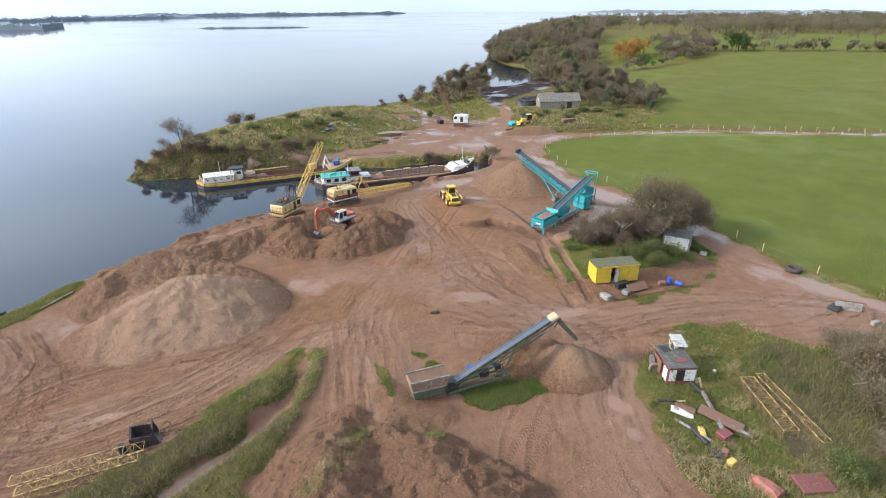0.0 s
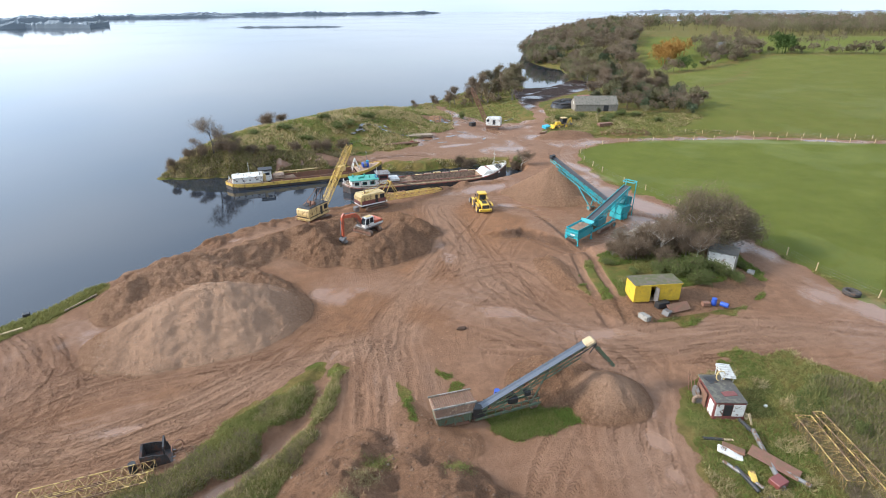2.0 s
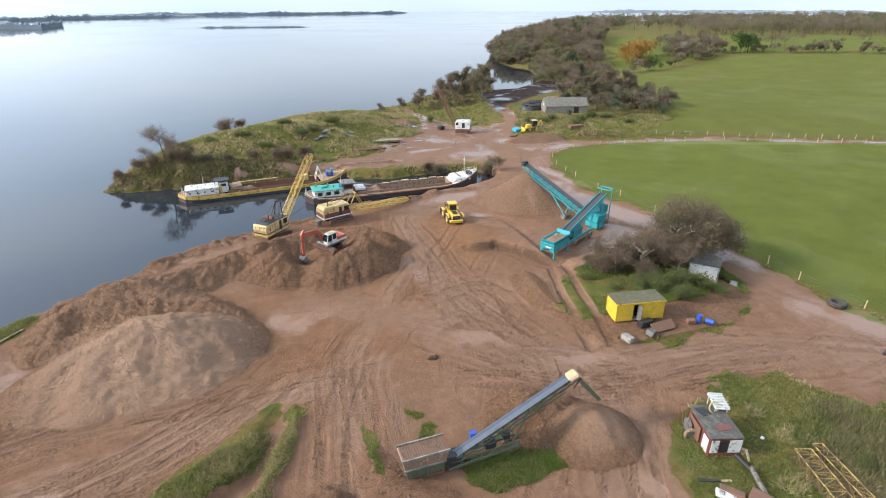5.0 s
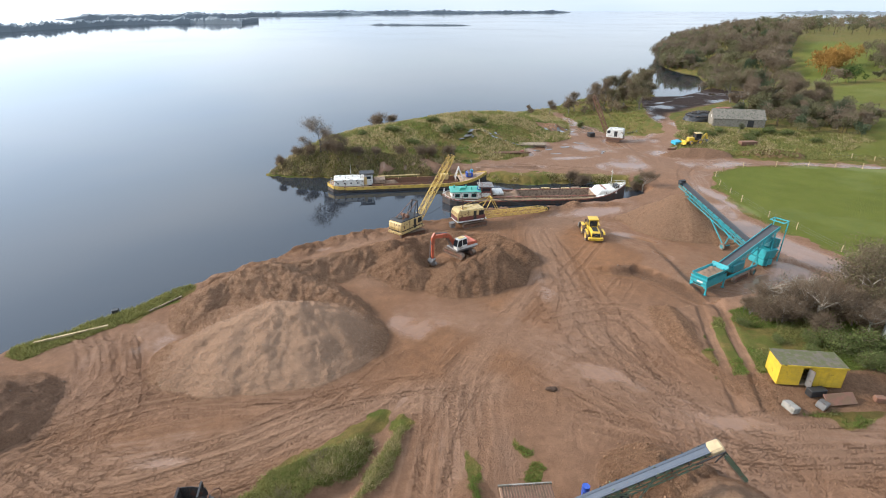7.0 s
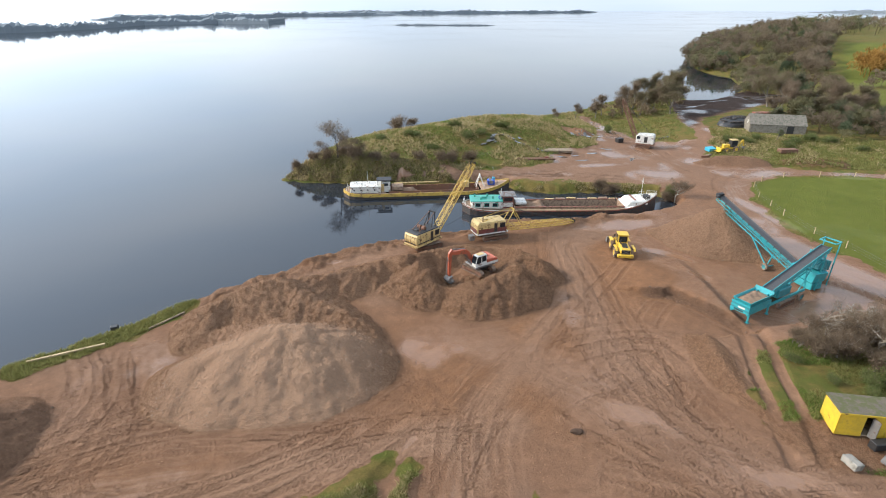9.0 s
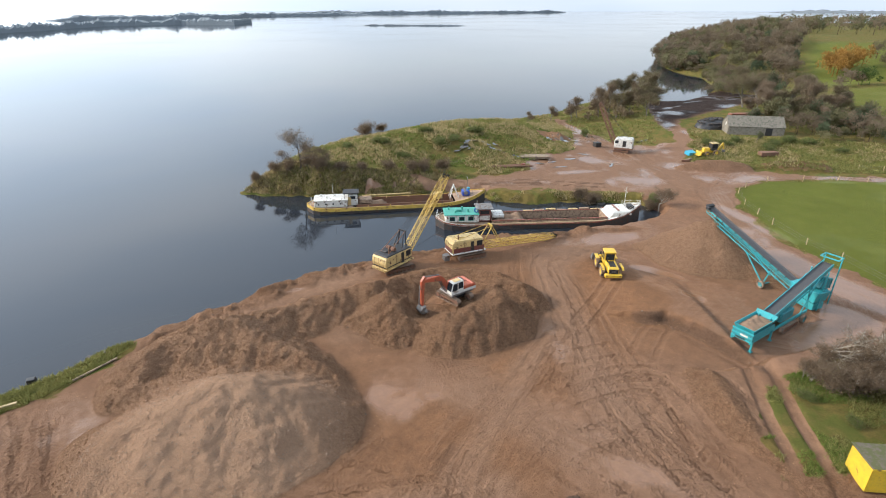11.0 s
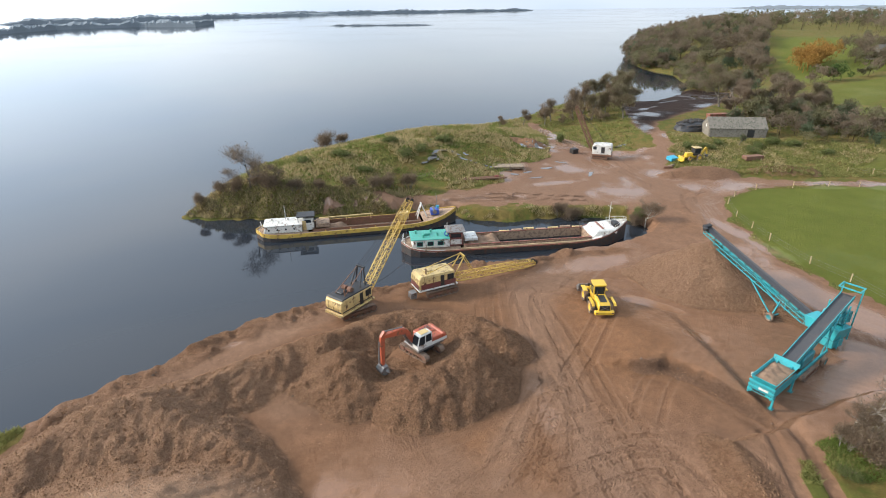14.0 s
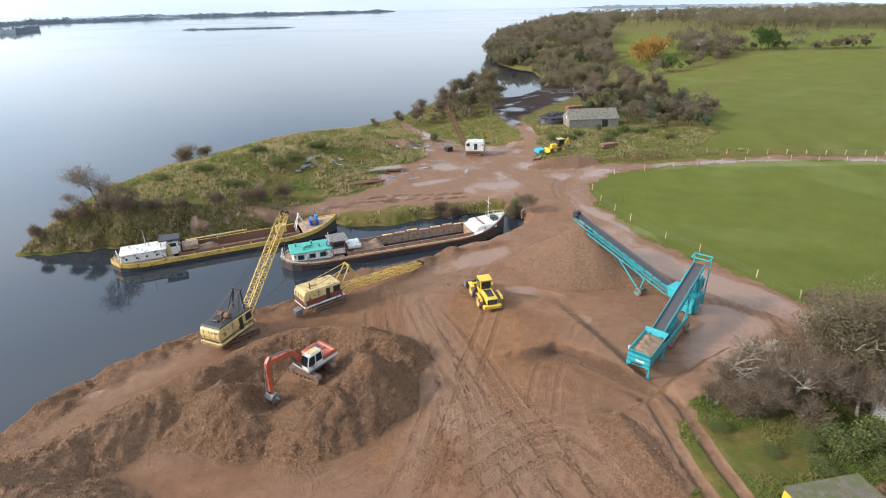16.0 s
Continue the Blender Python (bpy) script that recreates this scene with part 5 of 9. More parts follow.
    arm("boom", [((0.9, -0.05, 1.45), 0.45), ((1.9, -0.05, 3.1), 0.6), ((2.3, -0.05, 3.4), 0.62), ((4.6, -0.05, 3.7), 0.35)], 0.42, P_ORANGE, "orange bent boom")
    arm("stick", [((4.3, -0.05, 4.15), 0.25), ((4.65, -0.05, 3.6), 0.45), ((4.75, -0.05, 0.5), 0.26)], 0.32, P_ORANGE, "orange dipper arm")
    for s in (-0.32, 0.22):
        part("boom_ram", tube(bm_new(), (1.3, s, 1.3), (2.2, s, 3.0), 0.08), P_STEEL, c)
    part("stick_ram", tube(bm_new(), (2.3, -0.05, 3.8), (4.3, -0.05, 4.15), 0.08), P_STEEL, c)
    part("bucket_ram", tube(bm_new(), (5.0, -0.05, 3.2), (5.15, -0.05, 0.9), 0.07), P_STEEL, c)
    part("bucket_link", beam(bm_new(), (5.15, -0.05, 0.9), (4.85, -0.05, 0.45), 0.25, 0.1), P_BLACK, c)
    bm = prism(bm_new(), [(4.45, 0.55), (4.95, 0.5), (5.25, 0.1), (5.1, -0.35), (4.6, -0.5), (4.2, -0.35), (4.5, -0.3), (4.75, 0.0)], -0.6, 0.5, 0.04)
    bk = part("bucket", bm, P_STEEL, c, "muddy steel bucket")
    for k in range(5):
        part("tooth", beam(bm_new(), (4.25, -0.5 + k * 0.22, -0.36), (4.0, -0.5 + k * 0.22, -0.30), 0.08), P_STEEL, bk)
    return c


excavator()


# ---- wheel loader ----
def loader():
    c = thing("wheel_loader", at(24.6, 64.7, 84) @ Matrix.Diagonal((0.95, 0.95, 0.95, 1)), "yellow articulated wheel loader parked on the mud", "loader")
    for x in (-1.55, 1.55):
        for s in (-1, 1):
            wheel(c, (x, s * 1.05, 0.78), 0.78, 0.62, P_RUBBER, P_LOADER, "yellow dished rim")
        part("axle", tube(bm_new(), (x, -0.9, 0.78), (x, 0.9, 0.78), 0.2), P_BLACK, c)
    part("rear_frame", box(bm_new(), (-1.6, 0, 0.95), (2.8, 1.1, 0.6), bevel=0.06), P_BLACK, c)
    hood = part("engine_hood", prism(bm_new(), [(-3.2, 1.2), (-0.75, 1.2), (-0.75, 2.1), (-2.9, 1.98), (-3.2, 1.8)], -0.72, 0.72, 0.1), P_LOADER, c, "yellow engine hood with black grille top")
    part("hood_grille", box(bm_new(), (-1.85, 0, 2.07), (1.5, 0.8, 0.05), pose(0, 0, 0, 0, -3, 0)), P_BLACK, hood)
    rg = part("rear_grille", box(bm_new(), (-3.2, 0, 1.55), (0.05, 1.25, 0.62)), P_BLACK, hood)
    for s in (-1, 1):
        part("grille_bar", beam(bm_new(), (-3.24, -0.5 * s, 1.3), (-3.24, 0.5 * s, 1.8), 0.05), P_STEEL, rg)
    part("counterweight", box(bm_new(), (-3.2, 0, 0.95), (0.55, 2.3, 0.5), bevel=0.09), P_LOADER, c, "yellow rear counterweight bumper")
    for s in (-1, 1):
        part("fender", prism(bm_new(), [(-2.6, 1.45), (-2.3, 1.72), (-0.8, 1.72), (-0.6, 1.5), (-0.6, 1.42), (-0.85, 1.62), (-2.25, 1.62), (-2.5, 1.4)], s * 1.3 - 0.28, s * 1.3 + 0.02), P_LOADER, c)
        part("tail_lamp", box(bm_new(), (-3.49, s * 0.9, 1.0), (0.03, 0.22, 0.12)), P_REDTRIM, c)
        part("steps", box(bm_new(), (-0.1, s * 1.05, 0.9), (0.6, 0.35, 0.7), bevel=0.03), P_BLACK, c)
    part("exhaust", tube(bm_new(), (-1.2, 0.45, 2.0), (-1.2, 0.45, 2.75), 0.07), P_BLACK, hood)
    cab = part("cab", prism(bm_new(), [(-0.65, 1.3), (0.85, 1.3), (0.95, 1.9), (0.65, 3.1), (-0.6, 3.1)], -0.72, 0.72, 0.05), P_LOADER, c, "yellow cab")
    part("roof", box(bm_new(), (0.02, 0, 3.19), (1.6, 1.6, 0.16), bevel=0.05), P_LOADER, cab, "yellow cab roof")
    part("rear_window", box(bm_new(), (-0.655, 0, 2.5), (0.03, 1.15, 0.95)), P_GLASS, cab)
    part("windscreen", box(bm_new(), (0.83, 0, 2.45), (0.03, 1.2, 1.05), pose(0, 0, 0, 0, -14, 0)), P_GLASS, cab)
    for s in (-1, 1):
        part("side_window", prism(bm_new(), [(-0.5, 2.0), (0.8, 2.0), (0.58, 2.98), (-0.5, 2.98)], s * 0.725 - 0.012, s * 0.725 + 0.012), P_GLASS, cab)
        part("mirror", box(bm_new(), (0.75, s * 0.98, 2.6), (0.06, 0.2, 0.35)), P_BLACK, cab)
    part("front_frame", prism(bm_new(), [(0.7, 0.6), (2.4, 0.6), (2.4, 1.2), (1.9, 1.9), (1.3, 1.9), (0.9, 1.2)], -0.45, 0.45, 0.05), P_LOADER, c)
    for s in (-0.55, 0.55):
        bm = beam(bm_new(), (1.6, s, 1.75), (2.9, s, 1.05), 0.16, 0.34)
        beam(bm, (2.8, s, 1.1), (3.5, s, 0.5), 0.16, 0.3)
        part("lift_arm", bm, P_LOADER, c)
        part("lift_ram", tube(bm_new(), (1.3, s * 0.8, 1.1), (2.7, s * 0.8, 1.0), 0.08), P_STEEL, c)
        part("fender", box(bm_new(), (1.55, s * 2.25, 1.68), (1.5, 0.5, 0.07)), P_LOADER, c)
    bm = prism(bm_new(), [(3.4, 0.95), (3.45, 0.2), (3.75, 0.06), (4.8, 0.04), (4.8, 0.1), (3.85, 0.2), (3.6, 0.4), (3.62, 1.2), (3.45, 1.25)], -1.4, 1.4)
    for s in (-1.4, 1.36):
        prism(bm, [(3.4, 0.95), (3.45, 0.2), (3.75, 0.06), (4.8, 0.04), (4.4, 0.6), (3.65, 1.2)], s, s + 0.04)
    part("bucket", bm, P_STEEL, c, "worn steel loading bucket")
    return c


loader()


# ---- barges ----
def hull(bm, L, B, draft, free, bow_rise, stern_rise, inset=0.0, z_cut=None):
    """A barge hull by stations: bluff stern, parallel sides, raised pointed bow."""
    st, N, K = [], 28, 7
    for i in range(N + 1):
        t = i / N
        x = t * L
        if t < 0.10:
            hw = B / 2 * math.sqrt(max(0.0, 1 - (1 - t / 0.10) ** 2)) * 0.97 + 0.03
        elif t > 0.82:
            hw = B / 2 * max(0.02, 1 - ((t - 0.82) / 0.18) ** 2.2)
        else:
            hw = B / 2
        sheer = free + bow_rise * max(0, (t - 0.72) / 0.28) ** 1.8 + stern_rise * max(0, (0.16 - t) / 0.16) ** 1.5
        st.append((x, max(0.02, hw - inset), sheer))
    rows = []
    for x, hw, top in st:
        row = []
        for k in range(-K, K + 1):
            s = abs(k) / K
            if s < 0.45:
                y, z = hw * 0.9 * s / 0.45, -draft
            else:
                u = (s - 0.45) / 0.55
                y, z = hw * (0.9 + 0.1 * min(1, u * 2.5)), -draft + (top + draft) * u
            row.append(bm.verts.new((x, math.copysign(y, k) if k else 0, z)))
        rows.append(row)
    for p, q in zip(rows, rows[1:]):
        for k in range(2 * K):
            bm.faces.new((p[k], q[k], q[k + 1], p[k + 1]))
    bm.faces.new(rows[0][::-1])
    bm.faces.new(rows[-1])
    bmesh.ops.recalc_face_normals(bm, faces=bm.faces)
    return st


def band(bm, st, z0, z1, out, x0=0.0, x1=1e9):
    """A strake that follows the sheer on both sides."""
    for s in (-1, 1):
        pts = [(x, hw, top) for x, hw, top in st if x0 <= x <= x1]
        v = [[bm.verts.new((x, s * (hw + o), top + z)) for o, z in ((0, z0), (out, z0), (out, z1), (0, z1))] for x, hw, top in pts]
        for p, q in zip(v, v[1:]):
            for k in range(4):
                bm.faces.new((p[k], q[k], q[(k + 1) % 4], p[(k + 1) % 4]))
        bm.faces.new(v[0])
        bm.faces.new(v[-1][::-1])
    x, hw, top = st[0] if x0 <= st[0][0] else (None, 0, 0)
    bmesh.ops.recalc_face_normals(bm, faces=bm.faces)
    return bm


def deck_sheet(bm, st, x0, x1, dz, edge=1.0, inner=0.0):
    pts = [(x, hw, top) for x, hw, top in st if x0 <= x <= x1]
    for lo, hi in (((-edge), -inner), (inner, edge)) if inner else ((-edge, edge),):
        v = [[bm.verts.new((x, hw * k, top + dz)) for k in (lo, hi)] + [bm.verts.new((x, hw * k, top + dz - 0.08)) for k in (hi, lo)] for x, hw, top in pts]
        for p, q in zip(v, v[1:]):
            for k in range(4):
                bm.faces.new((p[k], q[k], q[(k + 1) % 4], p[(k + 1) % 4]))
        bm.faces.new(v[0])
        bm.faces.new(v[-1][::-1])
    bmesh.ops.recalc_face_normals(bm, faces=bm.faces)
    return bm


def hold_walls(bm, x0, x1, w, z0, z1, t=0.12):
    for s in (-1, 1):
        box(bm, ((x0 + x1) / 2, s * w / 2, (z0 + z1) / 2), (x1 - x0, t, z1 - z0))
    for x in (x0, x1):
        box(bm, (x, 0, (z0 + z1) / 2), (t, w, z1 - z0))
    return bm


def sand_load(x0, x1, w, z, h, seed):
    bm = bm_new()
    nx, ny = 26, 9
    g = [[None] * (ny + 1) for _ in range(nx + 1)]
    for i in range(nx + 1):
        for j in range(ny + 1):
            x, y = x0 + (x1 - x0) * i / nx, -w / 2 + w * j / ny
            e = min(1, 6 * i / nx, 6 * (1 - i / nx)) * (1 - (2 * j / ny - 1) ** 2)
            g[i][j] = bm.verts.new((x, y, z + h * e * (0.7 + 0.9 * noise.noise(Vector((x * 0.5, y * 0.7, seed)))) + 0.1 * noise.noise(Vector((x * 2, y * 2, seed)))))
    for i in range(nx):
        for j in range(ny):
            bm.faces.new((g[i][j], g[i + 1][j], g[i + 1][j + 1], g[i][j + 1]))
    return bm


def portholes(parent, xs, y, z, r=0.16):
    for x in xs:
        part("porthole", tube(bm_new(), (x, y - 0.02, z), (x, y + 0.02, z), r, seg=12), P_GLASS, parent)


def barge_yellow():
    L, B = 33.0, 5.4
    c = thing("sand_barge", pose(-20.4, 95.2, WATER_Z, 0, 0, 5.2), "black-hulled sand barge with yellow rubbing band and white aft cabin", "barge")
    bm = bm_new()
    st = hull(bm, L, B, 1.2, 1.0, 1.5, 0.35)
    part("hull", bm, P_HULL, c, "rust-streaked black steel hull")
    part("rubbing_band", band(bm_new(), st, -0.52, 0.12, 0.09), P_YEL, c, "yellow rusty rubbing band")
    part("bow_deck", deck_sheet(bm_new(), st, 26.5, L, -0.05, 0.98), P_DECK, c)
    part("stern_deck", deck_sheet(bm_new(), st, 0, 9.0, -0.05, 0.98), P_DECK, c)
    part("side_deck", deck_sheet(bm_new(), st, 8.2, 27.4, -0.05, 0.98, 0.70), P_DECK, c, "rusty walkway")
    part("hold_coaming", hold_walls(bm_new(), 9.0, 26.6, 3.9, -0.3, 1.35), P_RUST, c, "rusty hold coaming")
    part("hold_floor", box(bm_new(), (17.8, 0, 0.0), (17.5, 3.8, 0.1)), P_DECK, c)
    part("sand_load", sand_load(9.4, 14.5, 3.7, 0.4, 1.1, 3.3), P_SAND, c)
    house = part("cabin", prism(bm_new(), [(1.3, 1.05), (7.3, 0.95), (7.3, 2.2), (1.55, 2.3)], -1.75, 1.75, 0.12), P_WHITE, c, "white riveted aft cabin with portholes")
    portholes(house, (2.2, 3.5, 4.8, 6.1), -1.765, 1.65)
    part("cabin_roof", box(bm_new(), (4.4, 0, 2.3), (6.1, 3.7, 0.09), bevel=0.03), P_WHITE, house)
    for k, (x, y) in enumerate(((2.6, 0.7), (3.7, -0.5), (5.1, 0.6))):
        part("roof_vent", tube(bm_new(), (x, y, 2.3), (x, y, 2.75), 0.14), P_WHITE, house)
    rail_run(c, [(0.7, -1.2, 1.3), (1.0, 0, 1.35), (0.7, 1.2, 1.3)], 0.9, P_WHITE)
    wheelhouse = part("wheelhouse", prism(bm_new(), [(7.5, 0.95), (9.2, 0.95), (9.2, 2.9), (7.6, 2.9)], -1.05, 1.05, 0.05), P_WHITE, c, "white wheelhouse with dark canopy")
    part("canopy", box(bm_new(), (8.0, 0, 3.3), (2.9, 2.5, 0.16), bevel=0.05), P_BLACK, wheelhouse, "black wheelhouse roof")
    for s in (-1, 1):
        for x in (6.8, 9.2):
            part("canopy_post", tube(bm_new(), (x, s * 1.0, 2.2), (x, s * 1.0, 3.25), 0.05), P_BLACK, wheelhouse)
        part("wheelhouse_window", box(bm_new(), (8.3, s * 1.06, 2.45), (1.0, 0.03, 0.55)), P_GLASS, wheelhouse)
    part("wheelhouse_door", box(bm_new(), (7.7, -1.065, 1.8), (0.6, 0.03, 1.5)), P_CREAM, wheelhouse)
    part("mast", tube(bm_new(), (4.8, 0.2, 2.3), (4.8, 0.2, 5.0), 0.05, 0.03), P_WHITE, c)
    part("derrick", beam(bm_new(), (6.8, 0.4, 3.3), (6.0, 0.5, 4.4), 0.06), P_BLACK, c)
    part("hatch_box", box(bm_new(), (10.6, 0.2, 1.55), (2.2, 2.4, 0.7), bevel=0.06), P_DECK, c)
    part("pump_pipe", tube(bm_new(), (10.0, 1.5, 1.9), (19.0, 1.6, 1.95), 0.13), P_CREAM, c, "long cream dredging pipe")
    for x in (10.5, 14.5, 18.6):
        part("pipe_stand", beam(bm_new(), (x, 1.55, 1.2), (x, 1.55, 1.85), 0.1), P_CREAM, c)
    part("pump", prism(bm_new(), [(23.2, 1.3), (24.8, 1.3), (24.8, 2.5), (23.2, 2.3)], -0.6, 0.6, 0.06), P_CREAM, c)
    for s in (-0.7, 0.7):
        part("a_frame", beam(beam(bm_new(), (26.2, s, 1.3), (27.0, s * 0.3, 3.7), 0.14), (27.9, s, 1.4), (27.0, s * 0.3, 3.7), 0.14), P_WHITE, c, "white A-frame")
    part("a_frame_head", beam(bm_new(), (27.0, -0.35, 3.7), (27.0, 0.35, 3.7), 0.2), P_WHITE, c)
    w = part("windlass", box(bm_new(), (29.3, 0, 2.1), (1.4, 1.5, 0.9), bevel=0.08), P_BLUE, c, "blue anchor windlass")
    part("drum", tube(bm_new(), (29.2, -1.0, 2.3), (29.2, 1.0, 2.3), 0.35, seg=14), P_STEEL, w)
    part("motor", box(bm_new(), (29.9, 0.4, 2.7), (0.5, 0.6, 0.5), bevel=0.05), P_CYAN, w)
    part("foremast", tube(bm_new(), (29.8, 0, 2.0), (29.6, 0, 5.2), 0.05, 0.03), P_STEEL, c)
    part("foremast_bar", tube(bm_new(), (29.6, -0.8, 4.9), (29.6, 0.8, 5.0), 0.03), P_STEEL, c)
    for x in (11, 15, 19, 23):
        for s in (-1, 1):
            part("bollard", tube(bm_new(), (x, s * 2.35, 0.9), (x, s * 2.35, 1.25), 0.1), P_YEL, c)
    return c


def barge_green():
    L, B = 35.6, 5.6
    c = thing("sand_barge", pose(2.6, 86.7, WATER_Z, 0, 0, 1.2), "dark sand barge with green-roofed white deckhouse and red rails", "barge")
    bm = bm_new()
    st = hull(bm, L, B, 1.2, 0.9, 1.9, 0.7)
    part("hull", bm, P_HULL, c, "black steel hull stained brown")
    part("rubbing_band", band(bm_new(), st, -0.16, 0.05, 0.08), P_REDTRIM, c, "faded red gunwale band")
    part("white_band", band(bm_new(), st, -0.20, 0.16, 0.05, 0, 7), P_WHITE, c)
    part("white_band", band(bm_new(), st, -0.10, 0.3, 0.06, 30.5, L), P_WHITE, c)
    part("bow_deck", deck_sheet(bm_new(), st, 29.0, L, -0.05, 0.98), P_WHITE, c, "worn white foredeck")
    part("stern_deck", deck_sheet(bm_new(), st, 0, 9.4, -0.05, 0.98), P_DECK, c)
    part("side_deck", deck_sheet(bm_new(), st, 8.5, 30.2, -0.05, 0.98, 0.72), P_DECK, c, "rusty walkway")
    part("hold_coaming", hold_walls(bm_new(), 9.4, 29.2, 4.1, -0.4, 1.35), P_DECK, c, "rusty hold coaming with red cap")
    for s in (-1, 1):
        part("coaming_cap", box(bm_new(), (19.3, s * 2.06, 1.4), (19.9, 0.2, 0.1)), P_REDTRIM, c)
    part("hold_floor", box(bm_new(), (19.3, 0, -0.25), (19.6, 4.0, 0.1)), P_DECK, c)
    part("side_rail", box(bm_new(), (19.6, -2.62, 1.05), (21.5, 0.16, 0.12)), P_TIMBER, c, "pale sandy timber along the near walkway")
    for k in range(7):
        part("tarpaulin_fold", box(bm_new(), (16.5 + k * 2.0, 2.35, 1.35 + 0.1 * (k % 3)), (1.7, 0.4, 0.22), pose(0, 0, 0, 8 * (k % 2), 3 - 2 * (k % 3), 4 - 3 * (k % 3)), 0.06), P_DECK if k % 2 else P_CREAM, c)
    part("sand_load", sand_load(9.6, 15.2, 3.9, 0.7, 1.3, 7.7), P_SAND, c)
    house = part("deckhouse", prism(bm_new(), [(1.5, 1.15), (7.2, 0.95), (7.2, 2.25), (1.75, 2.4)], -1.8, 1.8, 0.12), P_WHITE, c, "white deckhouse with square windows")
    for x in (2.7, 4.3, 5.8):
        for s in (-1, 1):
            wn_ = part("window", box(bm_new(), (x, s * 1.812, 1.75), (0.8, 0.03, 0.6)), P_GLASS, house)
            part("window_frame", box(bm_new(), (x, s * 1.805, 1.75), (0.95, 0.025, 0.75)), P_SEAGREEN, wn_)
    part("house_roof", box(bm_new(), (4.3, 0, 2.42), (5.9, 3.8, 0.1), bevel=0.04), P_SEAGREEN, house, "sea-green painted roof")
    for x, y in ((2.3, 0.8), (3.3, -0.9), (4.6, 0.9), (5.5, -0.4)):
        part("roof_vent", tube(bm_new(), (x, y, 2.4), (x, y, 2.95), 0.16), P_SEAGREEN, house)
    part("skylight", box(bm_new(), (3.9, 0.1, 2.65), (1.0, 0.9, 0.4), bevel=0.06), P_SEAGREEN, house)
    part("life_ring", lathe(bm_new(), [(0.25, -0.05), (0.38, -0.05), (0.38, 0.05), (0.25, 0.05), (0.25, -0.05)], 16, pose(6.8, -1.0, 2.9, 70, 0, 20)), P_BLUE, house)
    wh = part("wheelhouse", prism(bm_new(), [(7.2, 0.95), (9.3, 0.95), (9.2, 3.1), (7.2, 3.1)], -1.3, 1.3, 0.05), P_MAROON, c, "maroon and white wheelhouse")
    part("wheelhouse_roof", box(bm_new(), (8.2, 0, 3.2), (2.9, 3.1, 0.14), bevel=0.05), P_STEEL, wh, "grey wheelhouse roof")
    for s in (-1, 1):
        part("wheelhouse_window", box(bm_new(), (8.2, s * 1.312, 2.6), (1.5, 0.03, 0.6)), P_GLASS, wh)
        part("wheelhouse_panel", box(bm_new(), (8.2, s * 1.31, 1.6), (1.7, 0.02, 0.8)), P_WHITE, wh)
    part("wheelhouse_window", box(bm_new(), (7.185, 0, 2.7), (0.03, 2.0, 0.5)), P_GLASS, wh)
    part("mast", tube(bm_new(), (6.9, -0.9, 2.4), (6.9, -0.9, 4.6), 0.07, 0.05), P_WHITE, c)
    rail_run(c, [(0.5, -1.4, 1.55), (0.2, 0, 1.6), (0.5, 1.4, 1.55)], 0.8, P_WHITE)
    part("engine_casing", box(bm_new(), (10.6, 0.3, 1.7), (2.0, 2.6, 0.5), bevel=0.08), P_WHITE, c)
    part("forecastle", prism(bm_new(), [(29.2, 1.0), (33.6, 1.5), (33.2, 2.4), (30.2, 2.25)], -1.9, 1.9, 0.2), P_WHITE, c, "white rounded forecastle with red stripe")
    part("stripe", box(bm_new(), (31.2, 0, 2.36), (0.35, 3.2, 0.03), pose(0, 0, 0, 0, -3, 0)), P_REDTRIM, c)
    part("foremast", tube(bm_new(), (32.8, 0.2, 2.2), (32.8, 0.2, 6.0), 0.06, 0.04), P_WHITE, c)
    part("crosstree", tube(bm_new(), (32.8, -0.6, 5.2), (32.8, 1.0, 5.2), 0.03), P_WHITE, c)
    part("windlass", box(bm_new(), (33.8, 0, 2.4), (0.9, 1.4, 0.8), bevel=0.08), P_BLACK, c)
    rail_run(c, [(33.0, -1.75, 2.1), (34.2, -1.2, 2.4), (35.2, -0.35, 2.65), (35.5, 0, 2.7), (35.2, 0.35, 2.65), (34.2, 1.2, 2.4), (33.0, 1.75, 2.1)], 0.8, P_WHITE)
    part("grab_frame", beam(beam(bm_new(), (28.6, 1.2, 1.4), (28.4, 1.2, 2.6), 0.1), (28.4, 1.2, 2.6), (29.8, 1.4, 2.8), 0.1), P_BLACK, c)
    return c


barge_yellow()
barge_green()


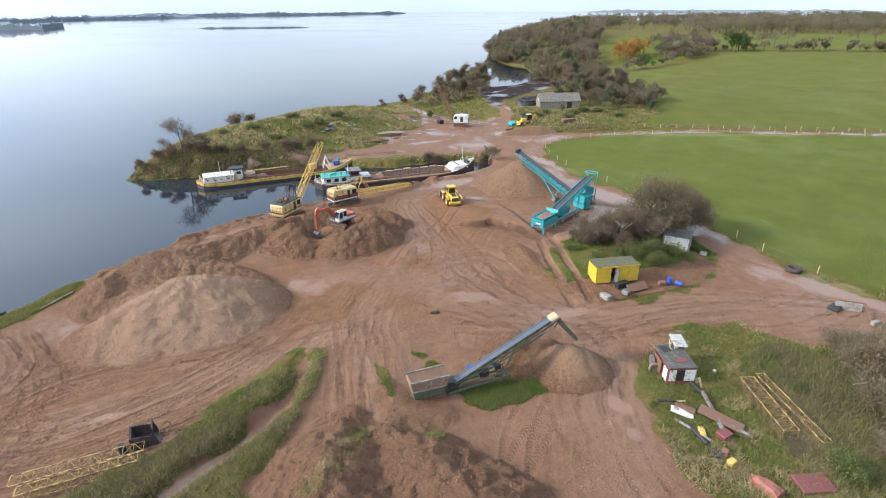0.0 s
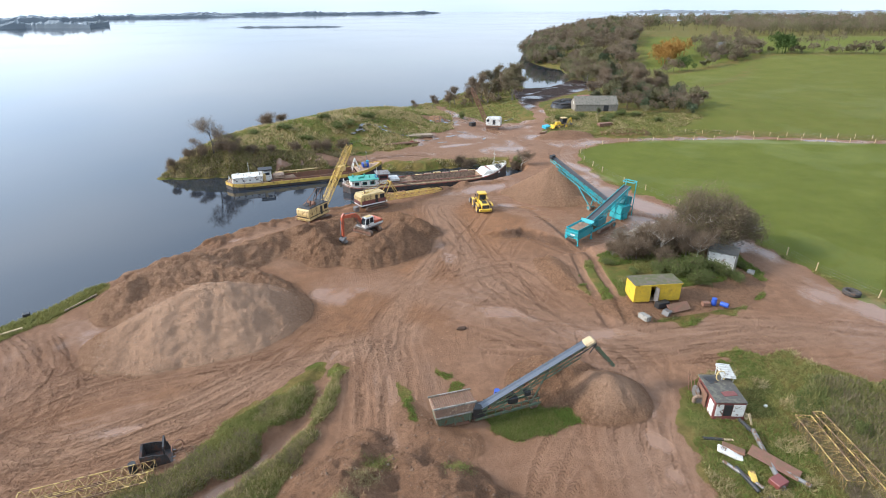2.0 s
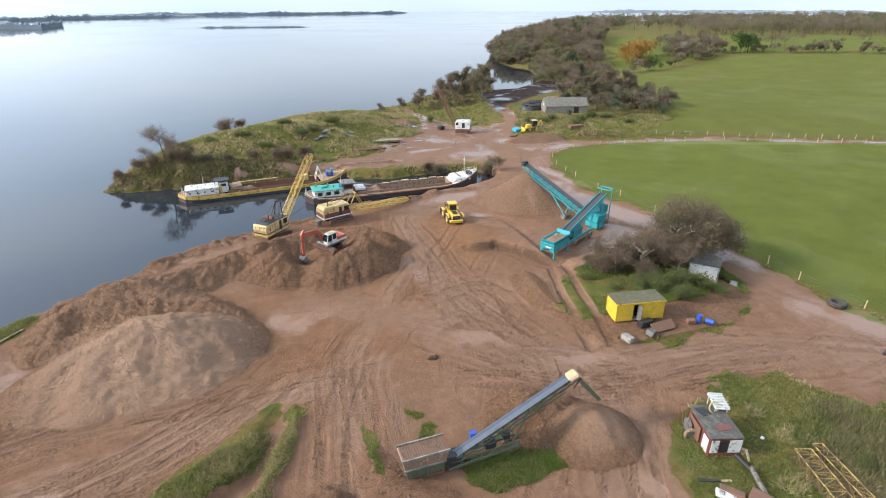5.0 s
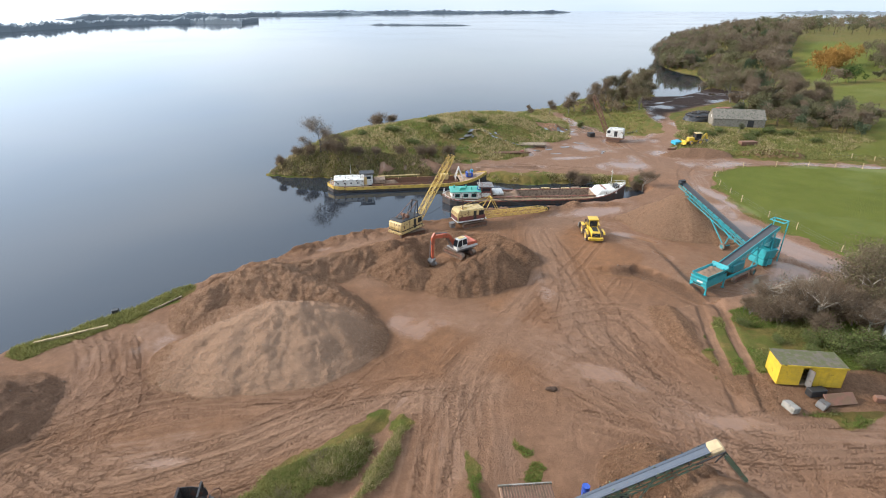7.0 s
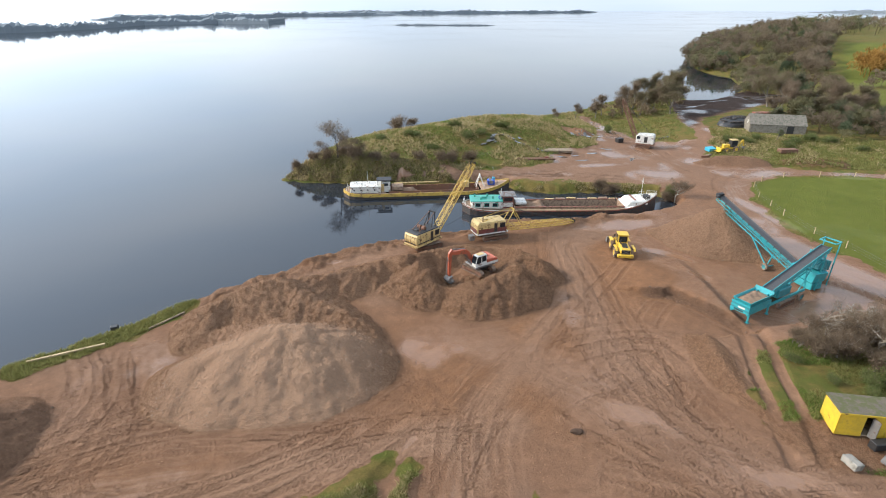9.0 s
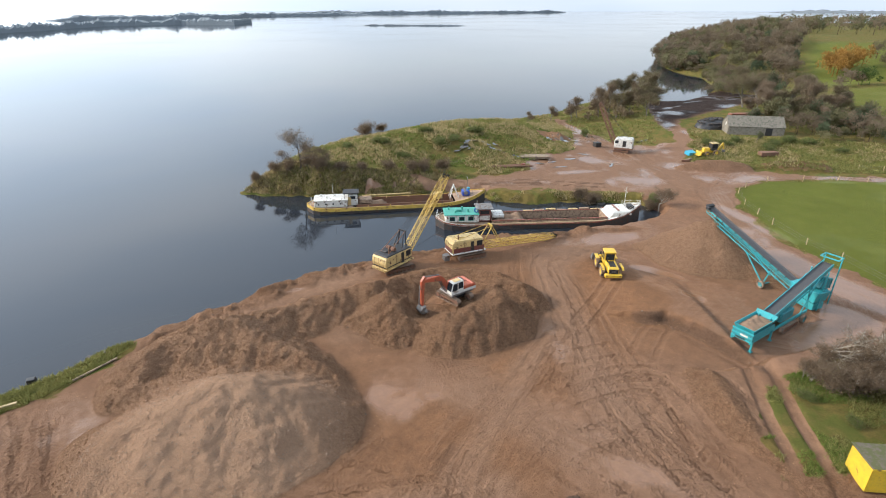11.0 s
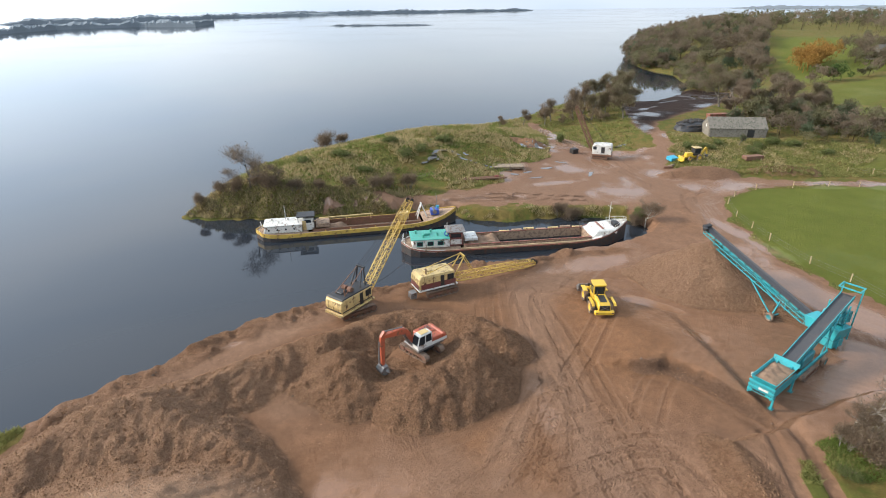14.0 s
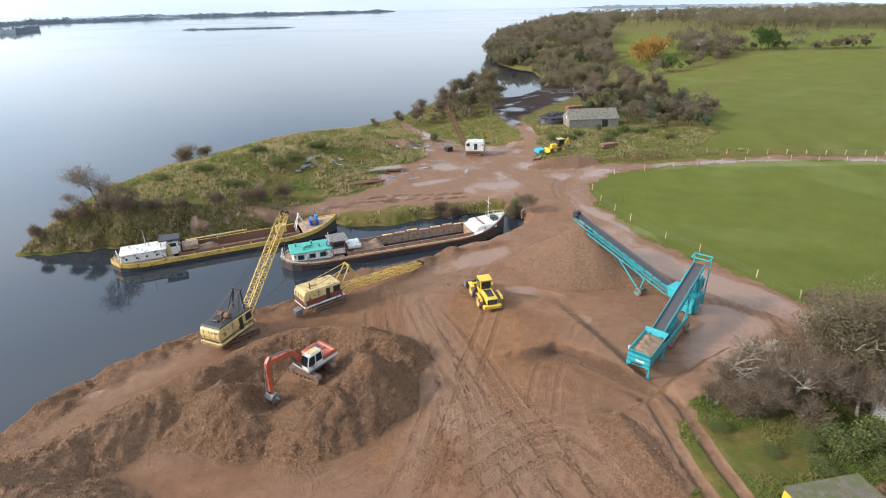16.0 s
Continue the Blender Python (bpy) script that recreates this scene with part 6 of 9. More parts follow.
# ---- teal stockpiling conveyor and screener ----
def truss_conveyor(c, a, b, w, depth, mat, belt, bays, rollers=True):
    """An inclined belt on a lattice frame from a to b."""
    a, b = Vector(a), Vector(b)
    d = (b - a).normalized()
    side = Vector((0, 0, 1)).cross(d).normalized()
    up = d.cross(side)
    fr = None
    for s in (-1, 1):
        bm = bm_new()
        o = side * (s * w / 2)
        beam(bm, a + o, b + o, 0.08, 0.14)
        beam(bm, a + o - up * depth * 0.5, b + o - up * depth * 0.5, 0.07, 0.09)
        beam(bm, a.lerp(b, 0.12) + o - up * depth, a.lerp(b, 0.9) + o - up * depth, 0.08, 0.1)
        for k in range(bays):
            t0, t1 = k / bays, (k + 1) / bays
            p0, p1 = a.lerp(b, t0) + o, a.lerp(b, t1) + o
            low0 = depth if 0.1 < t0 < 0.92 else depth * 0.5
            low1 = depth if 0.1 < t1 < 0.92 else depth * 0.5
            beam(bm, p0, p1 - up * low1, 0.05)
            beam(bm, p1, p1 - up * low1, 0.05)
        fr = part("side_frame", bm, mat, c, "teal lattice side frame" if mat is P_TEAL else "")
    bm = bm_new()
    q = d.to_track_quat("X", "Z").to_matrix().to_4x4()
    box(bm, (a + b) / 2 + up * 0.10, ((b - a).length, w * 0.82, 0.03), q)
    for s in (-1, 1):
        mm = q @ Matrix.Rotation(radians(s * 28), 4, "X")
        box(bm, (a + b) / 2 + up * 0.17 + side * (s * w * 0.46), ((b - a).length, w * 0.24, 0.03), mm)
    part("belt", bm, belt, c, "dark rubber conveyor belt")
    if rollers:
        n = int((b - a).length / 1.2)
        for k in range(n):
            p = a.lerp(b, (k + 0.5) / n) + up * 0.02
            part("idler", tube(bm_new(), p - side * (w / 2 + 0.12), p + side * (w / 2 + 0.12), 0.07, seg=6), P_BLACK, c)
            part("idler_bracket", box(bm_new(), p + side * (w / 2 + 0.06) + up * 0.14, (0.1, 0.06, 0.26), q), P_BLACK, c)
    for e in (a, b):
        part("end_drum", tube(bm_new(), e - side * w * 0.45, e + side * w * 0.45, 0.2, seg=12), P_BLACK, c)
    return d, side, up


def stacker():
    c = thing("stockpile_conveyor", pose(45.3, 54.7, height_at(44, 57), 0, 0, 107.2), "teal wheeled stockpile conveyor dropping sand on a cone heap", "conveyor")
    a, b = (0.0, 0, 1.5), (16.3, 0, 6.7)
    truss_conveyor(c, a, b, 1.05, 0.95, P_TEAL, P_BELT, 18)
    hp = prism(bm_new(), [(-1.4, 1.2), (1.6, 1.4), (1.9, 2.6), (-1.7, 2.6)], -1.0, 1.0, 0.05)
    part("feed_hopper", hp, P_TEAL, c, "teal feed hopper")
    part("feed_base", box(bm_new(), (-0.2, 0, 0.65), (2.4, 1.7, 0.9), bevel=0.06), P_TEAL, c)
    part("splash_plate", prism(bm_new(), [(6.2, 2.2), (8.4, 3.0), (8.2, 3.4), (6.0, 2.7)], -0.62, -0.56), P_TEAL, c)
    for s in (-1, 1):
        wheel(c, (5.2, s * 1.3, 0.5), 0.5, 0.36, P_RUBBER, P_TEAL_D)
        bm = beam(bm_new(), (5.2, s * 1.05, 0.5), (9.0, s * 0.5, 3.4), 0.12)
        beam(bm, (5.2, s * 1.05, 0.5), (5.0, s * 0.5, 2.4), 0.12)
        part("support_leg", bm, P_TEAL, c)
    part("axle", beam(bm_new(), (5.2, -1.3, 0.5), (5.2, 1.3, 0.5), 0.14), P_TEAL_D, c)
    part("drive_motor", box(bm_new(), (16.0, 0.75, 6.95), (0.6, 0.45, 0.4), bevel=0.05), P_BLACK, c)
    part("head_guard", box(bm_new(), (16.45, 0, 7.1), (0.5, 1.2, 0.3), pose(0, 0, 0, 0, -18, 0), 0.04), P_BLACK, c)
    return c


def screener():
    c = thing("screening_plant", pose(32.4, 46.6, height_at(33, 47.5), 0, 0, 30.2), "teal mobile screening plant with sand in its feed hopper", "screener")
    truss_conveyor(c, (3.9, 0, 2.0), (16.4, 0, 5.2), 1.0, 0.8, P_TEAL, P_BELT, 12, False)
    for s in (-1, 1):
        bm = beam(bm_new(), (3.9, s * 0.60, 2.15), (16.4, s * 0.60, 5.35), 0.06, 0.42)
        part("side_skirt", bm, P_TEAL, c, "teal belt side plate")
    # hopper: four sloped plates on a frame
    bm = bm_new()
    top, bot = [(0, -1.08), (4.3, -1.08), (4.3, 1.08), (0, 1.08)], [(0.5, -0.7), (4.0, -0.7), (4.0, 0.7), (0.5, 0.7)]
    for rim, z0, z1, o in ((top, 2.5, 1.5, 0.0),):
        tv = [bm.verts.new((x, y, z0)) for x, y in rim]
        bv = [bm.verts.new((x, y, z1)) for x, y in bot]
        ti = [bm.verts.new((x * 0.97 + 0.06, y * 0.95, z0)) for x, y in rim]
        bi = [bm.verts.new((x * 0.97 + 0.06, y * 0.92, z1 + 0.02)) for x, y in bot]
        for i in range(4):
            j = (i + 1) % 4
            bm.faces.new((tv[i], tv[j], bv[j], bv[i]))
            bm.faces.new((ti[j], ti[i], bi[i], bi[j]))
            bm.faces.new((tv[j], tv[i], ti[i], ti[j]))
        bm.faces.new(bi)
        bm.faces.new(bv[::-1])
    bmesh.ops.recalc_face_normals(bm, faces=bm.faces)
    part("feed_hopper", bm, P_TEAL, c, "teal steel feed hopper")
    part("sand_fill", sand_load(0.3, 4.1, 1.9, 2.2, 0.3, 2.1), P_SAND, c)
    part("hopper_lip", box(bm_new(), (4.35, 0, 2.6), (0.12, 2.2, 0.4), pose(0, 0, 0, 0, 15, 0)), P_TEAL, c)
    for s in (-1, 1):
        part("chassis_beam", beam(bm_new(), (0.1, s * 0.85, 0.95), (12.0, s * 0.85, 0.95), 0.16, 0.32), P_TEAL, c)
        part("hopper_side", prism(bm_new(), [(0.0, 1.05), (4.6, 1.05), (4.3, 1.9), (0.1, 1.9)], s * 0.98 - 0.03, s * 0.98 + 0.03), P_TEAL, c)
        for x in (0.2, 4.0):
            part("leg", box(bm_new(), (x, s * 1.05, 0.6), (0.16, 0.16, 1.3)), P_TEAL, c)
            part("foot", box(bm_new(), (x, s * 1.05, 0.03), (0.4, 0.4, 0.06)), P_TEAL_D, c)
        part("prop", beam(beam(bm_new(), (10.5, s * 0.8, 1.0), (13.2, s * 0.7, 4.6), 0.12), (12.0, s * 0.8, 1.0), (11.4, s * 0.7, 4.0), 0.1), P_TEAL, c)
        crawler(c, 6.2, 9.4, s * 1.05, 0, 0.75, 0.45, P_TRACK, P_RUST, 6)
        wheel(c, (10.6, s * 1.2, 0.5), 0.5, 0.38, P_RUBBER, P_TEAL_D)
    for k in range(3):
        part("front_slat", box(bm_new(), (-0.02, 0, 1.15 + k * 0.45), (0.08, 2.2, 0.2)), P_TEAL, c)
    part("front_plate", box(bm_new(), (0.06, 0, 1.5), (0.06, 2.1, 1.0)), P_TEAL_D, c)
    part("sign_plate", box(bm_new(), (-0.07, -0.2, 1.6), (0.02, 0.8, 0.22)), P_WHITE, c)
    part("warning_plate", box(bm_new(), (-0.07, 0.1, 1.2), (0.02, 1.1, 0.16)), P_BLACK, c)
    part("engine_box", box(bm_new(), (7.6, 0, 1.7), (2.6, 1.5, 1.1), bevel=0.08), P_TEAL_D, c)
    # screen box under the head
    bx = part("screen_box", prism(bm_new(), [(14.4, 2.9), (17.2, 2.2), (17.4, 3.4), (14.9, 4.2)], -0.7, 0.7, 0.06), P_TEAL_D, c, "dark teal screen box")
    for k in range(4):
        part("rib", box(bm_new(), (14.9 + k * 0.7, -0.72, 3.4 - k * 0.18), (0.1, 0.06, 1.2)), P_TEAL, bx)
    part("discharge_chute", prism(bm_new(), [(15.4, 0.4), (16.6, 0.3), (16.8, 1.5), (15.3, 1.7)], -0.55, 0.55, 0.06), P_TEAL, c)
    for s in (-1, 1):
        part("screen_leg", beam(bm_new(), (17.4, s * 0.9, 0.1), (17.6, s * 0.9, 6.0), 0.12), P_TEAL, c)
        part("screen_leg", beam(bm_new(), (14.6, s * 0.9, 0.1), (14.8, s * 0.9, 5.0), 0.12), P_TEAL, c)
        part("top_rail", beam(bm_new(), (16.4, s * 0.95, 6.0), (17.7, s * 0.95, 6.05), 0.12), P_TEAL, c)
    for x in (16.4, 17.7):
        part("top_rail", beam(bm_new(), (x, -0.95, 6.02), (x, 0.95, 6.02), 0.12), P_TEAL, c)
    part("side_conveyor", beam(bm_new(), (17.4, 0.2, 2.0), (19.2, 0.4, 0.9), 0.8, 0.16), P_TEAL_D, c)
    return c


stacker()
screener()
bk = part("bucket", lathe(bm_new(), [(0.02, 0), (0.15, 0), (0.19, 0.36), (0.17, 0.36), (0.14, 0.03)], 14), P_WHITE, None, m=pose(34.6, 50.4, height_at(34.6, 50.4), 0, 0, 0))
tagged(bk, "small white plastic bucket on the mud", "bucket")


# ---- old green conveyor ----
def old_conveyor():
    h0 = height_at(6, 15)
    c = thing("old_conveyor", pose(3.2, 15.4, h0, 0, 0, 1.5), "old green sand conveyor with rusty hopper and wet belt", "conveyor")
    a, b = Vector((4.0, -0.6, 1.3)), Vector((14.1, 0.2, 5.25))
    d, side, up = truss_conveyor(c, a, b, 0.66, 0.75, P_GREEN, P_BELT_BLUE, 12)
    hop = part("hopper", prism(bm_new(), [(0, 1.3), (3.3, 1.3), (3.5, 2.25), (-0.2, 2.25)], -0.8, 0.8, 0.05), P_BOARD, c, "brown rusty hopper with grid top")
    part("hopper_fill", box(bm_new(), (1.65, 0, 2.27), (3.4, 1.4, 0.08)), P_SAND, hop)
    for k in range(18):
        part("grid_bar", box(bm_new(), (-0.05 + k * 0.2, 0, 2.34), (0.045, 1.55, 0.08)), P_RUST, hop)
    for y in (-0.83, 0.83):
        part("hopper_rim", beam(bm_new(), (-0.25, y, 2.32), (3.55, y, 2.32), 0.1, 0.16), P_CONC, hop, "pale worn rim")
        for k in range(5):
            part("hopper_rib", box(bm_new(), (0.2 + k * 0.75, y * 0.99, 1.78), (0.07, 0.06, 0.9)), P_BOARD, hop)
    part("hopper_belt_rail", beam(bm_new(), (-0.1, -0.84, 1.32), (3.4, -0.84, 1.32), 0.08, 0.12), P_CONC, hop)
    for x in (0.4, 1.7, 3.0):
        part("hopper_stay", beam(bm_new(), (x, -0.75, 0.2), (x, -0.75, 1.3), 0.09), P_GREEN, c)
    part("motor_box", box(bm_new(), (6.9, -0.55, 1.55), (0.9, 0.7, 0.6), bevel=0.06), P_BLACK, c, "black drive motor")
    part("motor_box", box(bm_new(), (8.3, -0.5, 1.9), (0.6, 0.6, 0.5), bevel=0.06), P_BLACK, c)
    part("lower_hopper", prism(bm_new(), [(0.2, 0.3), (3.2, 0.3), (3.3, 1.3), (0, 1.3)], -0.7, 0.7, 0.05), P_GREEN, c, "dull green lower hopper")
    part("tail_guard", prism(bm_new(), [(3.2, 0.4), (4.3, 0.6), (4.6, 1.4), (3.2, 1.6)], -0.9, 0.1, 0.06), P_BLACK, c)
    for s in (-0.85, 0.35):
        bm = beam(bm_new(), (3.4, s, 0.35), (9.6, s, 0.75), 0.12, 0.22)
        beam(bm, (3.6, s, 0.95), (9.4, s, 1.3), 0.1, 0.12)
        for k in range(8):
            x = 3.7 + k * 0.8
            beam(bm, (x, s, 0.4 + k * 0.05), (x, s, 0.98 + k * 0.05), 0.07)
        part("undercarriage_beam", bm, P_GREEN, c)
        bm = beam(bm_new(), (8.6, s, 0.9), (10.4, s * 0.5, 4.0), 0.11)
        beam(bm, (8.6, s, 0.9), (7.4, s * 0.5, 2.8), 0.11)
        part("support_leg", bm, P_GREEN, c)
        wheel(c, (9.0, s * 0.7, 0.4), 0.4, 0.3, P_RUBBER, P_RUST)
    part("foot", box(bm_new(), (1.6, 0, 0.15), (3.0, 1.4, 0.3)), P_RUST, c)
    part("head_cover", box(bm_new(), b + Vector((0.3, 0, 0.15)), (0.95, 1.0, 0.6), pose(0, 0, 0, 0, -25, 0), 0.14), P_TIMBER, c, "cream head drum cover")
    bm = beam(bm_new(), b + Vector((0.8, -0.6, -0.1)), b + Vector((2.9, -0.5, -2.6)), 0.1, 0.3)
    beam(bm, b + Vector((0.8, 0.4, -0.1)), b + Vector((2.9, 0.4, -2.6)), 0.1, 0.3)
    for k in range(6):
        p = b + Vector((0.8, 0, -0.1)).lerp(Vector((2.9, 0, -2.6)), k / 5)
        beam(bm, p + Vector((0, -0.6, 0)), p + Vector((0, 0.4, 0)), 0.08)
    part("discharge_chute", bm, P_GREEN, c, "mossy green discharge chute")
    part("chute_plate", beam(bm_new(), b + Vector((0.75, -0.1, -0.35)), b + Vector((2.75, -0.05, -2.75)), 0.9, 0.05), P_BOARD, c, "rusty chute floor plate")
    for y in (-0.5, 0.7):
        part("head_frame", beam(beam(bm_new(), b + Vector((-1.2, y - 0.1, -0.7)), b + Vector((0.7, y - 0.1, 0.35)), 0.07), b + Vector((0.1, y - 0.1, -0.6)), b + Vector((0.7, y - 0.1, 0.35)), 0.07), P_BLACK, c)
    return c


old_conveyor()


def drum(x, y, mat, label, lying=False, turn=0):
    bm = lathe(bm_new(), [(0.01, 0), (0.28, 0), (0.29, 0.28), (0.305, 0.30), (0.29, 0.32), (0.29, 0.56), (0.305, 0.58), (0.29, 0.60), (0.28, 0.88), (0.25, 0.87), (0.01, 0.86)], 18)
    z = height_at(x, y)
    m = pose(x, y, z + 0.3, 90, 0, turn) if lying else pose(x, y, z, 0, 0, turn)
    return tagged(part("drum", bm, mat, None, m=m), label, "drum")


drum(9.6, 17.2, P_BLUE, "blue plastic drum behind the old conveyor")
drum(40.0, 25.6, P_BLUE, "blue plastic drum standing in the grass")
drum(40.7, 25.3, P_BLUE, "blue plastic drum lying in the grass", True, 30)
drum(-20.2, 16.6, P_BLACK, "black drum with a pale lid by the ditch")


# ---- sheds and things on the grassy island ----
def yellow_shed():
    c = thing("site_shed", at(33.6, 28.6, -9, 0.0), "bright yellow timber site shed with open door and mossy flat roof", "shed")
    L, W, H = 5.6, 2.3, 2.15
    bm = bm_new()
    for (x0, x1) in ((-L / 2, -0.85), (-0.2, L / 2)):
        box(bm, ((x0 + x1) / 2, -W / 2, H / 2), (x1 - x0, 0.08, H))
    box(bm, (-0.525, -W / 2, H - 0.1), (0.65, 0.08, 0.2))
    part("front_wall", bm, P_SHED, c, "yellow boarded front with doorway")
    part("back_wall", box(bm_new(), (0, W / 2, H / 2), (L, 0.08, H)), P_SHED, c)
    for s in (-1, 1):
        part("side_wall", box(bm_new(), (s * L / 2, 0, H / 2), (0.08, W + 0.08, H)), P_SHED, c)
    part("floor", box(bm_new(), (0, 0, 0.05), (L, W, 0.1)), P_WOOD, c)
    part("roof", prism(bm_new(), [(-L / 2 - 0.12, H + 0.0), (L / 2 + 0.12, H - 0.02), (L / 2 + 0.12, H + 0.1), (-L / 2 - 0.12, H + 0.12)], -W / 2 - 0.15, W / 2 + 0.15, 0.02), P_ROOF, c, "mossy brown felt roof")
    part("fascia", box(bm_new(), (0, -W / 2 - 0.17, H + 0.02), (L + 0.2, 0.03, 0.16)), P_SHED, c)
    for k in range(5):
        part("batten", box(bm_new(), (0.3 + k * 0.55, -W / 2 - 0.05, H / 2), (0.06, 0.03, H - 0.1)), P_SHED, c)
    part("door", box(bm_new(), (-0.25, -W / 2 - 0.35, H / 2 - 0.05), (0.05, 0.65, H - 0.3), pose(0, 0, 0, 0, 0, 20)), P_STEEL, c, "grey open door")
    part("window", box(bm_new(), (1.9, -W / 2 - 0.045, 1.4), (0.9, 0.03, 0.6)), P_SHED, c)
    return c


yellow_shed()


def white_tank():
    c = thing("storage_bin", at(48.2, 34.0, -48, -0.3), "weathered white concrete storage hut with rust stains", "hut")
    part("body", box(bm_new(), (0, 0, 1.25), (3.6, 3.0, 2.5), bevel=0.06), P_CONC, c, "weathered off-white walls")
    part("front_panel", box(bm_new(), (0, -1.52, 1.25), (3.2, 0.05, 2.2)), P_WHITE, c, "white stained front panel")
    part("roof", prism(bm_new(), [(-1.82, 2.48), (1.82, 2.48), (1.82, 2.56), (0, 2.62), (-1.82, 2.56)], -1.55, 1.52, 0.02), P_FELT, c, "dark flat roof sheet")
    return c


white_tank()


def slab(name, x, y, size, turn, mat, label, cat, tilt=0, roll=0, dz=0.0):
    bm = box(bm_new(), (0, 0, size[2] / 2), size, bevel=min(0.05, size[2] * 0.2))
    for v in bm.verts:
        v.co += 0.06 * min(size[0], 1) * noise.noise_vector(v.co * 1.7 + Vector((x, y, 0)))
    return tagged(part(name, bm, mat, None, m=at(x, y, turn, dz, tilt, roll)), label, cat)


slab("steel_plate", 35.2, 25.7, (2.9, 1.1, 0.12), 4, P_RUST, "red-brown rusty steel plate leaning in grass", "plate", 0, 38, 0.35)
slab("metal_box", 33.2, 25.2, (1.2, 0.8, 0.6), 35, P_STEEL, "battered grey steel box tipped on its side", "box", 15, 10, 0.05)
slab("concrete_block", 30.3, 25.1, (0.8, 1.3, 0.6), 12, P_CONC, "broken concrete block beside the track", "block", 8, 0, 0)
slab("engine_part", 33.6, 26.6, (1.6, 0.7, 0.7), 5, P_BLACK, "black scrap engine by the yellow shed", "scrap", 0, 0, 0)
slab("scrap_crate", 39.0, 25.7, (0.9, 0.6, 0.5), -12, P_RUST, "rusty crate beside the blue drums", "crate")
slab("concrete_slab", 51.0, 31.6, (1.2, 0.9, 0.25), 40, P_CONC, "pale concrete slab in the grass", "slab")

bm = lathe(bm_new(), [(0.62, 0.0), (0.95, 0.0), (1.0, 0.12), (1.0, 0.45), (0.95, 0.55), (0.66, 0.55), (0.62, 0.45), (0.62, 0.0)], 26)
tagged(part("tractor_tyre", bm, P_TYRE, None, m=at(58.6, 23.6, 0, 0.0, 4), soft=True), "large black tractor tyre lying on the verge", "tyre")


def silage_bay():
    c = thing("concrete_bay", at(56.0, 12.6, 0), "low broken concrete bay wall with rusty capping", "wall")
    part("panel", box(bm_new(), (-0.2, 1.4, 0.45), (2.6, 0.3, 1.0), pose(0, 0, 0, -12, 0, -40), 0.04), P_CONC, c, "pale concrete panel")
    part("capping", beam(bm_new(), (-1.1, 2.4, 1.0), (1.2, 0.5, 1.0), 0.2, 0.12), P_RUST, c)
    part("side_rail", beam(bm_new(), (1.2, 0.5, 0.8), (-0.6, -1.6, 0.25), 0.15, 0.15), P_RUST, c)
    part("block", box(bm_new(), (-0.6, -2.0, 0.25), (0.9, 0.5, 0.5), bevel=0.05), P_CONC, c)
    return c


silage_bay()
slab("black_sheet", 54.5, 14.6, (1.6, 1.1, 0.35), 20, P_BLACK, "crumpled black plastic sheet", "sheet")


def shore_timber(x0, y0, x1, y1, w, h, mat, label):
    """A squared timber along the water's edge, worn at the ends."""
    ln, turn = math.hypot(x1 - x0, y1 - y0), math.degrees(math.atan2(y1 - y0, x1 - x0))
    bm = box(bm_new(), (0, 0, h / 2), (ln, w, h), bevel=0.03)
    for v in bm.verts:
        v.co += 0.03 * noise.noise_vector(v.co * 2.0 + Vector((x0, y0, 0)))
    z = (height_at(x0, y0) + height_at(x1, y1)) / 2
    tilt = -math.degrees(math.atan2(height_at(x1, y1) - height_at(x0, y0), ln))
    tagged(part("shore_timber", bm, mat, None, m=pose((x0 + x1) / 2, (y0 + y1) / 2, z, 0, tilt, turn)), label, "timber")


shore_timber(-43.0, 38.9, -36.9, 42.0, 0.28, 0.25, P_TIMBER, "long pale yellow timber at the water's edge")
shore_timber(-33.8, 45.0, -31.3, 48.4, 0.22, 0.18, P_WOOD, "grey weathered timber along the grass strip")
shore_timber(-35.0, 49.2, -32.8, 49.6, 0.30, 0.30, P_CONC, "pale beam lying on the shore grass")
slab("mooring_stump", -37.8, 45.4, (0.7, 0.6, 1.1), 20, P_BLACK, "black rotten mooring stump in shore grass", "stump")
slab("scrap_block", -35.8, 48.2, (1.3, 0.7, 0.6), 15, P_BLACK, "black scrap block on the shore grass", "scrap", 6, 0)
slab("scrap_block", -34.6, 49.9, (1.6, 0.5, 0.5), -8, P_HULL, "dark iron scrap at the water's edge", "scrap")


def brick_kerb():
    c = thing("feed_barrier", at(67, 12.0, -22), "long low red-brown feed barrier with white rail", "barrier")
    part("wall", box(bm_new(), (4, 0, 0.2), (14, 0.5, 0.5), bevel=0.04), P_RUST, c)
    part("rail", beam(bm_new(), (0, -1.0, 0.6), (11, -1.0, 0.6), 0.12, 0.25), P_WHITE, c)
    for k in range(5):
        part("post", box(bm_new(), (k * 2.7, -1.0, 0.3), (0.12, 0.12, 0.7)), P_WOOD, c)
    part("gate_post", box(bm_new(), (-3.2, 0.3, 0.7), (0.25, 0.25, 1.5)), P_CONC, c)
    return c


brick_kerb()


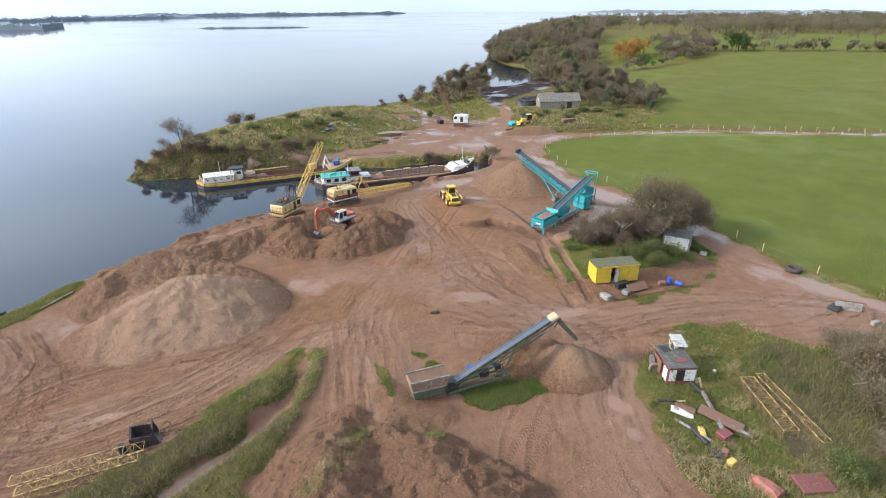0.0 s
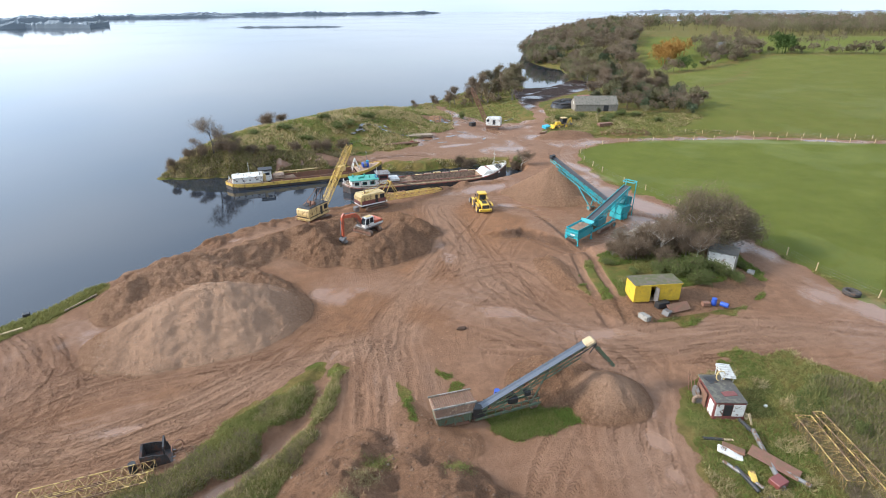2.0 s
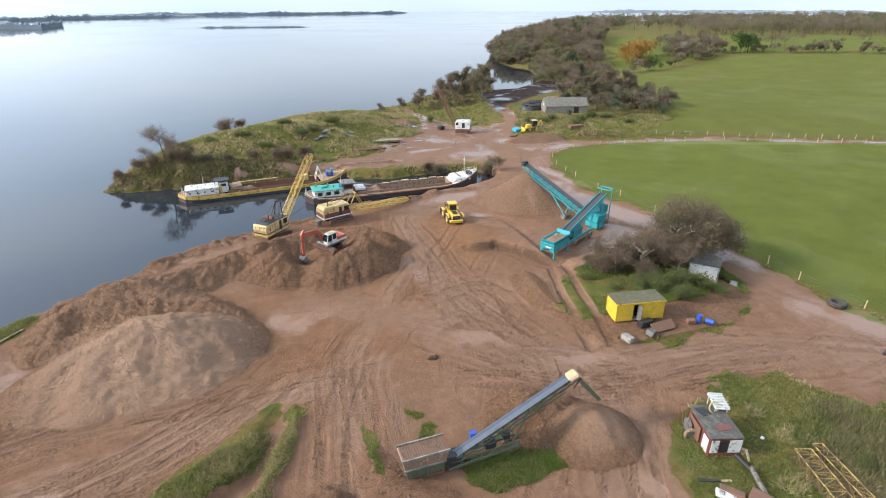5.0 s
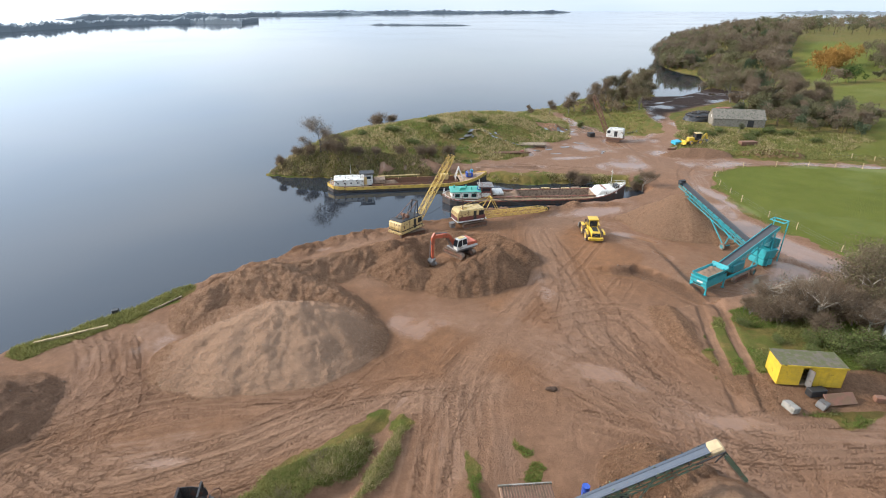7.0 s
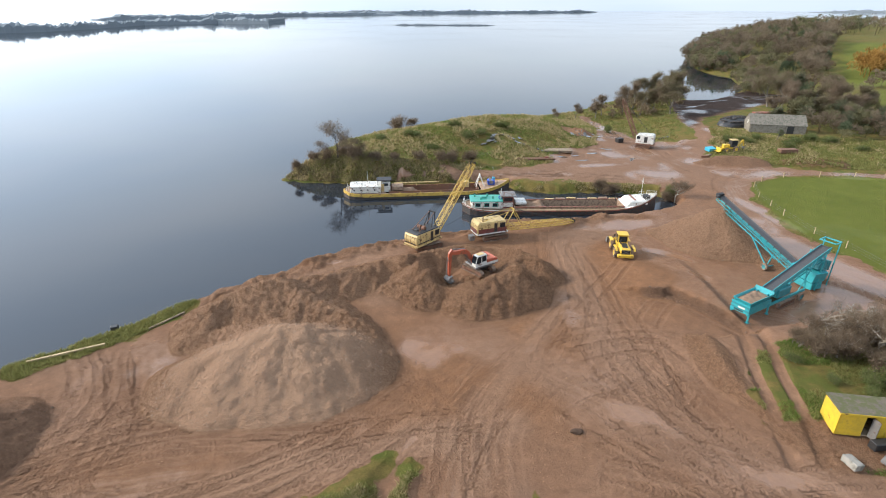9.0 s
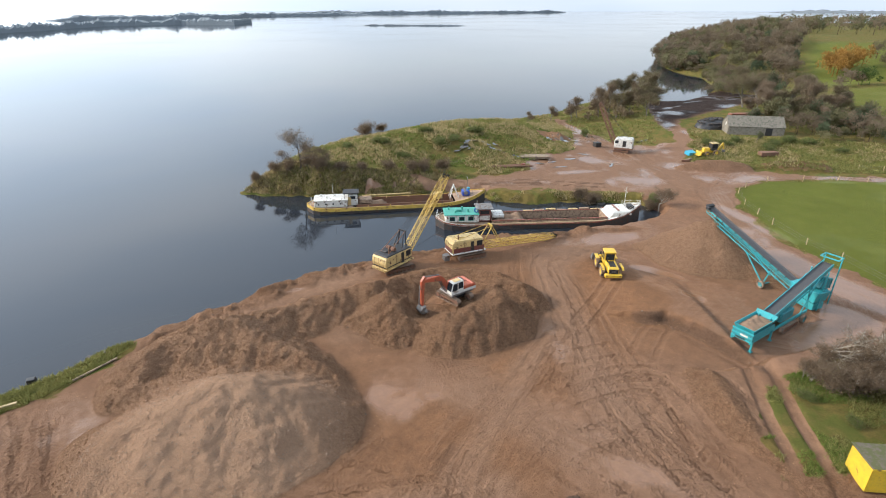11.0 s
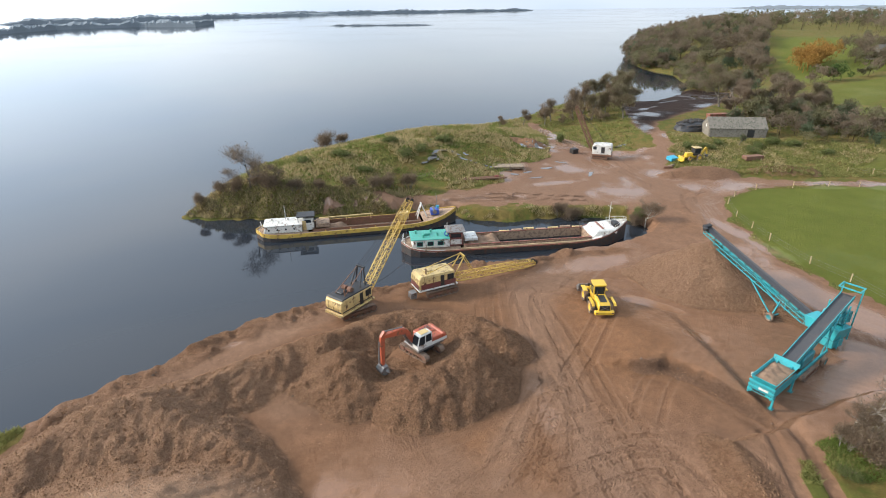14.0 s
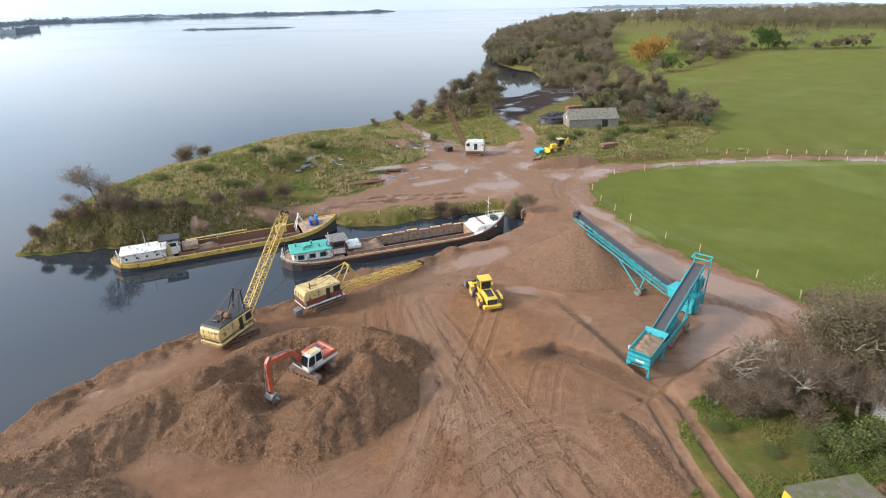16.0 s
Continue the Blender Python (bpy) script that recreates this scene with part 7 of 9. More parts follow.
# ---- wrecked crane house and scrap ----
def wreck():
    c = thing("wrecked_crane_house", at(28.4, 11.2, -17, -0.35) @ Matrix.Diagonal((0.86, 0.86, 0.86, 1)), "derelict crane house, white and maroon with a torn mossy roof", "wreck")
    prof = [(-1.6, -2.3), (1.6, -2.3), (1.6, 1.2), (1.2, 2.2), (-1.4, 2.2)]
    bm = bm_new()
    a = [bm.verts.new((x, y, 0.35)) for x, y in prof]
    b = [bm.verts.new((x * 0.97, y * 0.97, 2.4)) for x, y in prof]
    fs = [bm.faces.new(a[::-1]), bm.faces.new(b)] + [bm.faces.new((a[i], a[(i + 1) % 5], b[(i + 1) % 5], b[i])) for i in range(5)]
    bmesh.ops.bevel(bm, geom=bm.edges[:], offset=0.06, segments=1, affect="EDGES", profile=0.5)
    body = part("body", bm, P_MAROON, c, "maroon framed cab body")
    part("white_panel", box(bm_new(), (-1.05, -2.32, 1.5), (0.7, 0.06, 1.4)), P_WHITE, body)
    part("white_panel", box(bm_new(), (0.85, -2.32, 1.5), (1.15, 0.06, 1.4)), P_WHITE, body)
    # no hole in the body: a black plate paints the dark interior
    part("doorway", box(bm_new(), (-0.2, -2.315, 1.5), (0.75, 0.06, 1.3)), P_BLACK, body, "dark open doorway")
    part("white_panel", box(bm_new(), (1.62, -1.6, 1.5), (0.06, 1.0, 1.4)), P_WHITE, body)
    part("white_panel", box(bm_new(), (-1.63, -1.7, 1.4), (0.06, 0.9, 1.5)), P_WHITE, body)
    part("rusty_panel", box(bm_new(), (-1.66, 0.4, 1.3), (0.08, 2.2, 1.7)), P_RUST, body)
    part("lower_sill", box(bm_new(), (0, -2.33, 0.6), (3.1, 0.08, 0.35)), P_MAROON, body)
    rf = part("roof", box(bm_new(), (0, -0.1, 2.46), (3.12, 4.5, 0.12), bevel=0.05), P_FELT, c, "mossy dark roof with peeling felt")
    part("felt_patch", box(bm_new(), (0.3, -1.0, 2.54), (1.4, 0.7, 0.04), pose(0, 0, 0, 0, 0, 8)), P_MAROON, rf)
    part("felt_patch", box(bm_new(), (-0.6, 1.2, 2.54), (1.0, 1.1, 0.04), pose(0, 0, 0, 0, 3, 15)), P_BLACK, rf)
    hood = part("white_frame", box(bm_new(), (1.1, 1.9, 3.1), (1.5, 1.9, 0.07), pose(0, 0, 0, 10, 6, 0)), P_WHITE, c, "white slatted frame standing on the roof")
    for k in range(6):
        part("slat", box(bm_new(), (1.1, 1.1 + k * 0.32, 3.18 + k * 0.055), (1.45, 0.1, 0.05), pose(0, 0, 0, 10, 6, 0)), P_WHITE, hood)
    for x, y in ((0.5, 1.2), (1.7, 1.2), (0.5, 2.6), (1.7, 2.6)):
        part("leg", beam(bm_new(), (x, y, 2.2), (x, y, 3.1), 0.08), P_WHITE, hood)
    part("hoop", lathe(bm_new(), [(0.5, -0.05), (0.6, -0.05), (0.6, 0.05), (0.5, 0.05), (0.5, -0.05)], 18, pose(0.4, 1.3, 2.95, 75, 0, 15)), P_CREAM, c)
    wheel(c, (-2.0, 0.1, 0.75), 0.62, 0.34, P_RUBBER, P_STEEL)
    part("flywheel", lathe(bm_new(), [(0.05, -0.08), (0.75, -0.08), (0.75, 0.08), (0.05, 0.08)], 20, pose(-2.0, 0.9, 1.1, 0, 90, 0)), P_STEEL, c)
    for k in range(5):
        a = Vector((-1.5 - 0.15 * k, 0.6 + 0.4 * k, 0.2))
        part("bent_bar", beam(bm_new(), a, a + Vector((-0.2, 0.3, 1.9)), 0.07), P_RUST, c)
    part("loose_board", beam(bm_new(), (1.75, -2.6, 1.4), (2.1, -3.2, 0.1), 0.3, 0.05), P_TIMBER, c)
    part("base_frame", box(bm_new(), (0, -0.2, 0.2), (3.2, 4.6, 0.35)), P_RUST, c)
    part("sill_plank", beam(bm_new(), (-1.8, -2.9, 0.12), (1.2, -2.8, 0.12), 0.25, 0.12), P_WOOD, c)
    return c


wreck()


def pipe(x0, y0, x1, y1, r, mat, label, name="pipe", z0=0.0, z1=0.0):
    cx, cy = (x0 + x1) / 2, (y0 + y1) / 2
    a = Vector((x0 - cx, y0 - cy, height_at(x0, y0) + r + z0))
    b = Vector((x1 - cx, y1 - cy, height_at(x1, y1) + r + z1))
    z = min(a.z, b.z)
    a.z, b.z = a.z - z, b.z - z
    d = (b - a).normalized()
    bm = bm_new()
    q = d.to_track_quat("Z", "Y").to_matrix().to_4x4()
    lathe(bm, [(r * 0.85, 0), (r, 0), (r, (b - a).length), (r * 0.85, (b - a).length), (r * 0.85, 0)], 12, Matrix.Translation(a) @ q)
    return tagged(part(name, bm, mat, None, m=pose(cx, cy, z)), label, "pipe")


pipe(28.6, 7.4, 26.2, 1.9, 0.19, P_STEEL, "long grey steel pipe in the scrap heap", z0=0.1)
pipe(27.0, 4.5, 28.4, 1.6, 0.17, P_STEEL, "grey steel pipe under a rusty plate")
pipe(24.4, 4.6, 24.3, 2.2, 0.16, P_BLACK, "black plastic pipe among scrap")
pipe(23.9, 5.4, 24.9, 2.4, 0.14, P_STEEL, "bent grey pipe among scrap")
pipe(24.1, 7.9, 25.6, 7.3, 0.13, P_BLACK, "short black pipe on the grass")
pipe(28.6, 8.9, 28.5, 7.4, 0.17, P_BLACK, "black pipe end by the wreck")
slab("rust_plate", 27.4, 4.0, (1.3, 3.6, 0.06), 30, P_RUST, "large rust-red steel sheet on scrap", "plate", 0, 4, 0.35)
slab("wood_sheet", 29.6, 9.2, (0.8, 0.6, 0.06), 20, P_TIMBER, "broken pale plywood sheet on grass", "board")
slab("machine_hood", 25.0, 5.9, (0.7, 1.9, 0.25), 48, P_WHITE, "crumpled white machine panel in scrap", "panel", 0, 12, 0.05)
slab("engine_hood", 25.6, 6.2, (0.8, 1.7, 0.2), 40, P_RUST, "torn brown panel in the scrap heap", "panel", 10, 0, 0.1)
slab("yellow_bracket", 24.9, 3.4, (0.5, 1.1, 0.3), -30, P_YEL, "broken yellow steel bracket", "scrap")
slab("timber_plank", 25.5, 7.4, (2.0, 0.2, 0.1), -18, P_TIMBER, "loose pale plank on the grass", "plank")
slab("yellow_box", 24.6, 0.0, (0.65, 0.5, 0.45), 10, P_YEL, "small dented yellow steel box", "box")
slab("scrap_engine", 24.8, 0.9, (0.5, 0.5, 0.6), 30, P_RUST, "rusty engine block in the weeds", "scrap")
tub = bm_new()
hullv = []
for zz, k in ((0.0, 1.0), (0.4, 0.9), (0.58, 0.55)):
    hullv.append([tub.verts.new((k * px, k * py, zz)) for px, py in ((-1.1, -0.6), (0.2, -0.65), (0.9, -0.4), (1.3, 0.0), (0.9, 0.4), (0.2, 0.65), (-1.1, 0.6))])
for r0, r1 in zip(hullv, hullv[1:]):
    for a in range(7):
        tub.faces.new((r0[a], r0[(a + 1) % 7], r1[(a + 1) % 7], r1[a]))
tub.faces.new(hullv[-1])
bmesh.ops.recalc_face_normals(tub, faces=tub.faces)
tagged(part("upturned_dinghy", tub, P_REDTRIM, None, m=at(25.2, -2.6, 105, 0.02)), "faded red dinghy hull lying upside down in grass", "boat")
slab("rust_tank", 28.6, -3.6, (2.6, 1.7, 0.45), -15, P_MAROON, "rust-brown flat tank in the bushes", "tank")
slab("scrap_tub", 26.3, 2.5, (1.1, 0.9, 0.5), 10, P_MAROON, "maroon steel tub among scrap", "tub")
slab("white_lump", 32.2, 9.7, (0.3, 0.25, 0.2), 10, P_WHITE, "small white plastic lump in the grass", "litter")


P_OLDYEL = painted("rusted_yellow_paint", (0.52, 0.35, 0.09), amount=0.7)


def boom_section(x0, y0, x1, y1, w, label, z=0.4):
    h0, h1 = height_at(x0, y0), height_at(x1, y1)
    c = thing("crane_boom_section", pose(x0, y0, 0), label, "boom section")
    lattice_boom(c, (0, 0, h0 + z), (x1 - x0, y1 - y0, h1 + z), w, w * 0.75, w, w * 0.75, P_OLDYEL, 12, 0.065, 0.032, ends=0)
    return c


boom_section(33.4, 7.2, 31.2, 0.6, 1.3, "rusty yellow lattice boom section lying in weeds")
boom_section(35.2, 7.4, 33.0, -1.2, 0.8, "yellow lattice boom section half sunk in brambles")
boom_section(-27.3, 15.3, -18.5, 16.0, 1.1, "pale yellow lattice boom section beside the ditch")
boom_section(-26.6, 14.2, -18.7, 14.7, 0.9, "yellow lattice boom section lying against another", 0.35)


def drag_bucket():
    c = thing("drag_bucket", at(-18.6, 17.5, 8), "black steel drag bucket standing by the boom sections", "bucket")
    bm = prism(bm_new(), [(-1.0, 0.05), (0.9, 0.0), (1.0, 0.12), (-0.9, 0.18), (-0.95, 1.25), (-1.1, 1.3)], -0.8, 0.8)
    for s in (-0.8, 0.75):
        prism(bm, [(-1.1, 0.05), (0.9, 0.0), (0.75, 0.9), (-0.2, 1.2), (-1.1, 1.3)], s, s + 0.06)
    part("shell", bm, P_HULL, c, "dented black shell")
    part("arch", beam(beam(beam(bm_new(), (0.6, -0.75, 0.8), (0.6, -0.7, 1.6), 0.12), (0.6, -0.7, 1.6), (0.6, 0.7, 1.6), 0.12), (0.6, 0.7, 1.6), (0.6, 0.75, 0.8), 0.12), P_BLACK, c)
    for k in range(4):
        part("tooth", beam(bm_new(), (0.85, -0.6 + k * 0.4, 0.06), (1.2, -0.6 + k * 0.4, 0.02), 0.1), P_STEEL, c)
    part("hoop", lathe(bm_new(), [(0.5, -0.04), (0.56, -0.04), (0.56, 0.04), (0.5, 0.04), (0.5, -0.04)], 16, pose(1.4, 0.3, 0.55, 90, 0, 40)), P_RUST, c)
    return c


drag_bucket()


# ---- far machines, barn ----
def far_dragline():
    c = thing("dragline_crane", at(50.4, 129.2, 152), "small white dragline crane with rusty red lattice boom", "crane")
    for s in (-1, 1):
        crawler(c, -1.8, 1.8, s * 1.1, 0, 0.8, 0.55, P_TRACK, P_RUST)
    part("deck", box(bm_new(), (-0.4, 0, 1.0), (4.4, 2.9, 0.35), bevel=0.06), P_RUST, c)
    house = part("house", prism(bm_new(), [(-2.5, 1.15), (1.8, 1.15), (1.8, 3.0), (1.5, 3.35), (-2.2, 3.45), (-2.5, 3.1)], -1.4, 1.4, 0.12), P_WHITE, c, "white rusting house")
    part("roof_hatch", box(bm_new(), (-0.6, 0, 3.5), (1.6, 1.2, 0.2), bevel=0.05), P_WHITE, house)
    for y in (-1.41, 1.41):
        part("side_door", box(bm_new(), (-0.6, y, 2.2), (0.8, 0.03, 1.4)), P_BLACK, house)
        part("cab_window", box(bm_new(), (1.2, y, 2.6), (0.8, 0.03, 0.7)), P_GLASS, house)
    part("rear_door", box(bm_new(), (-2.5, 0.3, 2.2), (0.04, 0.8, 1.3), pose(0, 0, 0, 0, 3, 0)), P_BLACK, house)
    lattice_boom(c, (1.6, 0, 1.5), (6.4, 0, 11.4), 0.9, 0.3, 1.0, 0.9, P_RUST, 10, 0.15, 0.08)
    for s in (-0.5, 0.5):
        cable(c, (-1.2, s, 3.5), (6.3, s * 0.6, 11.5), P_BLACK, 0.03)
    return c


far_dragline()
slab("drag_bucket", 45.6, 133.5, (1.6, 1.4, 1.1), 20, P_BLACK, "black drag bucket in the grass", "bucket")


def backhoe():
    c = thing("backhoe_loader", at(69.2, 122.6, 185), "yellow backhoe loader parked on the far verge", "backhoe")
    for x, r in ((-1.0, 0.7), (1.3, 0.5)):
        for s in (-1, 1):
            wheel(c, (x, s * 0.85, r), r, 0.4, P_RUBBER, P_LOADER)
    part("chassis", box(bm_new(), (0.2, 0, 0.9), (3.6, 0.9, 0.5), bevel=0.06), P_LOADER, c)
    part("hood", box(bm_new(), (1.2, 0, 1.4), (1.6, 0.95, 0.7), bevel=0.08), P_LOADER, c)
    cab = part("cab", box(bm_new(), (-0.5, 0, 1.95), (1.5, 1.4, 1.6), bevel=0.06), P_BLACK, c, "dark cab frame")
    part("roof", box(bm_new(), (-0.5, 0, 2.82), (1.7, 1.6, 0.14), bevel=0.04), P_CREAM, cab, "cream cab roof")
    for s in (-1, 1):
        part("side_window", box(bm_new(), (-0.5, s * 0.71, 2.2), (1.2, 0.03, 0.9)), P_GLASS, cab)
        part("lift_arm", beam(bm_new(), (0.6, s * 0.6, 1.5), (2.9, s * 0.6, 0.6), 0.14, 0.28), P_LOADER, c)
    part("front_bucket", prism(bm_new(), [(2.8, 0.2), (3.6, 0.1), (3.6, 0.18), (3.0, 0.35), (2.95, 1.0), (2.8, 1.0)], -1.15, 1.15), P_LOADER, c)
    part("backhoe_boom", beam(beam(bm_new(), (-1.6, 0, 1.0), (-2.9, 0, 2.7), 0.25, 0.35), (-2.9, 0, 2.7), (-3.3, 0, 1.2), 0.2, 0.3), P_LOADER, c, "folded yellow backhoe arm")
    part("hoe_bucket", box(bm_new(), (-3.3, 0, 0.9), (0.6, 0.6, 0.6), bevel=0.08), P_STEEL, c)
    return c


backhoe()
slab("tarpaulin_heap", 64.9, 123.6, (2.2, 1.6, 0.8), 20, P_CYAN, "heap under a bright blue tarpaulin", "tarpaulin", 0, 10)
slab("log", 62.6, 119.6, (2.2, 0.5, 0.45), 30, P_WOOD, "weathered log at the road edge", "log")
slab("log", 61.6, 118.8, (1.8, 0.5, 0.45), -10, P_RUST, "brown log beside another at the road edge", "log")
slab("rusty_trailer", 82, 120.5, (4.2, 1.6, 0.9), 3, P_RUST, "rust-red flat trailer in the grass", "trailer")
slab("red_trailer", 97, 159, (6.0, 1.8, 1.2), 0, P_REDTRIM, "faded red trailer beyond the barn", "trailer")


def barn():
    c = thing("stone_barn", at(88.4, 138.2, -14, -0.4), "long low stone barn with grey slate roof", "barn")
    L, W, H = 13.2, 5.6, 2.5
    for s in (-1, 1):
        part("long_wall", box(bm_new(), (0, s * W / 2, H / 2), (L, 0.45, H)), P_STONE, c, "rough grey stone wall")
        bm = bm_new()
        gv = [(-W / 2, 0), (W / 2, 0), (W / 2, H), (0, H + 2.1), (-W / 2, H)]
        a = [bm.verts.new((s * L / 2 - 0.2, y, z)) for y, z in gv]
        b = [bm.verts.new((s * L / 2 + 0.2, y, z)) for y, z in gv]
        fs = [bm.faces.new(a), bm.faces.new(b[::-1])] + [bm.faces.new((a[i], b[i], b[(i + 1) % 5], a[(i + 1) % 5])) for i in range(5)]
        bmesh.ops.recalc_face_normals(bm, faces=fs)
        part("gable_wall", bm, P_STONE, c)
        sl = math.atan2(2.1, W / 2)
        ln = math.hypot(2.1, W / 2) + 0.4
        rf = part("roof_slope", box(bm_new(), (0, s * (W / 4 + 0.13), H + 0.98), (L + 0.5, ln, 0.14), Matrix.Rotation(-s * sl, 4, "X")), P_DARKROOF, c, "mossy grey roof")
        for k in range(12):
            x = -L / 2 + 0.7 + k * (L - 1.4) / 11
            part("roof_seam", box(bm_new(), (x, s * (W / 4 + 0.15), H + 1.06), (0.09, ln, 0.06), Matrix.Rotation(-s * sl, 4, "X")), P_STONE, rf)
    part("ridge", tube(bm_new(), (-L / 2 - 0.25, 0, H + 2.1), (L / 2 + 0.25, 0, H + 2.1), 0.14), P_STONE, c)
    part("window", box(bm_new(), (-L / 2 - 0.21, -0.4, 2.7), (0.03, 0.6, 0.8)), P_WHITE, c, "white patch in the gable")
    # doorway shade drawn as a black sheet on the solid wall
    part("doorway", box(bm_new(), (3.0, -W / 2 - 0.23, 1.1), (1.6, 0.03, 2.1)), P_BLACK, c)
    return c


barn()


def tyre_heap():
    """Dark silage clamp weighed down with old tyres."""
    c = thing("silage_clamp", at(82.4, 146.0, 20), "black-sheeted silage clamp covered with old tyres", "silage")
    bm = bm_new()
    bmesh.ops.create_icosphere(bm, subdivisions=3, radius=1, matrix=Matrix.Diagonal((6.0, 4.0, 2.3, 1)))
    for v in bm.verts:
        v.co += 0.25 * noise.noise_vector(v.co * 0.8)
    part("sheet", bm, P_BLACK, c)
    rnd = random.Random(5)
    base = lathe(bm_new(), [(0.2, -0.09), (0.38, -0.1), (0.42, 0), (0.38, 0.1), (0.2, 0.09), (0.2, -0.09)], 10)
    me = bpy.data.meshes.new("tyre")
    base.to_mesh(me)
    base.free()
    me.materials.append(P_TYRE)
    for k in range(70):
        a, r = rnd.uniform(0, 6.28), math.sqrt(rnd.random()) * 0.93
        x, y = 6.0 * r * math.cos(a), 4.0 * r * math.sin(a)
        ob = new("tyre", me)
        ob.parent = c
        ob.matrix_basis = pose(x, y, 2.3 * math.sqrt(max(0, 1 - r * r)) + 0.12, rnd.uniform(-15, 15), rnd.uniform(-15, 15), 0)
    return c


tyre_heap()
pl = thing("pipe_stack", at(20.5, 114.6, 4), "row of rusty dredging pipes with a red end in the grass", "pipes")
for k in range(3):
    part("pipe", tube(bm_new(), (-6, k * 0.5 - 0.5, 0.22), (4.5 - k, k * 0.5 - 0.5, 0.22), 0.22, seg=10), P_RUST, pl)
part("pipe_end", box(bm_new(), (2.6, 0, 0.5), (0.9, 0.5, 0.4), bevel=0.06), P_REDTRIM, pl, "bright red coupling")
slab("timber_heap", 27, 121.6, (6.5, 2.6, 0.5), -6, P_WOOD, "heap of dark weathered timber in the grass", "timber")
for k, (x, y) in enumerate(((36.5, 93.9), (34.5, 95.6))):
    slab("mooring_block", x, y, (1.5, 0.7, 0.5), 30 * k, P_BLACK, "black scrap winch on the quay", "winch")


def fence(name, pts, step, label, seed):
    c = thing(name, pose(0, 0, 0), label, "fence")
    rnd = random.Random(seed)
    tops = []
    for (x0, y0), (x1, y1) in zip(pts, pts[1:]):
        n = max(1, int(math.hypot(x1 - x0, y1 - y0) / step))
        for k in range(n):
            x, y = x0 + (x1 - x0) * k / n, y0 + (y1 - y0) * k / n
            z = height_at(x, y)
            h = rnd.uniform(1.05, 1.3)
            lean = Vector((rnd.uniform(-0.08, 0.08), rnd.uniform(-0.08, 0.08), h))
            part("post", beam(bm_new(), (x, y, z - 0.1), Vector((x, y, z)) + lean, 0.11), P_TIMBER, c)
            tops.append(Vector((x, y, z)) + lean * 0.85)
    bm = bm_new()
    for p, q in zip(tops, tops[1:]):
        for dz in (0, -0.35, -0.7):
            beam(bm, p + Vector((0, 0, dz)), q + Vector((0, 0, dz)), 0.015)
    part("wire", bm, P_STEEL, c)
    return c


fence("field_fence", [(64.5, 99.6), (60.9, 96), (58.6, 90), (57.4, 80), (57.6, 72), (58.8, 66.5), (59.6, 57.6), (60.8, 40), (60.2, 30), (61, 22), (66, 15)], 4.6, "post and wire fence along the green field", 3)
fence("road_fence", [(64.5, 99.6), (71, 102.9), (86, 102.8), (113, 96.9), (155, 76.8), (230, 46)], 5.2, "post and wire fence below the farm road", 4)
fence("road_fence", [(96, 110), (113, 103), (155, 83), (230, 52)], 4.2, "pale post fence above the farm road", 5)


def rod_tangle():
    c = thing("scrap_rods", at(24.2, 0.9, 0), "tangle of bent black hoses and grey rods in the grass", "scrap")
    rnd = random.Random(5)
    for k in range(9):
        a, r, x0, y0 = rnd.uniform(0, 6.28), rnd.uniform(0.3, 0.7), rnd.uniform(-0.5, 0.3), rnd.uniform(-0.3, 0.4)
        bm, last = bm_new(), None
        for i in range(9):
            t = a + i * 0.38
            p = Vector((x0 + r * math.cos(t), y0 + r * 0.8 * math.sin(t), 0.08 + 0.35 * abs(math.sin(i * 0.5 + k))))
            if last is not None:
                tube(bm, last, p, 0.03, seg=6)
            last = p
        part("bent_rod" if k % 2 else "hose", bm, P_STEEL if k % 2 else P_BLACK, c)
    return c


rod_tangle()


# ---- plants ----
M_TWIG = leafy("bare_twigs", (0.095, 0.068, 0.046), (0.245, 0.178, 0.120))
M_BARK = painted("grey_bark", (0.20, 0.17, 0.14), wear=(0.10, 0.09, 0.06), amount=0.5, rough=0.9, dirt=0.0)
M_PALEBARK = painted("pale_bark", (0.38, 0.33, 0.27), wear=(0.20, 0.17, 0.12), amount=0.5, rough=0.9, dirt=0.0)
M_DARKBARK = painted("dark_bark", (0.085, 0.070, 0.058), wear=(0.05, 0.045, 0.035), amount=0.4, rough=0.9, dirt=0.0)
M_SNAGBARK = painted("grey_snag_bark", (0.27, 0.225, 0.175), wear=(0.15, 0.12, 0.09), amount=0.5, rough=0.9, dirt=0.0)
M_OLDLEAF = leafy("dull_olive_leaves", (0.090, 0.080, 0.040), (0.235, 0.200, 0.105))
M_BROWN = leafy("autumn_brown_leaves", (0.115, 0.088, 0.055), (0.300, 0.225, 0.140))
M_GREEN = leafy("dark_green_leaves", (0.025, 0.045, 0.014), (0.096, 0.140, 0.038))
M_BRAMBLE = leafy("bramble_leaves", (0.060, 0.080, 0.025), (0.200, 0.220, 0.075))
M_ORANGE = leafy("orange_leaves", (0.19, 0.095, 0.025), (0.40, 0.23, 0.065))
M_WEED = leafy("dark_weeds", (0.120, 0.092, 0.058), (0.300, 0.235, 0.150))
M_RUSSET = leafy("russet_twigs", (0.125, 0.092, 0.062), (0.275, 0.205, 0.142))
M_GRASS = leafy("rough_grass", (0.110, 0.130, 0.032), (0.320, 0.290, 0.110), 0.8)
M_STRAW = leafy("straw_grass", (0.210, 0.165, 0.075), (0.520, 0.415, 0.220), 0.8)
M_LUSH = leafy("lush_grass", (0.075, 0.115, 0.022), (0.205, 0.250, 0.062), 0.8)


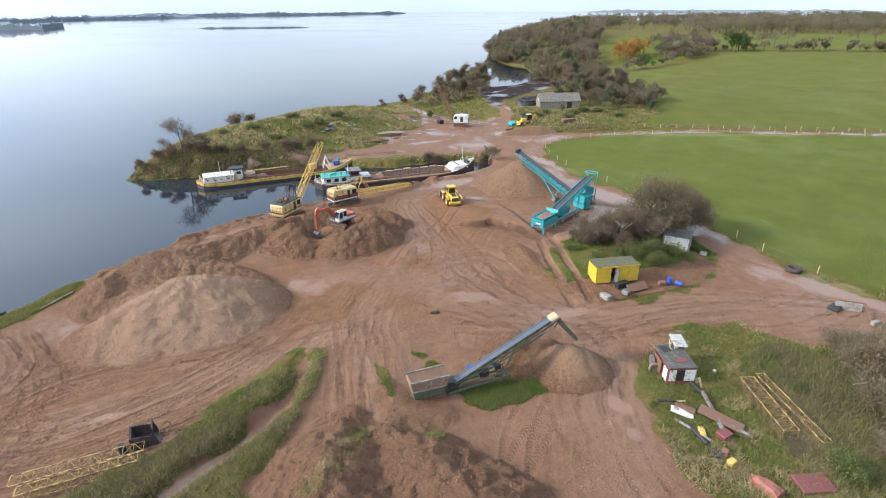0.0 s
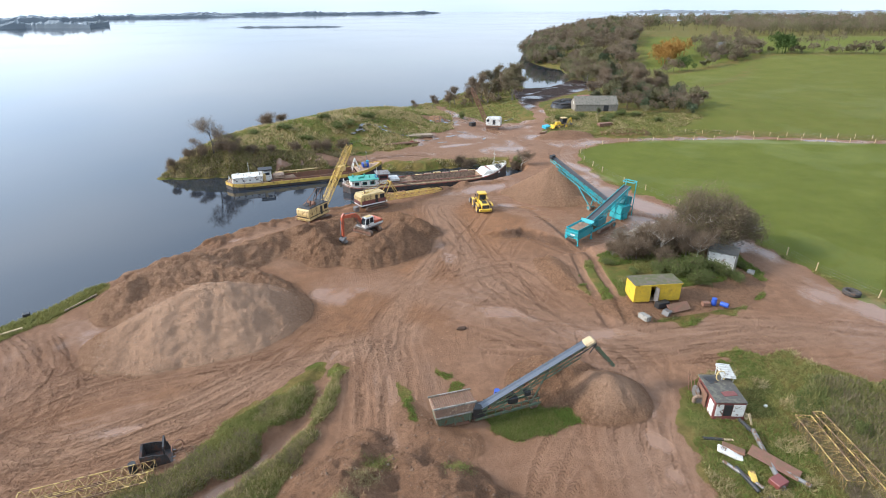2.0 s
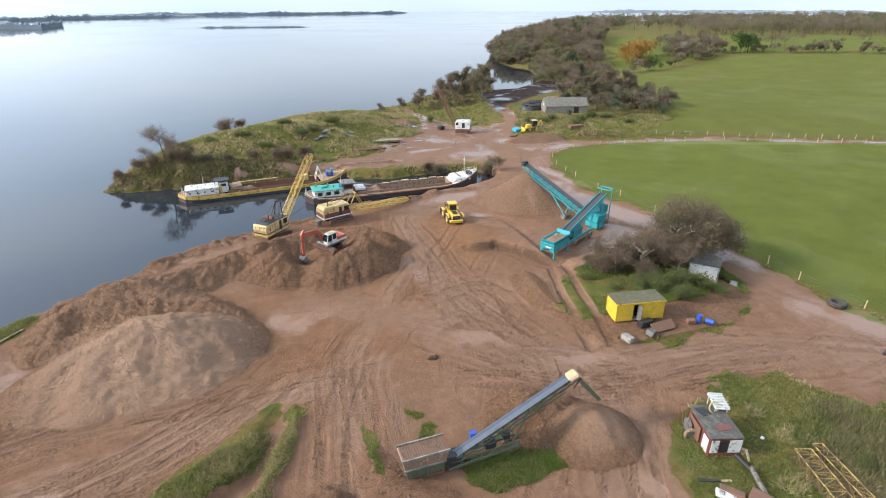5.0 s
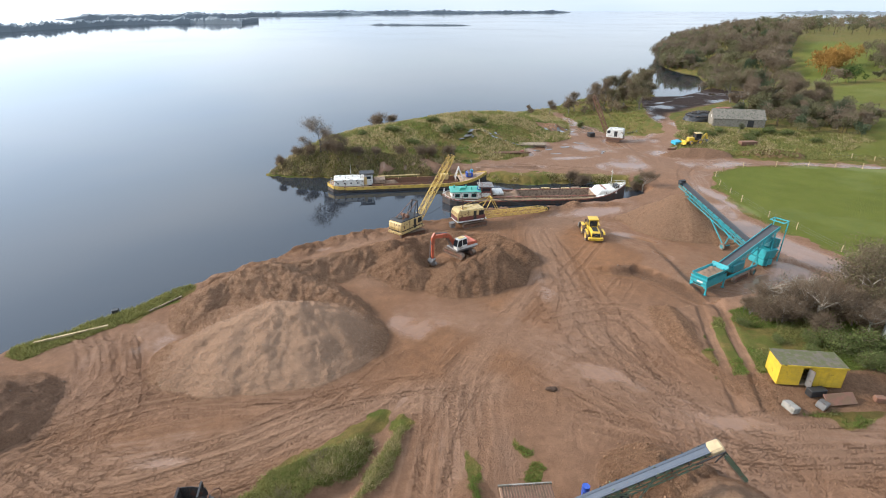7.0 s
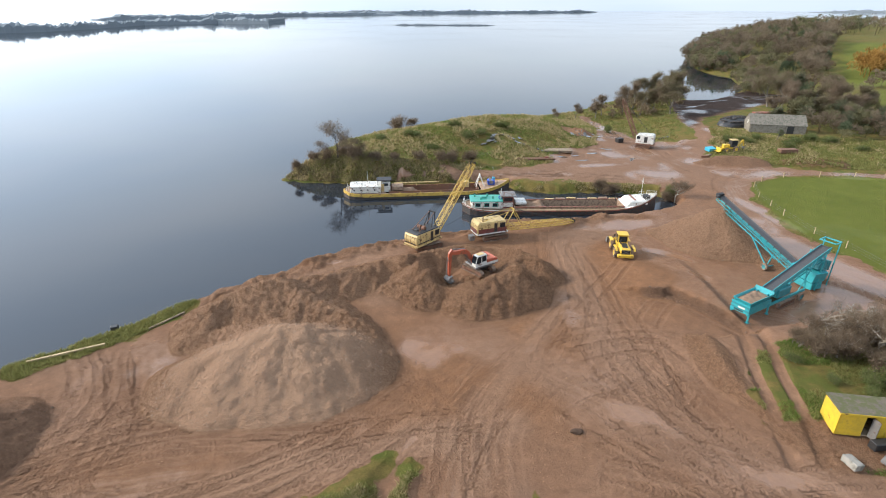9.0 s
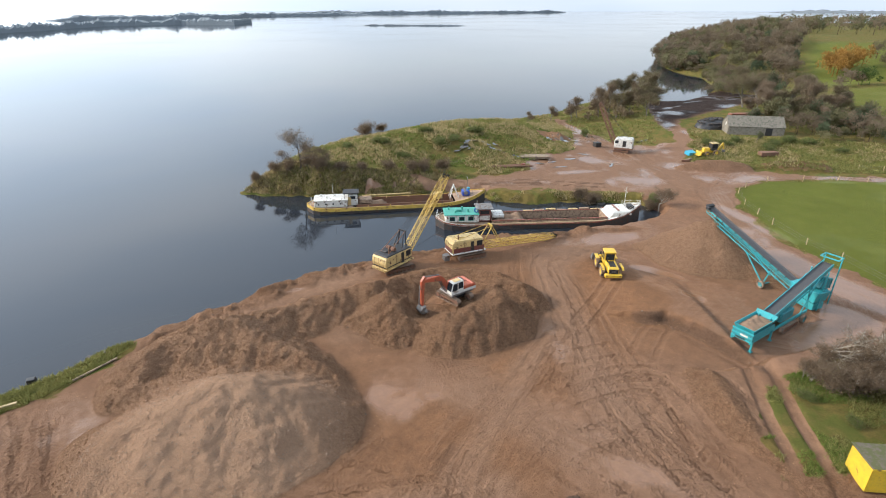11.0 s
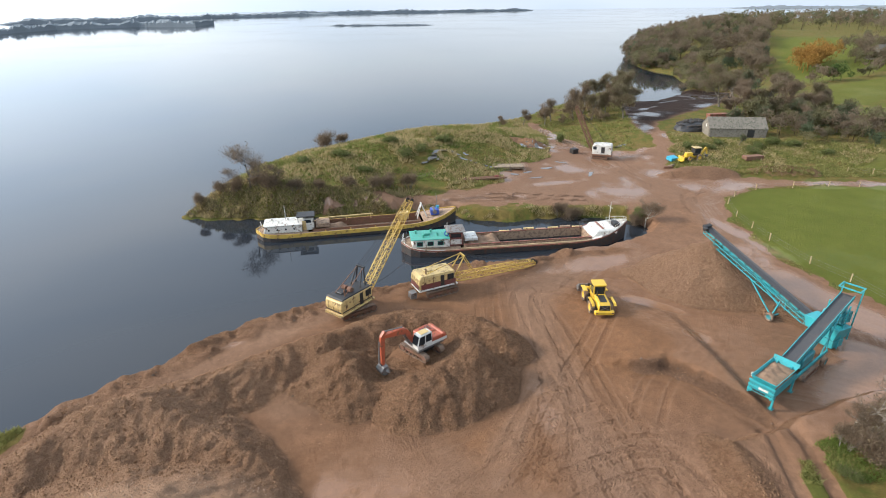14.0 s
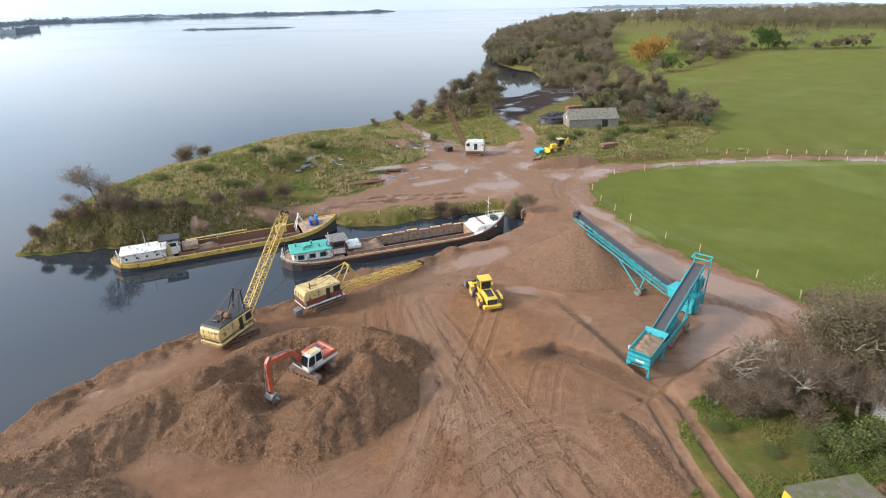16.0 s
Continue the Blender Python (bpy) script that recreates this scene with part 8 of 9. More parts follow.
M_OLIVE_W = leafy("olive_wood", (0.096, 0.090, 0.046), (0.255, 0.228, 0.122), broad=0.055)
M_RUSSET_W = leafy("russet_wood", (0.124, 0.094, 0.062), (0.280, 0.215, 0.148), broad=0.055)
# lighter and greyer than the near leaves: distance haze mixed into the colour
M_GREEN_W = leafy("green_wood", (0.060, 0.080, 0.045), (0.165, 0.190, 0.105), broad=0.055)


def blades(pts, dirs, length, width, rng):
    """Thin triangles that rise from points along directions."""
    n = len(pts)
    side = np.cross(dirs, rng.normal(size=(n, 3)))
    side /= np.linalg.norm(side, axis=1, keepdims=True) + 1e-9
    v = np.stack([pts - side * width[:, None], pts + side * width[:, None], pts + dirs * length[:, None]], 1).reshape(-1, 3)
    return v, np.arange(3 * n).reshape(-1, 3)


def leaves(pts, size, rng):
    """Small ragged four-cornered leaves or sprays, turned at random."""
    n = len(pts)
    a = rng.normal(size=(n, 3))
    a /= np.linalg.norm(a, axis=1, keepdims=True)
    b = np.cross(a, rng.normal(size=(n, 3)))
    b /= np.linalg.norm(b, axis=1, keepdims=True) + 1e-9
    s = size[:, None]
    v = np.stack([pts - a * s, pts - b * s * 0.6, pts + a * s, pts + b * s * 0.6], 1).reshape(-1, 3)
    return v, np.arange(4 * n).reshape(-1, 4)


def tree_forks(h, spread, rng, stems=1, levels=4, low=0.25):
    """Forking limbs: segments of (start, end, radius) and the outer tips."""
    segs, tips = [], []

    def grow(p, d, ln, r, level):
        q = p + d * ln
        segs.append((p, q, r))
        if level >= 2:
            tips.append(((p + q) / 2, d))
            tips.append((q, d))
        if level == levels:
            return
        for _ in range(3 if level < 2 else rng.randint(2, 3)):
            t = Vector((rng.uniform(-1, 1), rng.uniform(-1, 1), rng.uniform(-0.15, 0.75)))
            nd = (d * 0.75 + t * (0.75 + 0.25 * spread)).normalized()
            grow(p.lerp(q, rng.uniform(0.55, 1.0)), nd, ln * rng.uniform(0.60, 0.80), r * 0.58, level + 1)

    for k in range(stems):
        lean = Vector((rng.uniform(-0.25, 0.25) * spread, rng.uniform(-0.25, 0.25) * spread, 1)).normalized()
        grow(Vector((rng.uniform(-0.3, 0.3), rng.uniform(-0.3, 0.3), -0.2)) * (stems > 1) + Vector((0, 0, -0.2)), lean, h * (0.33 if stems == 1 else 0.28), h * 0.026 / math.sqrt(stems), 0)
    top = max(q.z for _, q, _ in segs)
    wide = max(math.hypot(q.x, q.y) for _, q, _ in segs)
    kz, kx = h / (top * 1.08), spread * h * 0.5 / wide
    fit_to = Matrix.Diagonal((kx, kx, kz, 1))
    return [(fit_to @ p, fit_to @ q, r) for p, q, r in segs], [(fit_to @ p, d) for p, d in tips]


def tree(name, h, spread, seed, label, twigs, lvs, leaf_mat, leaf_size=0.2, stems=1, bark=None, twig_len=0.9, twig_w=0.03, jitter=0.55):
    rng, nr = random.Random(seed), np.random.RandomState(seed)
    segs, tips = tree_forks(h, spread, rng, stems)
    c = thing(name, pose(0, 0, -500), label, "tree" if h > 3.6 else "shrub")
    bm = bm_new()
    for p, q, r in segs:
        if h > 3.6 or r > 0.009:
            tube(bm, p, q, max(r, 0.02), max(r * 0.6, 0.012), 6 if r > 0.06 else 3)
    part("trunk", bm, bark or M_BARK, c)
    tp = np.array([list(p) for p, _ in tips])
    td = np.array([list(d) for _, d in tips])
    if twigs:
        i = nr.randint(0, len(tp), twigs)
        pts = tp[i] + nr.normal(size=(twigs, 3)) * jitter * 0.55
        d = td[i] + nr.normal(size=(twigs, 3)) * 0.75 + np.array([0, 0, 0.25])
        d /= np.linalg.norm(d, axis=1, keepdims=True)
        v, f = blades(pts, d, nr.uniform(0.5, 1.2, twigs) * twig_len, nr.uniform(0.5, 1.0, twigs) * twig_w, nr)
        v[:, 2] = np.maximum(v[:, 2], 0.02)
        tw = loose_mesh("crown", v, f, leaf_mat if leaf_mat in (M_RUSSET, M_WEED) else M_TWIG)
        tw.parent = c
        tw["kind"] = "stuff"
    if lvs:
        i = nr.randint(0, len(tp), lvs)
        pts = tp[i] + nr.normal(size=(lvs, 3)) * jitter
        pts[:, 2] = np.maximum(pts[:, 2], 0.05)
        v, f = leaves(pts, nr.uniform(0.5, 1.2, lvs) * leaf_size, nr)
        cr = loose_mesh("crown", v, f, leaf_mat)
        cr.data.attributes.new("tone", "FLOAT", "POINT").data.foreach_set("value", np.full(len(v), 0.6, np.float32))
        cr.parent = c
        cr["kind"] = "stuff"
    return c


def dome_tree(name, h, wide, seed, label, twigs, lvs, twig_mat, leaf_mat, low=0.2, stems=3, bark=None):
    """A spreading tree or tall bush: forked limbs inside a full dome of fine twigs, thinner and ragged at the rim."""
    rng, nr = random.Random(seed), np.random.RandomState(seed)
    segs, tips = tree_forks(h * 0.84, 0.8 * wide / (h * 0.84), rng, stems)
    c = thing(name, pose(0, 0, -500), label, "tree" if h > 3.6 else "shrub")
    bm = bm_new()
    for p, q, r in segs:
        tube(bm, p, q, max(r, 0.025), max(r * 0.6, 0.014), 6 if r > 0.06 else 4)
    part("trunk", bm, bark or M_PALEBARK, c)
    m = 26
    lob = nr.normal(size=(m, 3))
    lob[:, 2] = np.abs(lob[:, 2])
    lob /= np.linalg.norm(lob, axis=1, keepdims=True)
    lob = lob * nr.uniform(0.55, 0.82, (m, 1))
    rad = nr.uniform(0.14, 0.34, m)

    def cloud(count, spread):
        k = nr.randint(0, m, count)
        o = nr.normal(size=(count, 3))
        o /= np.linalg.norm(o, axis=1, keepdims=True)
        u = lob[k] + o * (rad[k] * nr.rand(count) ** 0.45 * spread)[:, None]
        deep = nr.rand(count) < 0.3
        u[deep] *= nr.uniform(0.4, 0.9, (deep.sum(), 1))
        pts = u * np.array([wide / 2, wide / 2, h * (1 - low)]) + np.array([0, 0, h * low])
        pts[:, 2] = np.maximum(pts[:, 2], 0.05)
        return pts, u

    pts, u = cloud(twigs, 1.1)
    d = u * np.array([0.7, 0.7, 0.5]) + nr.normal(size=(twigs, 3)) * 0.75 + np.array([0, 0, 0.2])
    d /= np.linalg.norm(d, axis=1, keepdims=True)
    v, f = blades(pts, d, nr.uniform(0.25, 0.75, twigs), nr.uniform(0.012, 0.028, twigs), nr)
    tw = loose_mesh("crown", v, f, twig_mat)
    tw.parent = c
    tw["kind"] = "stuff"
    if lvs:
        pts, u = cloud(lvs, 1.0)
        v, f = leaves(pts, nr.uniform(0.05, 0.13, lvs), nr)
        cr = loose_mesh("crown", v, f, leaf_mat)
        cr.parent = c
        cr["kind"] = "stuff"
    return c


def plant(tmpl, spots, group):
    """Copies of a plant at (x, y, size, turn); the pattern itself takes the first spot."""
    rnd = random.Random(len(group))
    tmpl["group"] = group
    for k, (x, y, s, *rest) in enumerate(spots):
        squash = rnd.uniform(0.85, 1.15) * (0.6 if 100 < y < 135 and tmpl is S_GREEN else 1.0)
        m = pose(x, y, height_at(x, y) - 0.08, 0, 0, rnd.uniform(0, 360)) @ Matrix.Diagonal((s, s, s * squash, 1))
        if k == len(spots) - 1:
            tmpl.matrix_basis = m
        else:
            copy_thing(tmpl, m)


T_OLD = dome_tree("tree", 9.2, 12.0, 11, "spreading half-bare tree with dull brown leaves by the sheds", 17000, 12000, M_TWIG, M_OLDLEAF, 0.22, 4)
T_SIDE = dome_tree("tree", 6.0, 7.0, 31, "bare russet thorn tree behind the yellow shed", 8000, 900, M_TWIG, M_BROWN, 0.12, 4)
T_BARE = tree("tree", 7.5, 1.15, 12, "bare winter tree with pale forked branches", 3600, 0, None, bark=M_PALEBARK, twig_w=0.028)
T_LEAN = tree("tree", 6.0, 1.5, 23, "bare low-crowned tree on the point of the spit", 2400, 200, M_BROWN, 0.12, twig_w=0.024, twig_len=0.6, bark=M_DARKBARK)
T_SNAG = tree("tree", 5.0, 1.5, 27, "pale leafless snag with twisted grey limbs", 260, 0, None, stems=1, bark=M_SNAGBARK, twig_w=0.02, twig_len=0.7)
T_BARE2 = tree("tree", 7.5, 1.0, 13, "bare grey-brown tree on the far shore", 3400, 900, M_BROWN, 0.16)
T_FULL = tree("tree", 10.0, 0.95, 14, "autumn tree with olive-brown foliage", 5200, 2600, M_OLIVE_W, 0.18)
T_DARK = tree("tree", 8.5, 0.8, 15, "dark green ivy-clad tree near the shore", 2600, 3400, M_GREEN_W, 0.17)
T_RUSS = tree("tree", 10.0, 0.95, 16, "leafless russet-brown tree beside the barn", 7000, 700, M_RUSSET, 0.16)
S_BARE = tree("shrub", 3.2, 1.3, 17, "leggy bare brown shrub", 2400, 500, M_BROWN, 0.10, stems=5, twig_len=0.7, jitter=0.4)
S_GREEN = tree("shrub", 2.0, 1.9, 18, "tangled green bramble bush", 500, 4200, M_BRAMBLE, 0.095, stems=6, twig_len=0.5, jitter=0.35)
S_THORN = tree("shrub", 3.4, 1.5, 19, "dense twiggy thorn bush in the lower meadow", 4800, 700, M_WEED, 0.10, stems=7, twig_len=0.8, jitter=0.45)

plant(T_OLD, [(53.0, 39.2, 1.0), (48.6, 39.6, 1.12)], "trees round the sheds")
plant(T_SIDE, [(40.2, 38.6, 0.85), (43.0, 41.2, 0.95), (37.2, 39.8, 0.6), (45.6, 37.2, 0.8), (51.6, 40.2, 0.9)], "thorn trees by the sheds")
plant(T_BARE, [(41.0, 37.2, 0.72), (44.8, 34.6, 0.80), (37.6, 37.8, 0.55), (43.4, 91.0, 0.62), (37.0, 41.6, 0.4)], "bare trees in the yard")
plant(S_BARE, [(38.6, 38.6, 1.0), (36.2, 38.4, 0.85), (39.8, 35.6, 0.9), (42.2, 40.6, 1.1), (35.0, 40.2, 0.7), (40.6, 41.8, 0.9), (46.6, 40.4, 0.9), (32.5, 95.6, 1.0), (30.6, 97.4, 0.8),
               (-19.5, 106.2, 1.0), (-15.5, 106.0, 0.8), (-21.6, 107.4, 1.0), (-25.2, 107.6, 0.9), (-28.4, 108.6, 0.8), (-11.5, 106.4, 0.7), (-6.0, 107.2, 0.8), (-1.4, 107.2, 0.9), (1.8, 108.0, 0.95),
               (5.0, 108.6, 0.9), (41.8, 92.4, 0.8), (-12.0, 138.6, 1.5), (-8.8, 137.6, 0.9), (-32.0, 107.0, 0.6), (60.3, 50.2, 0.5), (-33.5, 109.5, 0.7)], "bare shrubs")
plant(S_GREEN, [(39.4, 32.6, 1.0), (42.4, 31.8, 1.1), (45.0, 31.4, 0.9), (37.6, 33.6, 0.6), (34.6, 34.0, 0.4), (33.0, 37.4, 0.45), (46.4, 29.8, 0.7), (41.0, 29.6, 0.8), (50.4, 33.2, 0.5), (36.6, 31.6, 0.55),
                (5.0, 122.0, 1.2), (8.4, 124.2, 1.1), (-8.0, 120, 1.2), (-15, 118, 1.1), (14, 131, 1.2), (2, 128, 1.0), (-3, 113, 1.0), (46, 145, 0.9), (84, 124, 1.2), (88, 127.5, 1.1), (92, 129, 1.2), (96, 127, 1.2),
                (76, 128.5, 1.1), (80, 131, 1.0), (72, 130, 1.0), (37.4, 5.0, 0.5), (32.0, -3.6, 0.9), (43.4, 93.4, 0.9), (62.2, 43.6, 0.0001), (60.6, 51.2, 0.6), (100, 121, 0.9)], "bramble bushes")
plant(S_THORN, [(46.4, 8.0, 0.8), (44.8, 4.6, 0.95), (47.4, 6.2, 1.0), (44.6, 1.8, 1.1), (41.2, 0.4, 1.0), (40.8, -2.4, 1.1), (48.4, 4.4, 1.2), (37.0, -4.4, 0.9), (39.6, -5.6, 1.2), (44.4, -2.0, 1.3),
                (51.8, 6.4, 0.9), (48.4, 0.2, 1.3), (53, 2.6, 1.2), (57, 5.2, 0.9), (60, 2.5, 1.1), (43, -6.6, 1.4), (48, -5, 1.4), (53, -3, 1.4)], "thorn bushes")
plant(T_SNAG, [(37.4, 41.8, 1.0), (42.6, 43.6, 0.75)], "pale snags")
plant(T_LEAN, [(-23.4, 107.8, 1.3), (-26.8, 109.6, 0.75), (-18.8, 108.6, 0.7)], "bare trees on the spit")
plant(T_BARE2, [(85, 214, 0.9), (84, 204, 0.9), (88, 222, 0.7), (79, 196, 1.0), (130, 204, 1.1), (52, 173, 1.0), (58, 170, 1.15), (63, 176, 1.1), (34, 163, 0.5), (42, 167.5, 0.62), (48.5, 168, 0.7), (66, 166, 1.0), (118, 158, 1.2), (44.6, 36.6, 0.62),
                (43.6, 3.4, 0.8), (46.0, -0.6, 0.85), (49.5, 2.2, 0.75)], "bare trees")
plant(T_FULL, [(62, 166, 0.9), (70, 162, 0.85), (74, 172, 1.1), (70, 184, 1.1), (80, 192, 1.1), (86, 205, 1.1), (94, 222, 1.1), (101, 234, 0.9), (112, 160, 1.1), (104, 150, 0.9), (123, 156, 1.1), (108, 176, 1.2), (118, 184, 1.2), (128, 170, 1.1)], "autumn trees")
plant(T_DARK, [(100, 142.5, 0.75), (107, 136, 0.7), (112, 147, 0.9), (115, 136, 0.7), (94, 146, 0.7), (121, 142, 0.8), (126, 190, 1.1), (84, 128.8, 0.35)], "dark green trees")
plant(T_RUSS, [(104, 162, 0.9), (111, 168, 0.95), (99, 156, 0.8), (116, 150, 0.9), (109, 142, 0.6), (122, 172, 1.0), (132, 182, 1.1), (120, 131, 0.55), (113, 131, 0.5), (126, 136, 0.6)], "russet trees")


def wood(name, mat, label, outline, count, seed, hmin, hmax, per=620):
    """A far wood: crowns of many sprays over short trunks, one sheet of growth."""
    nr = np.random.RandomState(seed)
    xs, ys = np.array([p[0] for p in outline]), np.array([p[1] for p in outline])
    px, py = nr.uniform(xs.min(), xs.max(), count * 6), nr.uniform(ys.min(), ys.max(), count * 6)
    ok = inside(px, py, outline) > 0
    px, py = px[ok][:count], py[ok][:count]
    pz = survey(px, py)[0]
    n = len(px)
    h = nr.uniform(hmin, hmax, n)
    m = 7
    lump = nr.normal(size=(n, m, 3)) * np.array([0.22, 0.22, 0.13]) + np.array([0, 0, 0.60])
    rad = nr.uniform(0.13, 0.25, (n, m))
    which = nr.randint(0, m, (n, per))
    row = np.arange(n)[:, None]
    out = nr.normal(size=(n, per, 3)) + np.array([0, 0, 0.35])
    out /= np.linalg.norm(out, axis=2, keepdims=True)
    depth = 1.05 - 0.55 * nr.rand(n, per) ** 2
    q = lump[row, which] + out * (rad[row, which] * depth)[..., None] + nr.normal(size=(n, per, 3)) * 0.02
    pts = np.stack([px[:, None] + q[..., 0] * h[:, None], py[:, None] + q[..., 1] * h[:, None], pz[:, None] + np.maximum(h[:, None] * q[..., 2], 0.3)], -1).reshape(-1, 3)
    # thin sprays that reach outwards and up from the limbs
    aim = out.reshape(-1, 3) * 0.8 + nr.normal(size=(n * per, 3)) * 0.45 + np.array([0, 0, 0.45])
    aim /= np.linalg.norm(aim, axis=1, keepdims=True)
    c = np.cross(aim, nr.normal(size=aim.shape))
    c /= np.linalg.norm(c, axis=1, keepdims=True) + 1e-9
    long = (nr.uniform(0.5, 1.2, (n, per)) * (0.25 + h[:, None] * (0.075 if per > 250 else 0.12))).reshape(-1, 1)
    wide = long * (0.15 if mat in (M_RUSSET_W, M_BROWN) else 0.24) * (1.0 if per > 250 else 1.6)
    v = np.stack([pts - aim * long * 0.4 - c * wide, pts - aim * long * 0.4 + c * wide, pts + aim * long * 0.6], 1).reshape(-1, 3)
    # trunks: three-sided stems under the crowns
    r = h * 0.022
    ang = np.array([0, 2.1, 4.2])
    foot = np.stack([px[:, None] + r[:, None] * np.cos(ang), py[:, None] + r[:, None] * np.sin(ang), np.repeat((pz - 0.3)[:, None], 3, 1)], -1)
    tip = foot * 0.4 + np.stack([px, py, pz * 0], -1)[:, None, :] * 0.6
    tip[..., 2] = (pz + h * 0.72)[:, None]
    tv = np.concatenate([foot, tip], 1).reshape(-1, 3)
    tf = (np.array([(0, 1, 4), (0, 4, 3), (1, 2, 5), (1, 5, 4), (2, 0, 3), (2, 3, 5)])[None] + 6 * np.arange(n)[:, None, None]).reshape(-1, 3) + len(v)
    ob = loose_mesh(name, np.concatenate([v, tv]), np.concatenate([np.arange(len(v)).reshape(-1, 3), tf]), mat)
    tone = np.concatenate([np.repeat(nr.rand(n), per * 3), np.full(len(tv), 0.1)]).astype(np.float32)
    ob.data.attributes.new("tone", "FLOAT", "POINT").data.foreach_set("value", tone)
    return tagged(ob, label, "wood", kind="stuff")


HEAD_WOOD = [(138, 208), (152, 228), (164, 256), (170, 292), (158, 330), (172, 384), (218, 480), (300, 625), (345, 590), (290, 418), (245, 354), (206, 297), (178, 254), (150, 214), (128, 192)]
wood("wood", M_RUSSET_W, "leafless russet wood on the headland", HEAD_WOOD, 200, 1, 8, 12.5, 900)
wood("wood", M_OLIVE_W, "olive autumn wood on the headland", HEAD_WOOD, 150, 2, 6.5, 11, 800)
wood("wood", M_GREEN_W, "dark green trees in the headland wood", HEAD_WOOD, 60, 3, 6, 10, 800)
LAKE_EDGE = [(153, 310), (150, 318), (157, 350), (171, 386), (216, 481), (228, 474), (186, 378), (172, 345), (166, 312)]
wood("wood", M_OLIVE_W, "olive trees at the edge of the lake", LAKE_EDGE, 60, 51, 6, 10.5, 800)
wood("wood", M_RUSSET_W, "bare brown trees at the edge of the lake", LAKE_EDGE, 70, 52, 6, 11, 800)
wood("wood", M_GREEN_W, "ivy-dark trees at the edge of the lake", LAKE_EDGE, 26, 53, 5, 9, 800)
SHORELINE = [(152, 308), (149, 316), (156, 348), (170, 384), (175, 382), (162, 346), (155, 308)]
wood("thicket", M_RUSSET_W, "low brown growth along the headland shore", SHORELINE, 50, 54, 3, 6.5, 400)
wood("thicket", M_GREEN_W, "low dark growth along the headland shore", SHORELINE, 30, 55, 2.5, 5.5, 400)
BELT = [(300, 425), (400, 400), (520, 340), (760, 300), (1100, 180), (1500, 300), (1300, 620), (700, 760), (430, 700), (330, 560)]
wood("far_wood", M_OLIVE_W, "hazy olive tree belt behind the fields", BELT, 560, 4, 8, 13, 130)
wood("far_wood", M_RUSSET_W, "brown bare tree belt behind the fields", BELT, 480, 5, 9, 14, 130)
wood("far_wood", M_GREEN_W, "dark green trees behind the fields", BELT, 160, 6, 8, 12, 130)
NEARBELT = [(327, 324), (359, 311), (395, 296), (443, 276), (640, 200), (760, 300), (560, 400), (430, 420), (350, 400)]
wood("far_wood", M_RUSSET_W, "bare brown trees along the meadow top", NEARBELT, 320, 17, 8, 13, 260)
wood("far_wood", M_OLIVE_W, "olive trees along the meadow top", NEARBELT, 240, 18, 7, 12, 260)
HEDGE = [(172, 216), (195, 219), (236, 234), (263, 241), (301, 217), (321, 197), (420, 167), (600, 122), (602, 128), (422, 173), (324, 203), (304, 223), (264, 247), (234, 240), (194, 225), (171, 222)]
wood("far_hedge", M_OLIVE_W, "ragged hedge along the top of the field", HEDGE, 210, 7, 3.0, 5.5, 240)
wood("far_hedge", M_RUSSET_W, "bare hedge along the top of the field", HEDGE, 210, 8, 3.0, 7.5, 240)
GROVE = [(214, 240), (236, 240), (262, 247), (290, 288), (272, 302), (240, 285)]
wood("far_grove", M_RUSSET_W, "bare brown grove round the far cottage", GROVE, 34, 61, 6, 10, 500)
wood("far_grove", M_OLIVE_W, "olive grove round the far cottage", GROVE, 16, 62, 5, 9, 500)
MEADOW_HEDGE = [(288, 250), (340, 232), (440, 205), (600, 160), (602, 166), (442, 211), (342, 239), (290, 257)]
wood("far_hedge", M_RUSSET_W, "thin tall hedge across the far meadow", MEADOW_HEDGE, 70, 63, 5, 9, 300)
SCRUB = [(122, 224), (138, 249), (152, 290), (151, 314), (168, 314), (171, 292), (166, 256), (152, 226), (130, 200)]
wood("thicket", M_OLIVE_W, "low olive scrub behind the inlet", SCRUB, 90, 64, 2.5, 5, 320)
wood("thicket", M_RUSSET_W, "low brown scrub behind the inlet", SCRUB, 90, 65, 2.5, 5.5, 320)
BARN_BUSH = [(100, 128), (112, 122), (122, 126), (130, 138), (128, 160), (118, 165), (98, 152), (96, 140)]
wood("thicket", M_RUSSET_W, "bare brown thicket beside the barn", BARN_BUSH, 34, 9, 3, 6.5, 420)
wood("thicket", M_GREEN_W, "dark bramble thicket beside the barn", BARN_BUSH, 26, 10, 2, 4.5, 420)
wood("thicket", M_OLIVE_W, "olive thicket beside the barn", BARN_BUSH, 30, 12, 3, 7, 420)
SPIT_TREES = [(50, 170), (60, 160), (72, 160), (84, 188), (104, 232), (104, 240), (90, 232), (72, 212), (56, 192)]
wood("thicket", M_BROWN, "brown shoreline thicket below the trees", SPIT_TREES, 34, 13, 2, 4.5, 220)
wood("orange_trees", M_ORANGE, "bright orange autumn trees on the far slope", [(181, 238), (200, 246), (222, 262), (214, 270), (188, 252)], 11, 14, 8, 12, 600)
wood("conifers", M_GREEN, "small dark evergreen trees on the far slope", [(183, 216), (187, 216), (187, 220), (183, 220)], 2, 15, 6, 7, 500)
wood("conifers", M_GREEN, "dark evergreen trees at the field top", [(263, 240), (273, 236), (276, 242), (266, 247)], 5, 16, 9, 12, 500)


